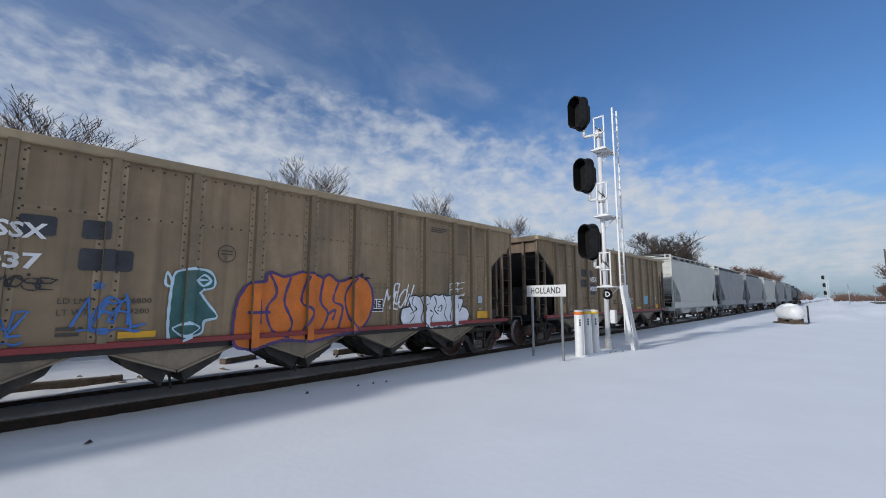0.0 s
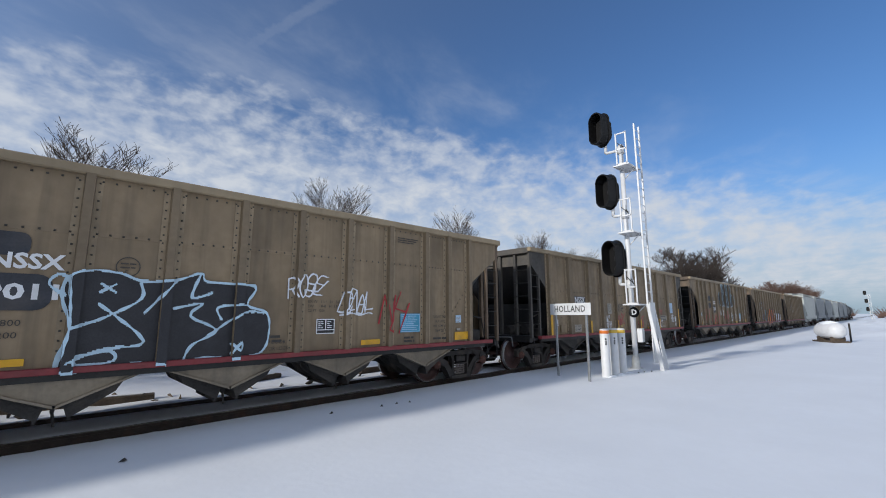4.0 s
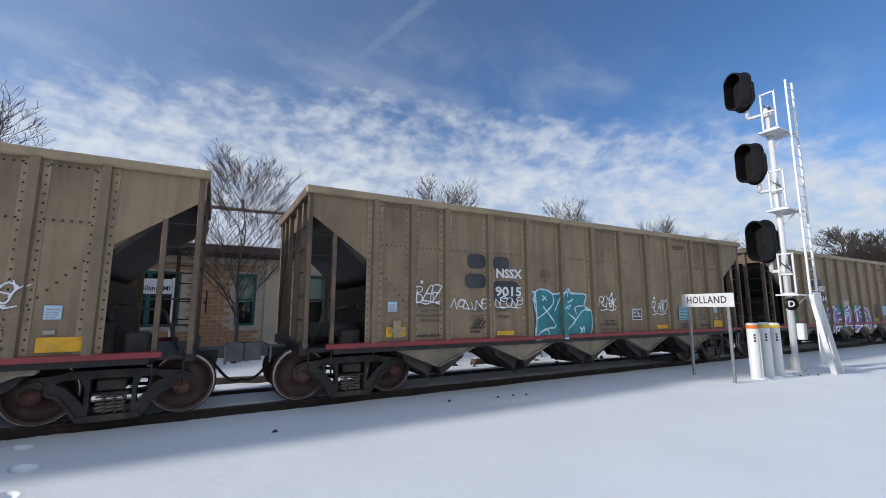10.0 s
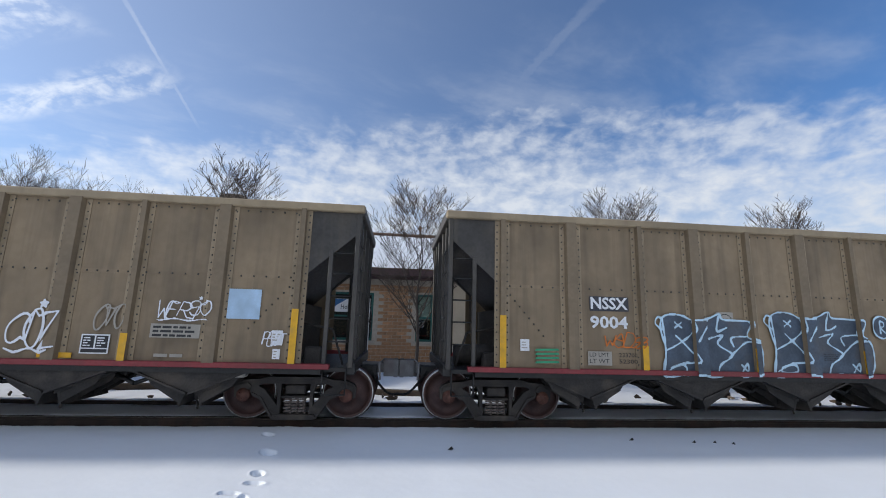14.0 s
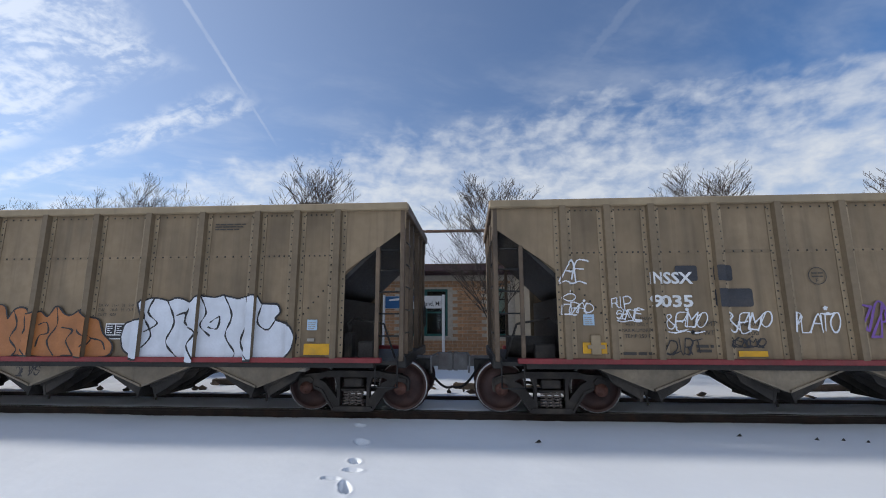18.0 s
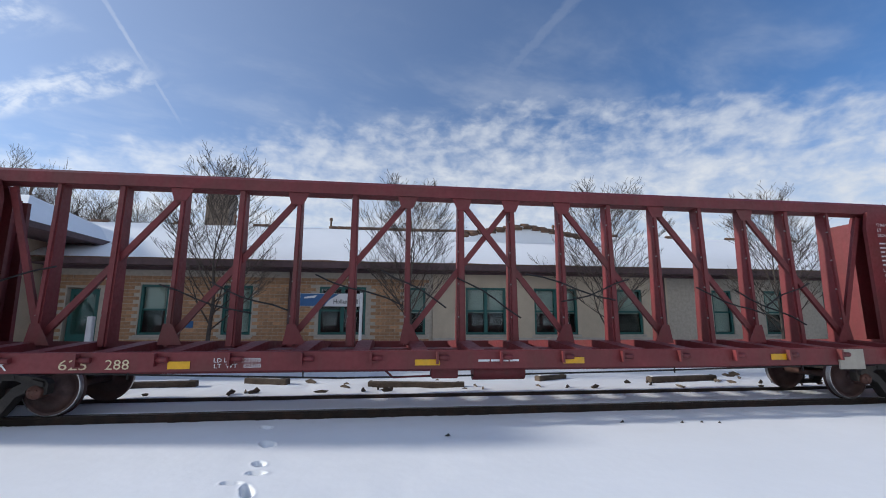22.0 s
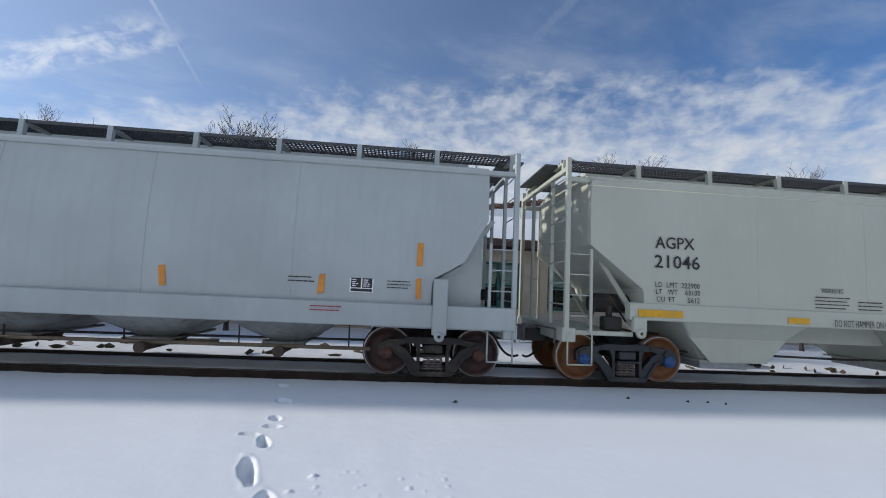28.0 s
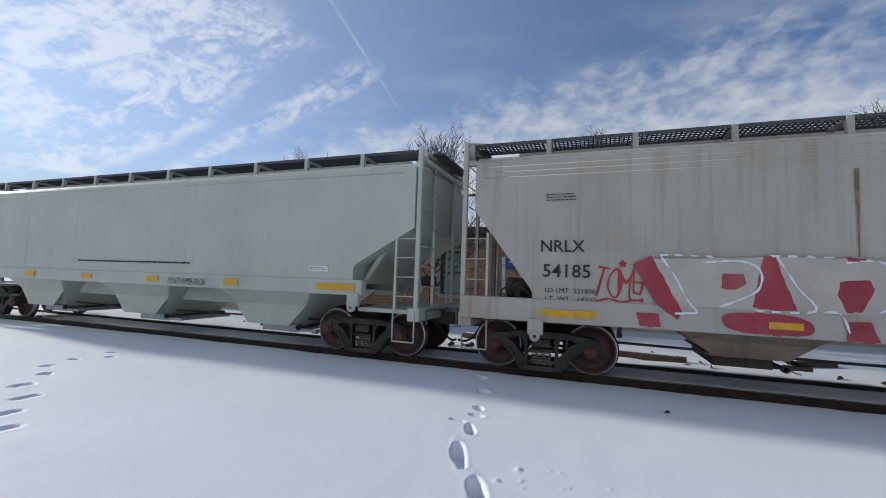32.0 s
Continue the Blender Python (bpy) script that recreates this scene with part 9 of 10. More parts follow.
def make_signal(at, label, detail=True):
    """A three-headed colour-light signal on a white mast, with ladder and platforms. Local x is the line towards the heads' backs."""
    t = thing("railway_signal", label, "signal", at=at)
    part("mast", Shape().rod((0, 0, -0.2), (0, 0, 7.75), 0.085, 14, 0.075), M_WHITEPOST, t, "white tubular mast")
    part("mast_base", Shape().lathe([(0.0, 0.42), (0.12, 0.40), (0.15, 0.05), (0.24, 0.0), (0.24, -0.1)], (0, 0, 0), "z", 14), M_GALV, t)
    for z, dy in ((8.44, 0.14), (6.07, 0.02), (3.67, -0.06)):
        c = 0.42 + dy
        h = part("signal_head", Shape().rod((-0.10, c - 0.06, z - 0.5), (-0.10, c - 0.06, z - 0.90), 0.055, 10), M_WHITEPOST, t, "black oval signal head with a deep oval hood")

        def oval(k, n=32):
            return [(c + 0.33 * k * math.cos(i * 2 * math.pi / n), z + (0.30 if math.sin(i * 2 * math.pi / n) > 1e-6 else -0.30) * k + 0.35 * k * math.sin(i * 2 * math.pi / n)) for i in range(n)]
        turn = pose(-0.12, c, 0, 0, 0, -18) @ pose(0.12, -c, 0)
        part("background_plate", Shape().prism(oval(1.0), "x", -0.14, -0.10).moved(turn), M_SIGBLACK, h)
        part("lamp_case", Shape().prism(oval(0.62), "x", -0.10, 0.12).moved(turn), M_SIGBLACK, h)
        # the hood: an oval shell open to the front
        rim, bore = oval(0.93), oval(0.87)
        n = len(rim)
        shell = Shape().add([(x, p, q) for x in (-0.50, -0.14) for ring in (rim, bore) for p, q in ring],
                            [(i, (i + 1) % n, 2 * n + (i + 1) % n, 2 * n + i) for i in range(n)] + [(n + i, n + (i + 1) % n, 3 * n + (i + 1) % n, 3 * n + i) for i in range(n)] + [(i, (i + 1) % n, n + (i + 1) % n, n + i) for i in range(n)])
        part("hood", shell.moved(turn), M_SIGBLACK, h)
        for dz in (0.36, 0.0, -0.36):
            part("lens", Shape().lathe([(0.0, -0.16), (0.06, -0.155), (0.11, -0.142)], (0, c, z + dz), "x", 16).moved(turn), M_LENS, h)
        part("bracket", Shape().rod((-0.02, 0.0, z - 0.90), (-0.10, c - 0.06, z - 0.90), 0.05, 10).rod((0, 0, z - 1.02), (0, 0, z - 0.76), 0.12, 12), M_WHITEPOST, t, "white bracket arm")
    # ladder: upright above, splayed at the foot
    bend, top, foot = 2.1, 8.42, -0.1
    for k in (-0.2, 0.2):
        part("ladder_rail", Shape().box(0.28 + k - 0.02, 0.28 + k + 0.02, -0.505, -0.455, bend, top), M_WHITEPOST, t)
        part("ladder_leg", Shape().prism([(-0.53, bend), (-0.43, bend), (-0.74, foot), (-0.86, foot)], "x", 0.28 + k - 0.025, 0.28 + k + 0.025), M_WHITEPOST, t)
    for i in range(21):
        z = bend + 0.1 + i * 0.3
        part("rung", Shape().rod((0.08, -0.48, z), (0.48, -0.48, z), 0.012, 6), M_WHITEPOST, t)
    if detail:
        part("ladder_guard", Shape().box(0.07, 0.49, -0.56, -0.53, 0.2, 2.15), M_WHITEPOST, t, "white anti-climb plate")
    for z in (6.83, 4.47, 2.06):
        part("platform", Shape().prism([(-0.45, -0.42), (0.50, -0.42), (0.50, 0.12), (-0.45, 0.12)], "z", z, z + 0.04), M_WHITEPOST, t)
        part("platform_brace", Shape().rod((0.1, -0.4, z), (0.05, 0.0, z - 0.4), 0.02, 6), M_WHITEPOST, t)
        s = Shape()
        y0, y1, za = -0.02, -0.36, z + 0.04
        for y in (y0, y1):
            s.box(-0.44, -0.40, y - 0.02, y + 0.02, za, za + 1.15)
        for zz in (za + 0.02, za + 0.55, za + 1.12):
            s.box(-0.44, -0.40, y1, y0, zz - 0.02, zz + 0.02)
        part("guard_frame", s, M_WHITEPOST, t, "white square guard frame")
        part("cable", Shape().pipe([(-0.05, -0.05, z + 0.9), (-0.2, -0.2, z + 0.7), (-0.1, 0.1, z + 1.0)], 0.012), M_RUBBER, t)
    disc = part("letter_disc", Shape().lathe([(0.0, -0.13), (0.17, -0.13), (0.17, -0.10), (0.0, -0.10)], (0, 0, 1.83), "y", 24).moved(pose(0, 0, 0, 0, 0, -45)), M_SIGBLACK, t, "round black disc with a white letter")
    vs, fs, w = letters("D", 0.24, 0.006)
    part("lettering", Shape().add([(x - w / 2, -0.134, 1.75 + z) for x, z in vs], fs).moved(pose(0, 0, 0, 0, 0, -45)), M_WHITEPOST, disc)
    part("junction_box", Shape().box(0.02, 0.22, -0.26, -0.09, 0.85, 1.3, 0.015), M_WHITEPOST, t, "grey-white junction box")
    return t


def make_markers():
    for i, (x, y, h, band) in enumerate(((11.83, 5.64, 1.36, M_ORANGEBAND), (12.42, 5.66, 1.36, M_YELLOWBAND), (13.0, 5.68, 1.34, M_YELLOWBAND))):
        t = thing("marker_post", "white cable marker post with a coloured band", "bollard", "cable marker posts", at=pose(x, y, SNOW_Z))
        part("tube", Shape().lathe([(0.0, h), (0.10, h), (0.125, h - 0.03), (0.125, -0.2)], (0, 0, 0), "z", 18), M_WHITEPOST, t)
        part("band", Shape().lathe([(0.127, h - 0.05), (0.131, h - 0.06), (0.131, h - 0.13), (0.127, h - 0.14)], (0, 0, 0), "z", 18), band, t, "coloured reflective band")
        b = Shape()
        for k in range(3):
            b.box(-0.018, 0.022, -0.130, -0.124, h - 0.32 - k * 0.07, h - 0.27 - k * 0.07)
        part("label_print", b.moved(pose(0, 0, 0, 0, 0, -50)), M_BLACKPAINT, t)
        part("weed_stub", Shape().ball((0.1, -0.1, 0.0), 0.2, 0.16, 0.06, 12, 6), M_SNOW, t, "snow heaped at the foot")


def make_propane():
    t = thing("propane_tank", "white horizontal propane tank with a cap of snow", "tank", at=pose(36.0, 2.6, SNOW_Z, 0, 0, 38))
    part("vessel", Shape().lathe([(0.0, -0.95), (0.25, -0.9), (0.42, -0.78), (0.50, -0.6), (0.50, 0.6), (0.42, 0.78), (0.25, 0.9), (0.0, 0.95)], (0, 0, 0.72), "x", 24), M_WHITEPOST, t)
    part("dome", Shape().rod((0, 0, 1.2), (0, 0, 1.32), 0.16, 14), M_WHITEPOST, t)
    for k in (-0.55, 0.55):
        part("saddle", Shape().box(k - 0.06, k + 0.06, -0.4, 0.4, 0.0, 0.34), M_TIMBER, t)
    part("skid", Shape().box(-0.95, 1.0, -0.45, 0.45, 0.0, 0.1, 0.02), M_TIMBER, t)
    part("snow_cap", Shape().lathe([(0.0, -0.7), (0.3, -0.6), (0.36, 0.0), (0.3, 0.6), (0.0, 0.7)], (0, 0, 0.96), "x", 16), M_SNOW, t)
    p = thing("guard_post", "leaning steel guard post beside the tank", "post", at=pose(37.0, 1.75, SNOW_Z))
    part("tube", Shape().rod((0, 0, -0.1), (0.18, 0.0, 1.15), 0.05, 8), M_UNDER, p)


def make_cabinet():
    t = thing("signal_cabinet", "white steel signal cabinet standing in the snow", "cabinet", at=pose(48.5, -5.1, SNOW_Z, 0, 0, 20))
    part("case", Shape().box(-1.6, 1.6, -1.1, 1.1, 0.1, 2.5, 0.02), M_WHITEPOST, t)
    part("roof", Shape().prism([(-1.25, 2.5), (1.25, 2.5), (1.2, 2.62), (-1.2, 2.7)], "x", -1.75, 1.75), M_WHITEPOST, t)
    for x in (-0.8, 0.8):
        d = part("door", Shape().box(x - 0.7, x + 0.7, -1.13, -1.10, 0.25, 2.35, 0.008), M_WHITEPOST, t)
        part("handle", Shape().box(x + 0.5, x + 0.58, -1.17, -1.13, 1.2, 1.5), M_UNDER, d)
    part("notice", Shape().box(-0.3, 0.2, -1.14, -1.125, 1.5, 1.75), M_LABELGREY, t)
    part("footing", Shape().box(-1.6, 1.6, -1.1, 1.1, -0.2, 0.1), M_UNDER, t)


def make_pole(name, label, x, y, h, r, lean=0.0):
    t = thing(name, label, "pole", at=pose(x, y, SNOW_Z))
    part("shaft", Shape().rod((0, 0, -0.3), (lean, 0, h), r, 8, r * 0.7), M_TIMBER, t)
    return t


def make_lamp(x, y):
    t = thing("street_lamp", "small far street lamp over a road", "lamp", "far street lamps", at=pose(x, y, SNOW_Z))
    part("post", Shape().pipe([(0, 0, 0), (0, 0, 4.6), (0.5, 0, 4.9), (1.2, 0, 4.95)], 0.09, 6), M_GALVPOST, t)
    part("lamp_head", Shape().box(1.1, 1.7, -0.15, 0.15, 4.85, 5.0), M_GALVPOST, t)


def make_timbers():
    r = random.Random(4)
    for x, y, L, a in ((0.7, 11.05, 2.45, -10), (-6.0, 11.7, 2.3, 4), (-3.2, 12.0, 1.2, -16), (8.3, 11.4, 2.2, 6), (4.6, 11.9, 1.0, 20)):
        t = thing("timber", "old squared timber half sunk in snow", "timber", "timbers lying beyond the track", at=pose(x, y, SNOW_Z + 0.02, 0, 0, a))
        part("beam", Shape().box(-L / 2, L / 2, -0.12, 0.12, -0.08, 0.13, 0.02), M_TIMBER, t)
        part("snow_strip", Shape().box(-L / 2 + 0.1, L / 2 - 0.2, -0.05, 0.1, 0.128, 0.15, 0.008), M_SNOW, t, "strip of snow on top")
    s = Shape()
    for i in range(60):
        x, y = r.uniform(-13, 13), r.choice((r.gauss(10.55, 0.16), r.uniform(10.3, 12.4)))
        a = r.uniform(0, 6.28)
        L, w = r.uniform(0.04, 0.20), r.uniform(0.012, 0.04)
        s.add([(x + math.cos(a) * L + math.sin(a) * w, y + math.sin(a) * L - math.cos(a) * w, 0.0 + SNOW_Z + 0.03), (x + math.cos(a) * L - math.sin(a) * w, y + math.sin(a) * L + math.cos(a) * w, SNOW_Z + 0.05),
               (x - math.cos(a) * L, y - math.sin(a) * L, SNOW_Z + 0.06), (x, y, SNOW_Z + r.uniform(0.07, 0.13)), (x, y, SNOW_Z - 0.05)], [(0, 1, 3), (1, 2, 3), (2, 0, 3), (0, 1, 4), (1, 2, 4), (2, 0, 4)])
    thing("track_litter", "dark ballast and splinters showing through thin snow", "debris", kind="stuff", shape=s, mat=M_TIMBER)
    s = Shape()
    for x, y in ((5.0, 6.95), (5.35, 6.93), (5.62, 6.85), (4.0, 7.1), (13.6, 5.3), (13.9, 5.2), (13.3, 5.35), (16.5, 7.1), (0.9, 6.6)):
        a = r.uniform(0, 6.28)
        s.add([(x - 0.05, y, SNOW_Z), (x + 0.05, y + 0.02, SNOW_Z), (x, y - 0.04, SNOW_Z + 0.01), (x + 0.01, y, SNOW_Z + 0.045)], [(0, 1, 3), (1, 2, 3), (2, 0, 3)])
    thing("snow_specks", "small dark clods lying on the snow", "debris", kind="stuff", shape=s, mat=M_BALLAST)


# ---- bare trees ----
def tree_mesh(seed, height, spread, trunk_h, levels=5, upright=0.75, thick=0.11, density=1.0, twig=0.007):
    """(trunk, crown) shapes of a leafless tree: limbs that fork again and again into fine twigs."""
    r = random.Random(seed)
    trunk, crown = Shape(), Shape()
    trunk.rod((0, 0, -0.2), (0, 0, 0.25), thick * 1.35, 9, thick * 1.05, False)
    top = Vector((r.uniform(-0.08, 0.08), r.uniform(-0.08, 0.08), trunk_h))
    trunk.rod((0, 0, 0.25), top, thick * 1.05, 9, thick * 0.9, False)

    def grow(p, d, length, rad, level):
        # a limb in two or three bends
        n = 3 if level < 3 else 2
        for i in range(n):
            d2 = (d + Vector((r.gauss(0, 0.13), r.gauss(0, 0.13), r.gauss(0.05 * upright, 0.09)))).normalized()
            q = p + d2 * (length / n)
            r2 = rad * (1 - 0.28 / n * 1.3)
            (trunk if level == 0 else crown).rod(p, q, rad, 6 if level < 2 else 4 if level < 4 else 3, r2, False)
            if level < levels:
                for _ in range(1 if level < 2 else (2 if r.random() < 0.55 * density else 1)):
                    if level == 0 and i == 0:
                        continue
                    side = Vector((r.gauss(0, 1), r.gauss(0, 1), 0)).normalized()
                    up = 0.55 * upright + r.uniform(0.0, 0.35)
                    e = (side * (1.0 - 0.25 * upright) + Vector((0, 0, up)) + d2 * 0.7).normalized()
                    grow(q, e, length * r.uniform(0.52, 0.78), max(twig, r2 * r.uniform(0.45, 0.66)), level + 1)
            p, d, rad = q, d2, max(twig, r2)
        if level < levels:
            grow(p, (d + Vector((r.gauss(0, 0.25), r.gauss(0, 0.25), 0.2))).normalized(), length * 0.66, max(twig, rad * 0.75), level + 1)

    start = 7 + int(3 * density)
    for i in range(start):
        a = 2 * math.pi * (i + r.uniform(-0.3, 0.3)) / start
        lean = spread * r.uniform(0.5, 1.0)
        d = Vector((math.cos(a) * lean, math.sin(a) * lean, 1.0)).normalized()
        grow(top - Vector((0, 0, r.uniform(0, 0.3 * trunk_h))), d, (height - trunk_h) * r.uniform(0.34, 0.46), thick * r.uniform(0.42, 0.6), 1)
    grow(top, Vector((0, 0, 1)), (height - trunk_h) * 0.42, thick * 0.75, 0)
    zt = max(q[2] for q in crown.v)
    upper = [q for q in crown.v if q[2] > trunk_h + 0.5 * (height - trunk_h)]
    mx, my = sum(q[0] for q in upper) / len(upper), sum(q[1] for q in upper) / len(upper)
    crown.v = [(x - mx * smooth(trunk_h, height, z), y - my * smooth(trunk_h, height, z), z) for x, y, z in crown.v]
    k = height / zt
    crown.v = [(x * k, y * k, z * k) for x, y, z in crown.v]
    trunk.v = [(x * k, y * k, z * k) for x, y, z in trunk.v]
    return trunk, crown


def street_tree_mesh(seed, height, reach, trunk_h, thick):
    """(trunk, crown) shapes of a young leafless tree: a leader, rising limbs all round it, and fine twigs."""
    r = random.Random(seed)
    trunk, crown = Shape(), Shape()
    n = 14
    spine = [Vector((0.10 * math.sin(i * 0.9 + seed) * i / n, 0.10 * math.cos(i * 0.7 + seed) * i / n, height * 0.97 * i / n)) for i in range(n + 1)]

    def girth(z):
        return max(0.012, thick * (1 - 0.93 * z / height) ** 1.15)
    trunk.rod((0, 0, -0.2), (0, 0, 0.2), thick * 1.3, 9, thick, False)
    for p, q in zip(spine, spine[1:]):
        trunk.rod(p, q, girth(p.z), 8, girth(q.z), False)

    def spray(p, d, length, rad, level):
        # a limb that bends upwards and throws off thinner ones to both sides
        m = (5, 4, 3, 2)[level]
        for i in range(m):
            d = (d + Vector((r.gauss(0, 0.055), r.gauss(0, 0.055), 0.06 + r.gauss(0, 0.04)))).normalized()
            q = p + d * (length / m)
            r2 = max(0.006, rad * (1 - 0.75 / m))
            crown.rod(p, q, rad, (6, 5, 4, 3)[level], r2, False)
            p, rad = q, r2
            if level < 3 and i > 0:
                for side in (-1, 1) if level < 1 or level == 1 else (r.choice((-1, 1)),):
                    if level == 0 and r.random() < 0.15:
                        continue
                    across = d.cross(Vector((0, 0, 1)))
                    across = (across.normalized() if across.length > 0.05 else Vector((1, 0, 0))) * side
                    turn = r.uniform(0, 6.28)
                    across = (across + Vector((math.cos(turn), math.sin(turn), 0)) * 0.6).normalized()
                    e = (d * 0.85 + across * r.uniform(0.40, 0.78) + Vector((0, 0, 0.16))).normalized()
                    spray(q, e, length * r.uniform(0.40, 0.68) * (1 - 0.35 * i / m), max(0.006, rad * 0.5), level + 1)
    limbs = 23
    for i in range(limbs):
        k = (i + 0.5) / limbs
        z = trunk_h + (height * 0.93 - trunk_h) * k
        a = i * 2.39996 + r.uniform(-0.4, 0.4)
        tilt = radians(45 + 27 * k + r.uniform(-8, 8))
        length = reach * (0.80 + 0.9 * k - 1.15 * k * k) * r.uniform(0.8, 1.1) + 0.35
        j = min(n - 1, int(z / (height * 0.97) * n))
        base = spine[j].lerp(spine[j + 1], z / (height * 0.97) * n - j)
        spray(base, Vector((math.cos(a) * math.cos(tilt), math.sin(a) * math.cos(tilt), math.sin(tilt))), length, girth(z) * 0.52, 0)
    k = height / max(q[2] for q in crown.v)
    for s in (trunk, crown):
        s.v = [(x, y, z * k) for x, y, z in s.v]
    return trunk, crown


def make_trees():
    kinds = []
    for seed in (3, 8, 14):
        a, b = street_tree_mesh(seed, 7.3, 2.5, 1.5, 0.08)
        kinds.append((a.mesh("trunk", M_BARK), b.mesh("crown", M_TWIG)))

    def tree(kind, x, y, scale, turn, label, group):
        t = thing("bare_tree", label, "tree", group, at=Matrix.Translation((x, y, SNOW_Z)) @ Matrix.Rotation(turn, 4, "Z") @ Matrix.Scale(scale, 4))
        part("trunk", kind[0], None, t)
        part("crown", kind[1], None, t, "leafless branches and twigs")
    row = "street trees before the depot"
    for i, (x, y, k, s, turn) in enumerate(((-6.0, 15.1, 0, 1.06, 0.4), (0.72, 15.1, 1, 0.99, 2.0), (8.1, 15.1, 2, 1.03, 1.0), (15.6, 15.2, 0, 1.0, 3.5), (22.9, 15.2, 1, 1.0, 5.0), (28.8, 15.4, 2, 0.95, 0.3), (36.0, 16.0, 0, 0.98, 1.7))):
        tree(kinds[k], x, y, s, turn, "bare young street tree standing in the snow", row)
    a, b = tree_mesh(21, 10.5, 0.75, 3.0, 5, 0.6, 0.16, 0.7)
    open_kind = (a.mesh("trunk", M_BARK), b.mesh("crown", M_TWIG))
    for x, y, s, turn in ((-19.3, 24.5, 1.0, 0.0), (-23.5, 25.0, 0.98, 2.0), (-16.0, 26.0, 0.92, 4.0), (-30.0, 24.5, 0.9, 1.0)):
        tree(open_kind, x, y, s, turn, "bare spreading tree behind the depot", "trees behind the depot")
    a, b = tree_mesh(33, 13.0, 1.5, 2.2, 5, 0.45, 0.3, 1.7, 0.03)
    round_kind = (a.mesh("trunk", M_BARK), b.mesh("crown", M_TWIG))
    tree(round_kind, 76, 21.9, 1.02, 0.5, "dense round-crowned bare tree", "far trees")
    red = (round_kind[0], b.mesh("crown", M_TWIGRED))
    for x, y, s, turn in ((165, 23, 0.95, 0.0), (176, 20.5, 0.9, 2.0), (158, 25, 0.85, 3.0), (190, 21, 0.95, 1.0), (182, 24, 0.85, 4.0), (58, 26, 0.5, 1.0)):
        tree(red, x, y, s, turn, "reddish bare tree far along the track", "far trees")
    for x, y, s, turn in ((92, -9.5, 0.70, 0), (97, -12, 0.8, 1), (106, -10.5, 0.5, 2), (88, -14, 0.75, 3), (98, -16, 0.8, 4), (128, -7.5, 0.40, 2.2), (134, -9, 0.42, 0.7), (99, -9, 0.4, 5)):
        tree(red, x, y, s, turn, "brown bare tree at the edge of the yard", "trees by the yard")
    # low woods along the horizon
    r = random.Random(9)
    s = Shape()
    for i in range(2600):
        a = r.uniform(-0.35, 0.60)
        d = r.uniform(230, 420)
        x, y = d * math.cos(a), d * math.sin(a)
        if abs(y - TRACK_Y) < 6:
            continue
        h = r.uniform(3.5, 8.5) * (0.7 + 0.5 * noise.noise((a * 9, 0, 0)))
        w = r.uniform(2.0, 5.0)
        for k in range(5):
            b = r.uniform(0, 6.28)
            s.add([(x - 0.25, y, -0.3), (x + 0.25, y, -0.3), (x + w * math.cos(b) * r.uniform(0.3, 1), y + w * math.sin(b), h * r.uniform(0.6, 1)), (x, y + 0.25, -0.3)], [(0, 1, 2), (1, 3, 2), (3, 0, 2)])
    thing("far_woods", "low bare woods along the horizon", "woods", kind="stuff", shape=s, mat=M_TWIGRED)
    f = Shape().box(120, 200, -60, -6, SNOW_Z - 0.2, SNOW_Z + 0.12)
    thing("far_field", "strip of dull green winter field beyond the yard", "field", kind="structure", shape=f, mat=material("winter_grass", (0.10, 0.11, 0.07), 0.95, vary=0.3, scale=0.3))


make_station_sign()
make_signal(pose(14.36, 5.83, SNOW_Z, 0, 0, 0), "tall white signal mast with three black heads and a ladder")
make_signal(pose(126, 2.6, SNOW_Z) @ Matrix.Scale(0.72, 4), "far white signal mast with black heads", False)
make_markers()
make_propane()
make_cabinet()
make_pole("utility_pole", "weathered wooden utility pole beside the yard", 118, -6.5, 11, 0.18)
make_pole("utility_pole", "weathered wooden utility pole beside the yard", 86, -6.8, 8.5, 0.15)
for x, y in ((150, -1.0), (160, -6.0), (150, -9.5)):
    make_lamp(x, y)
make_timbers()
make_trees()


# ---- the depot beyond the track ----
M_BRICK = material("brick", (0.44, 0.25, 0.135), 0.85, vary=0.25, scale=8, dirt=(0.22, 0.15, 0.10), dirt_amount=0.5, spread=0.22)
M_OLDBRICK = material("weathered_chimney_brick", (0.24, 0.185, 0.14), 0.9, vary=0.3, scale=8, dirt=(0.10, 0.08, 0.06), dirt_amount=0.5)
M_MORTAR = material("mortar", (0.46, 0.41, 0.34), 0.9, vary=0.15, scale=8)
M_STUCCO = material("tan_stucco", (0.52, 0.44, 0.33), 0.85, vary=0.08, scale=2, dirt=(0.28, 0.24, 0.18), dirt_amount=0.3, bump=0.2, bump_scale=40)
M_TRIMGREEN = material("dark_green_trim", (0.012, 0.10, 0.09), 0.45, vary=0.15, scale=5)
M_FASCIA = material("dark_brown_fascia", (0.10, 0.058, 0.062), 0.6, vary=0.25, scale=4)
M_TILE = material("clay_roof_tile", (0.15, 0.085, 0.055), 0.8, vary=0.35, scale=5, spread=0.2)
M_STONE = material("limestone_sill", (0.42, 0.39, 0.34), 0.8, vary=0.1, scale=6)
M_BLIND = material("pale_window_blind", (0.45, 0.50, 0.46), 0.8, vary=0.06)
M_ROOMSHADE = material("room_shade", (0.02, 0.022, 0.022), 0.9, vary=0.3)
M_AMBLUE = material("blue_sign_panel", (0.02, 0.10, 0.25), 0.4, vary=0.1)


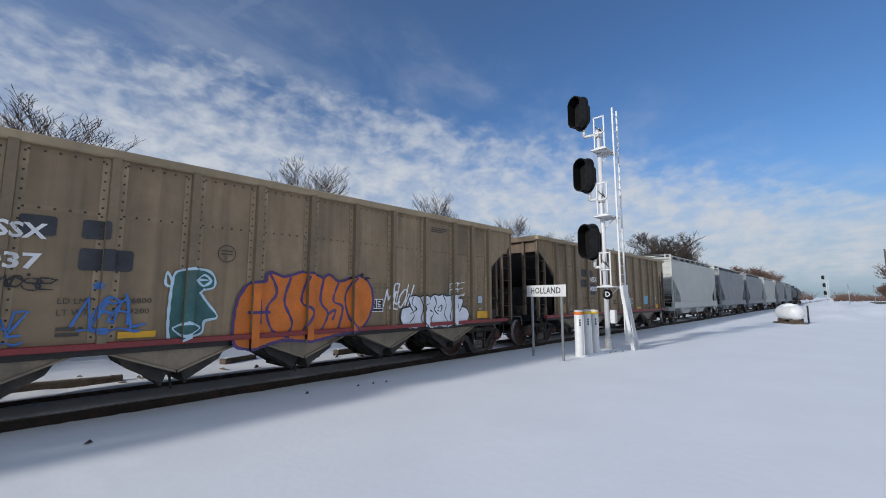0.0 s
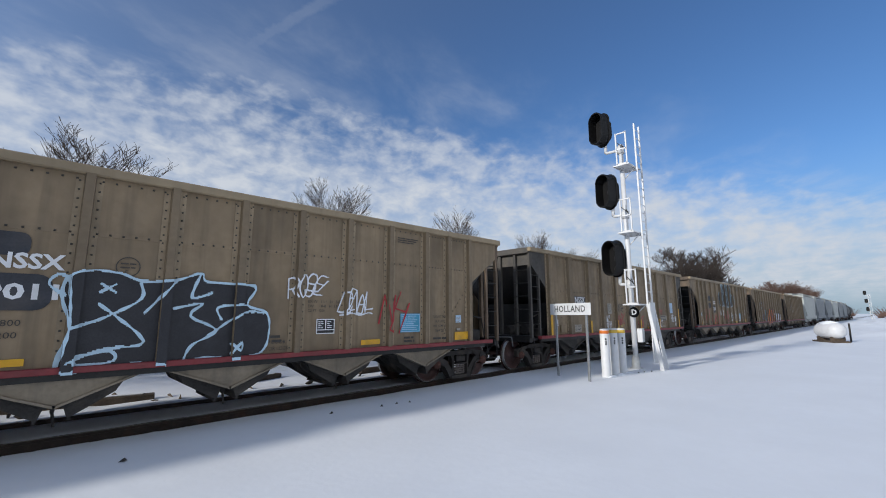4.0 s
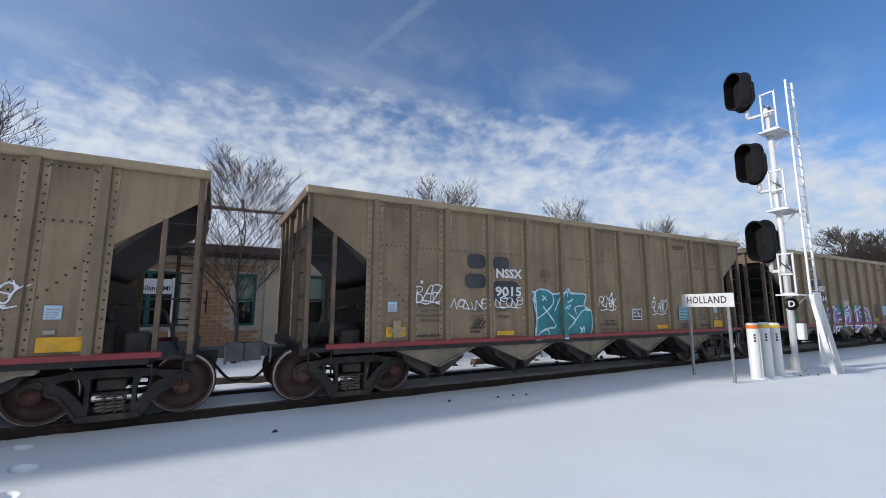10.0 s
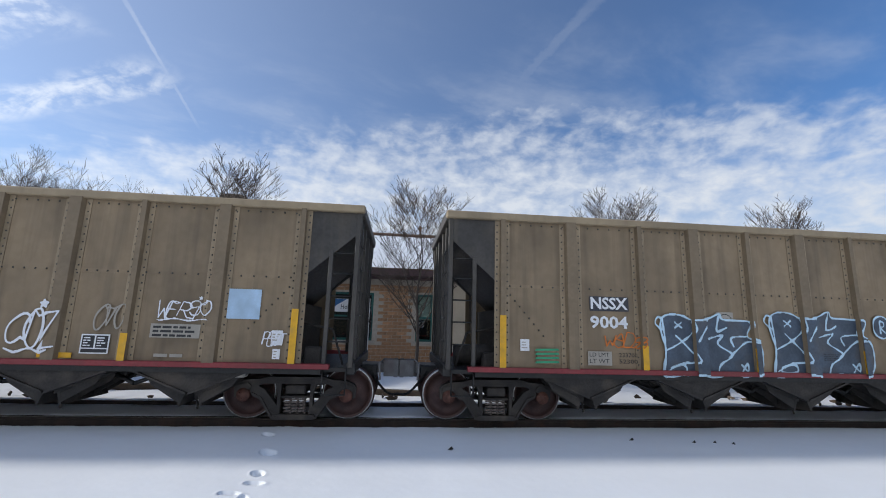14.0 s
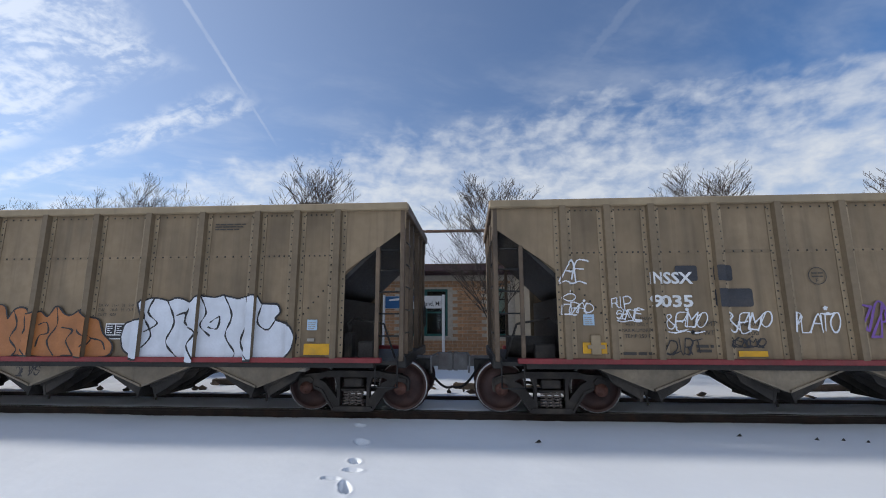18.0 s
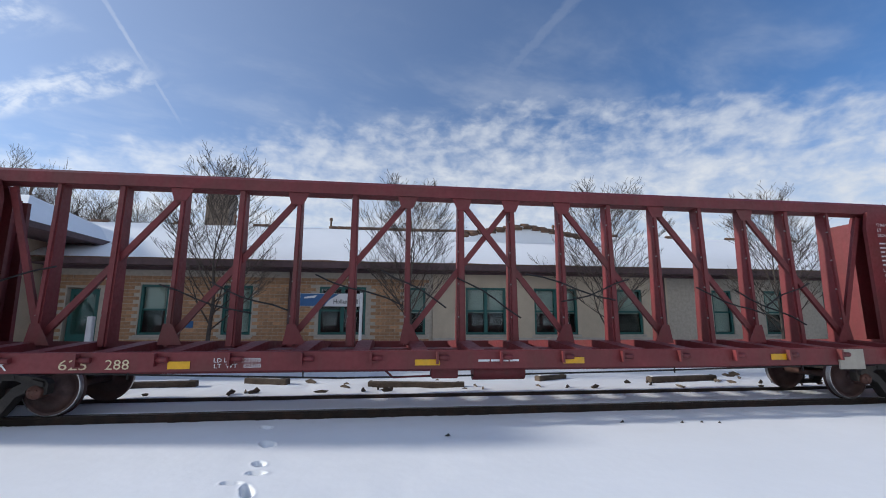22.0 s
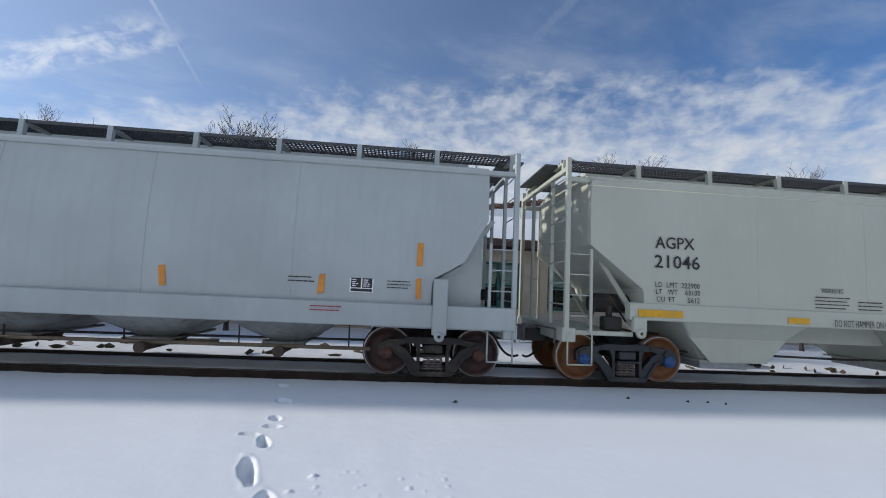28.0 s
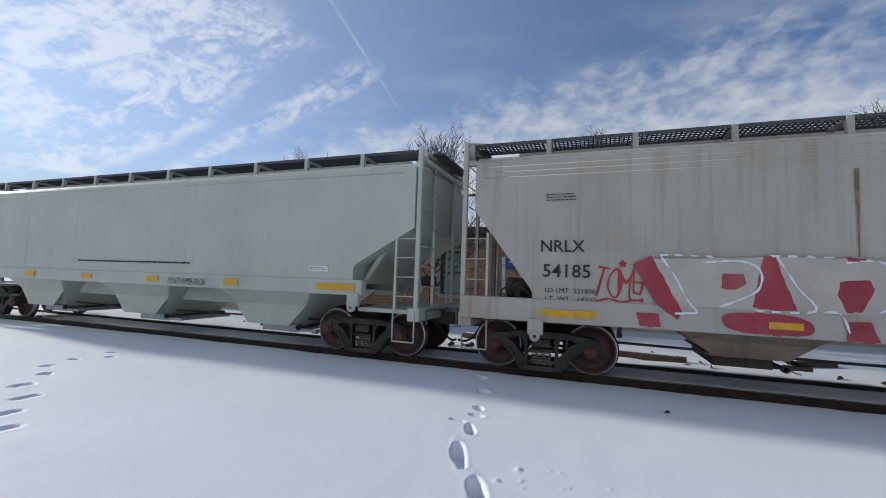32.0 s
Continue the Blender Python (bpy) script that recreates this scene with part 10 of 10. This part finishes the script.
def make_glass():
    m = bpy.data.materials.new("window_glass")
    m.use_nodes = True
    b = m.node_tree.nodes["Principled BSDF"]
    b.inputs["Base Color"].default_value = (0.75, 0.85, 0.82, 1)
    b.inputs["Roughness"].default_value = 0.03
    b.inputs["Transmission Weight"].default_value = 1.0
    b.inputs["IOR"].default_value = 1.45
    return m


M_GLASS = make_glass()
WALL_Y = 17.5


def window(house, x0, x1, z0, z1, y, sashes=1, blind=0.5):
    """A sash window in its opening: frame, meeting rail, panes, blind and sill."""
    # near-black sheet behind the panes: the unlit room's shade as a colour
    w = part("window", Shape().box(x0 - 0.01, x1 + 0.01, y + 0.30, y + 0.34, z0, z1), M_ROOMSHADE, house, "dark green sash window")
    s = Shape()
    t = 0.09
    s.box(x0, x1, y - 0.02, y + 0.12, z0, z0 + t, 0.008).box(x0, x1, y - 0.02, y + 0.12, z1 - t, z1, 0.008)
    s.box(x0, x0 + t, y - 0.015, y + 0.115, z0 + t, z1 - t).box(x1 - t, x1, y - 0.015, y + 0.115, z0 + t, z1 - t)
    part("frame", s, M_TRIMGREEN, w)
    step = (x1 - x0) / sashes
    for i in range(sashes):
        a, b = x0 + i * step, x0 + (i + 1) * step
        if i:
            part("mullion", Shape().box(a - 0.07, a + 0.07, y - 0.015, y + 0.115, z0 + t, z1 - t), M_TRIMGREEN, w)
        zm = z0 + (z1 - z0) * 0.5
        part("meeting_rail", Shape().box(a + 0.04, b - 0.04, y + 0.02, y + 0.09, zm - 0.035, zm + 0.035), M_TRIMGREEN, w)
        for lo, hi in ((z0 + t, zm - 0.035), (zm + 0.035, z1 - t)):
            p = part("pane", Shape().box(a + 0.05, b - 0.05, y + 0.05, y + 0.056, lo, hi), M_GLASS, w)
            p.visible_shadow = False
        if blind > 0:
            part("blind", Shape().box(a + 0.07, b - 0.07, y + 0.14, y + 0.145, z1 - t - (z1 - z0) * blind, z1 - t), M_BLIND, w, "half-drawn pale blind")
    part("sill", Shape().box(x0 - 0.12, x1 + 0.12, y - 0.10, y + 0.05, z0 - 0.10, z0, 0.012), M_STONE, w)


def wall_with_openings(name, house, x0, x1, z0, z1, y, holes, mat, thick=0.3, label=""):
    """A wall in strips round its openings."""
    s = Shape()
    xs = sorted({x0, x1, *[h[0] for h in holes], *[h[1] for h in holes]})
    for a, b in zip(xs, xs[1:]):
        cuts = sorted((h[2], h[3]) for h in holes if h[0] <= a and h[1] >= b)
        z = z0
        for lo, hi in cuts:
            s.box(a, b, y, y + thick, z, lo)
            z = hi
        s.box(a, b, y, y + thick, z, z1)
    return part(name, s, mat, house, label)


def bricks(wall, x0, x1, z0, z1, y, holes):
    """Courses of bricks standing a little proud of the mortar, left out where the openings are."""
    made = {}
    L, H = 0.40, 0.135          # two bricks long and high at this distance
    s = Shape()
    count = 0
    row = 0
    z = z0
    while z + H < z1:
        x = x0 + (L / 2 if row % 2 else 0)
        while x + L < x1:
            if not any(h[0] - 0.02 < x + L and x < h[1] + 0.02 and h[2] - 0.12 < z + H and z < h[3] + 0.02 for h in holes):
                if -10 < x < 2 and 1.0 < z < 2.9 and count < 300:
                    key = "b"
                    if key not in made:
                        made[key] = Shape().box(0.008, L - 0.008, -0.016, 0.01, 0.008, H - 0.008, 0.004).mesh("brick", M_BRICK)
                    part("brick", made[key], None, wall, at=pose(x, y, z))
                    count += 1
                else:
                    s.box(x + 0.008, x + L - 0.008, y - 0.014, y + 0.01, z + 0.008, z + H - 0.008)
            x += L
        z += H
        row += 1
    tagged(part("brickwork", s, M_BRICK, wall), kind="stuff")


def snow_roof(house, x0, x1, y0, z0, y1, z1, name="roof", label="roof under smooth deep snow"):
    n = 60
    s = Shape()
    vs, fs = [], []
    m = 10
    for i in range(n + 1):
        for j in range(m + 1):
            x, k = x0 + (x1 - x0) * i / n, j / m
            y, z = y0 + (y1 - y0) * k, z0 + (z1 - z0) * k
            z += 0.16 + 0.05 * noise.noise((x * 0.5, y * 0.6, 3.0)) - 0.10 * (1 - smooth(0.0, 0.12, k))
            vs.append((x, y, z))
    for i in range(n):
        for j in range(m):
            fs.append((i * (m + 1) + j, (i + 1) * (m + 1) + j, (i + 1) * (m + 1) + j + 1, i * (m + 1) + j + 1))
    s.add(vs, fs, True)
    r = part(name, Shape().prism([(y0, z0), (y0, z0 + 0.06), (y1, z1 + 0.06), (y1, z1)], "x", x0, x1), M_TILE, house)
    part("snow_layer", s, M_SNOW, r, label)
    return r


def make_depot():
    house = thing("depot_building", "low brick and stucco railway depot with a snow-covered roof", "building")
    Y = WALL_Y
    brick_left = [(-12.16, -11.0, 0.05, 2.75), (-9.57, -8.55, 0.98, 2.9), (-6.55, -5.45, 0.98, 2.9), (-2.87, -1.0, 0.98, 2.9), (0.75, 1.45, 0.98, 2.9)]
    tan = [(3.13, 4.86, 0.98, 2.93), (6.11, 8.04, 0.98, 2.93), (9.85, 11.05, 0.98, 2.93)]
    brick_right = [(14.56, 15.55, 0.98, 2.95), (17.2, 18.3, 0.98, 2.95), (20.3, 21.3, 0.98, 2.95)]
    w1 = wall_with_openings("brick_wall", house, -13.0, 1.75, -0.1, 3.6, Y, brick_left, M_MORTAR, label="tan-brown brick wall")
    w2 = wall_with_openings("stucco_wall", house, 1.75, 12.3, -0.1, 3.6, Y - 0.12, tan, M_STUCCO, label="tan stucco wall")
    w3 = wall_with_openings("brick_wall", house, 12.3, 26.0, -0.1, 3.6, Y, brick_right, M_MORTAR, label="tan-brown brick wall")
    part("end_wall", Shape().box(25.7, 26.0, Y + 0.3, Y + 9, -0.1, 3.6), M_STUCCO, house)
    part("back_wall", Shape().box(-24, 26, Y + 9, Y + 9.3, -0.1, 3.6), M_STUCCO, house)
    for a, b, holes in ((-13.0, 1.75, brick_left), (12.3, 26.0, brick_right)):
        for h in holes:
            if h[2] > 0.5:
                window(house, *h, Y + 0.06, 2 if h[1] - h[0] > 1.5 else 1, random.Random(int(h[0] * 10)).choice((0.0, 0.45, 0.5, 0.9)))
    for h in tan:
        window(house, *h, Y - 0.06, 2 if h[1] - h[0] > 1.5 else 1, 0.5)
    d = part("door", Shape().box(-12.1, -11.06, Y + 0.12, Y + 0.17, 0.05, 2.7, 0.01), M_TRIMGREEN, house, "dark green glazed door")
    part("pane", Shape().box(-11.95, -11.2, Y + 0.105, Y + 0.115, 1.0, 2.5), M_GLASS, d)
    part("belt_course", Shape().box(1.75, 12.3, Y - 0.16, Y - 0.12, 0.55, 0.85), M_STONE, house)
    # eaves
    part("soffit", Shape().box(-13.0, 26.4, Y - 0.75, Y + 0.1, 3.58, 3.64), M_FASCIA, house)
    part("gutter", Shape().prism([(Y - 0.85, 3.58), (Y - 0.72, 3.56), (Y - 0.70, 3.80), (Y - 0.87, 3.80)], "x", -12.4, 26.4), M_FASCIA, house, "dark eaves gutter")
    part("frieze", Shape().box(-13.0, 26.0, Y - 0.14, Y - 0.02, 3.47, 3.58), M_FASCIA, house)
    roof = snow_roof(house, -16.0, 26.4, Y - 0.75, 3.80, 22.1, 6.12)
    part("back_slope", Shape().prism([(22.1, 6.12), (22.1, 6.18), (27.2, 3.8), (27.2, 3.7)], "x", -16, 26.4), M_SNOW, house)
    # ridge tiles
    for i in range(100):
        x = -16 + 42.4 * i / 100
        if i % 9 in (3, 4) or 30 < i < 62:
            part("ridge_tile", Shape().lathe([(0.10, 0.0), (0.13, 0.02), (0.12, 0.40), (0.10, 0.42)], (x, 22.1, 6.28), "x", 10), M_TILE, roof)
    for x in (-8.0, -3.2, 1.0, 9.0):
        part("roof_finial", Shape().rod((x, 22.1, 6.3), (x, 22.1, 6.75), 0.05, 8).ball((x, 22.1, 6.75), 0.09, 0.09, 0.11, 10, 6), M_TILE, roof)
    # low tiled gable over the stucco part
    g = part("cross_roof", Shape().add([(2.2, 20.0, 5.25), (11.0, 20.0, 5.25), (6.6, 20.3, 6.32), (6.6, 22.3, 6.40), (2.2, 22.1, 6.1), (11.0, 22.1, 6.1)], [(0, 1, 2), (0, 2, 3, 4), (1, 5, 3, 2)]), M_SNOW, house, "snowy cross gable")
    for i in range(14):
        for j in range(3):
            x = 3.4 + 0.46 * i
            zt = 6.42 - abs(x - 6.6) * 0.16 - j * 0.09
            part("roof_tile", Shape().lathe([(0.08, 0.0), (0.10, 0.02), (0.10, 0.4), (0.08, 0.42)], (x, 20.6 - j * 0.2, zt), "x", 8), M_TILE, g)
    part("chimney", Shape().box(-9.65, -8.5, 22.5, 23.6, 5.0, 8.2, 0.02), M_OLDBRICK, house, "broad brick chimney")
    bricks(w1, -13.0, 1.75, 0.0, 3.3, Y, brick_left)
    # drain pipes
    for x in (-4.0, 12.15):
        part("drain_pipe", Shape().rod((x, Y - 0.1, 0.0), (x, Y - 0.1, 3.5), 0.05, 8), M_FASCIA, house)
    part("wall_notice", Shape().box(-7.9, -7.55, Y - 0.06, Y - 0.02, 1.25, 1.5), M_AMBLUE, house, "small blue notice")
    # the taller pavilion
    pav = thing("depot_pavilion", "stucco pavilion with green louvres and a snowy hip roof", "building")
    P = 15.5
    holes = [(-17.3, -14.6, 0.96, 2.75), (-17.4, -14.7, 3.46, 4.25), (-21.6, -18.9, 0.96, 2.75), (-21.6, -18.9, 3.46, 4.25)]
    wall_with_openings("front_wall", pav, -23.0, -13.2, -0.1, 4.5, P, holes, M_STUCCO)
    part("side_wall", Shape().box(-13.5, -13.2, P + 0.3, Y + 0.3, -0.1, 4.5), M_STUCCO, pav)
    part("side_wall", Shape().box(-23.0, -22.7, P + 0.3, Y + 9, -0.1, 4.5), M_STUCCO, pav)
    part("corner_pilaster", Shape().box(-13.9, -13.1, P - 0.1, P, -0.1, 4.4, 0.01), M_STUCCO, pav)
    part("belt_course", Shape().box(-23.0, -13.15, P - 0.08, P, 2.95, 3.2, 0.01), M_STONE, pav)
    window(pav, -17.3, -14.6, 0.96, 2.75, P + 0.06, 3, 0.5)
    window(pav, -21.6, -18.9, 0.96, 2.75, P + 0.06, 3, 0.5)
    for a, b in ((-17.4, -14.7), (-21.6, -18.9)):
        # backing sheet, its near-black colour painting the shade behind the slats
        lv = part("louvre", Shape().box(a, b, P + 0.2, P + 0.24, 3.46, 4.25), M_ROOMSHADE, pav, "dark green slatted louvre")
        for m in range(3):
            part("louvre_post", Shape().box(a + (b - a) * m / 2 - 0.05, a + (b - a) * m / 2 + 0.05, P - 0.02, P + 0.12, 3.46, 4.25), M_TRIMGREEN, lv)
        for i in range(9):
            part("slat", Shape().prism([(P + 0.0, 3.5 + i * 0.085), (P + 0.01, 3.49 + i * 0.085), (P + 0.12, 3.55 + i * 0.085), (P + 0.11, 3.56 + i * 0.085)], "x", a + 0.05, b - 0.05), M_TRIMGREEN, lv)
    part("soffit", Shape().box(-24.4, -11.5, P - 1.2, Y + 1.5, 4.48, 4.56), M_FASCIA, pav)
    part("gutter", Shape().box(-24.5, -11.4, P - 1.32, P - 1.18, 4.46, 4.68, 0.02), M_FASCIA, pav)
    part("gutter", Shape().box(-11.52, -11.38, P - 1.3, Y + 1.5, 4.46, 4.68, 0.02), M_FASCIA, pav)
    hip = part("roof", Shape().add([(-24.4, P - 1.2, 4.66), (-11.5, P - 1.2, 4.66), (-11.5, 23.5, 4.66), (-24.4, 23.5, 4.66), (-21.0, 19.2, 6.75), (-15.3, 19.2, 6.75)],
                                   [(0, 1, 5, 4), (1, 2, 5), (2, 3, 4, 5), (3, 0, 4)]), M_SNOW, pav, "hip roof under snow")
    part("finial", Shape().rod((-15.3, 19.2, 6.7), (-15.3, 19.2, 7.1), 0.05, 8), M_TILE, hip)
    # platform sign
    sg = thing("platform_sign", "blue and white platform sign on two white posts", "sign", at=pose(-2.05, 15.2, SNOW_Z))
    for x in (-1.15, 1.02):
        part("post", Shape().box(x - 0.05, x + 0.05, -0.05, 0.05, -0.2, 2.62, 0.01), M_WHITEPOST, sg, "white square post")
    b = part("panel", Shape().box(-1.09, 0.96, -0.03, 0.03, 2.13, 2.58, 0.006), M_WHITEPOST, sg)
    part("blue_field", Shape().prism([(-1.08, 2.14), (-0.25, 2.14), (-0.1, 2.35), (0.25, 2.57), (-1.08, 2.57)], "y", -0.036, -0.031), M_AMBLUE, b, "blue field with a swept edge")
    part("mark", Shape().prism([(-0.95, 2.45), (-0.5, 2.52), (-0.6, 2.42), (-0.95, 2.40)], "y", -0.041, -0.037), M_WHITEPOST, b)
    vs, fs, w = letters("Holland, MI", 0.22, 0.002, 0.0, 1.0, 0.85)
    part("lettering", Shape().add([(x + 0.06, -0.034, 2.2 + z) for x, z in vs], fs), M_BLACKPAINT, b)
    p = thing("white_post", "white post beside the depot door", "post", at=pose(-10.1, 15.8, SNOW_Z))
    part("shaft", Shape().box(-0.09, 0.09, -0.09, 0.09, -0.2, 1.75, 0.02), M_WHITEPOST, p)


make_depot()


motions()
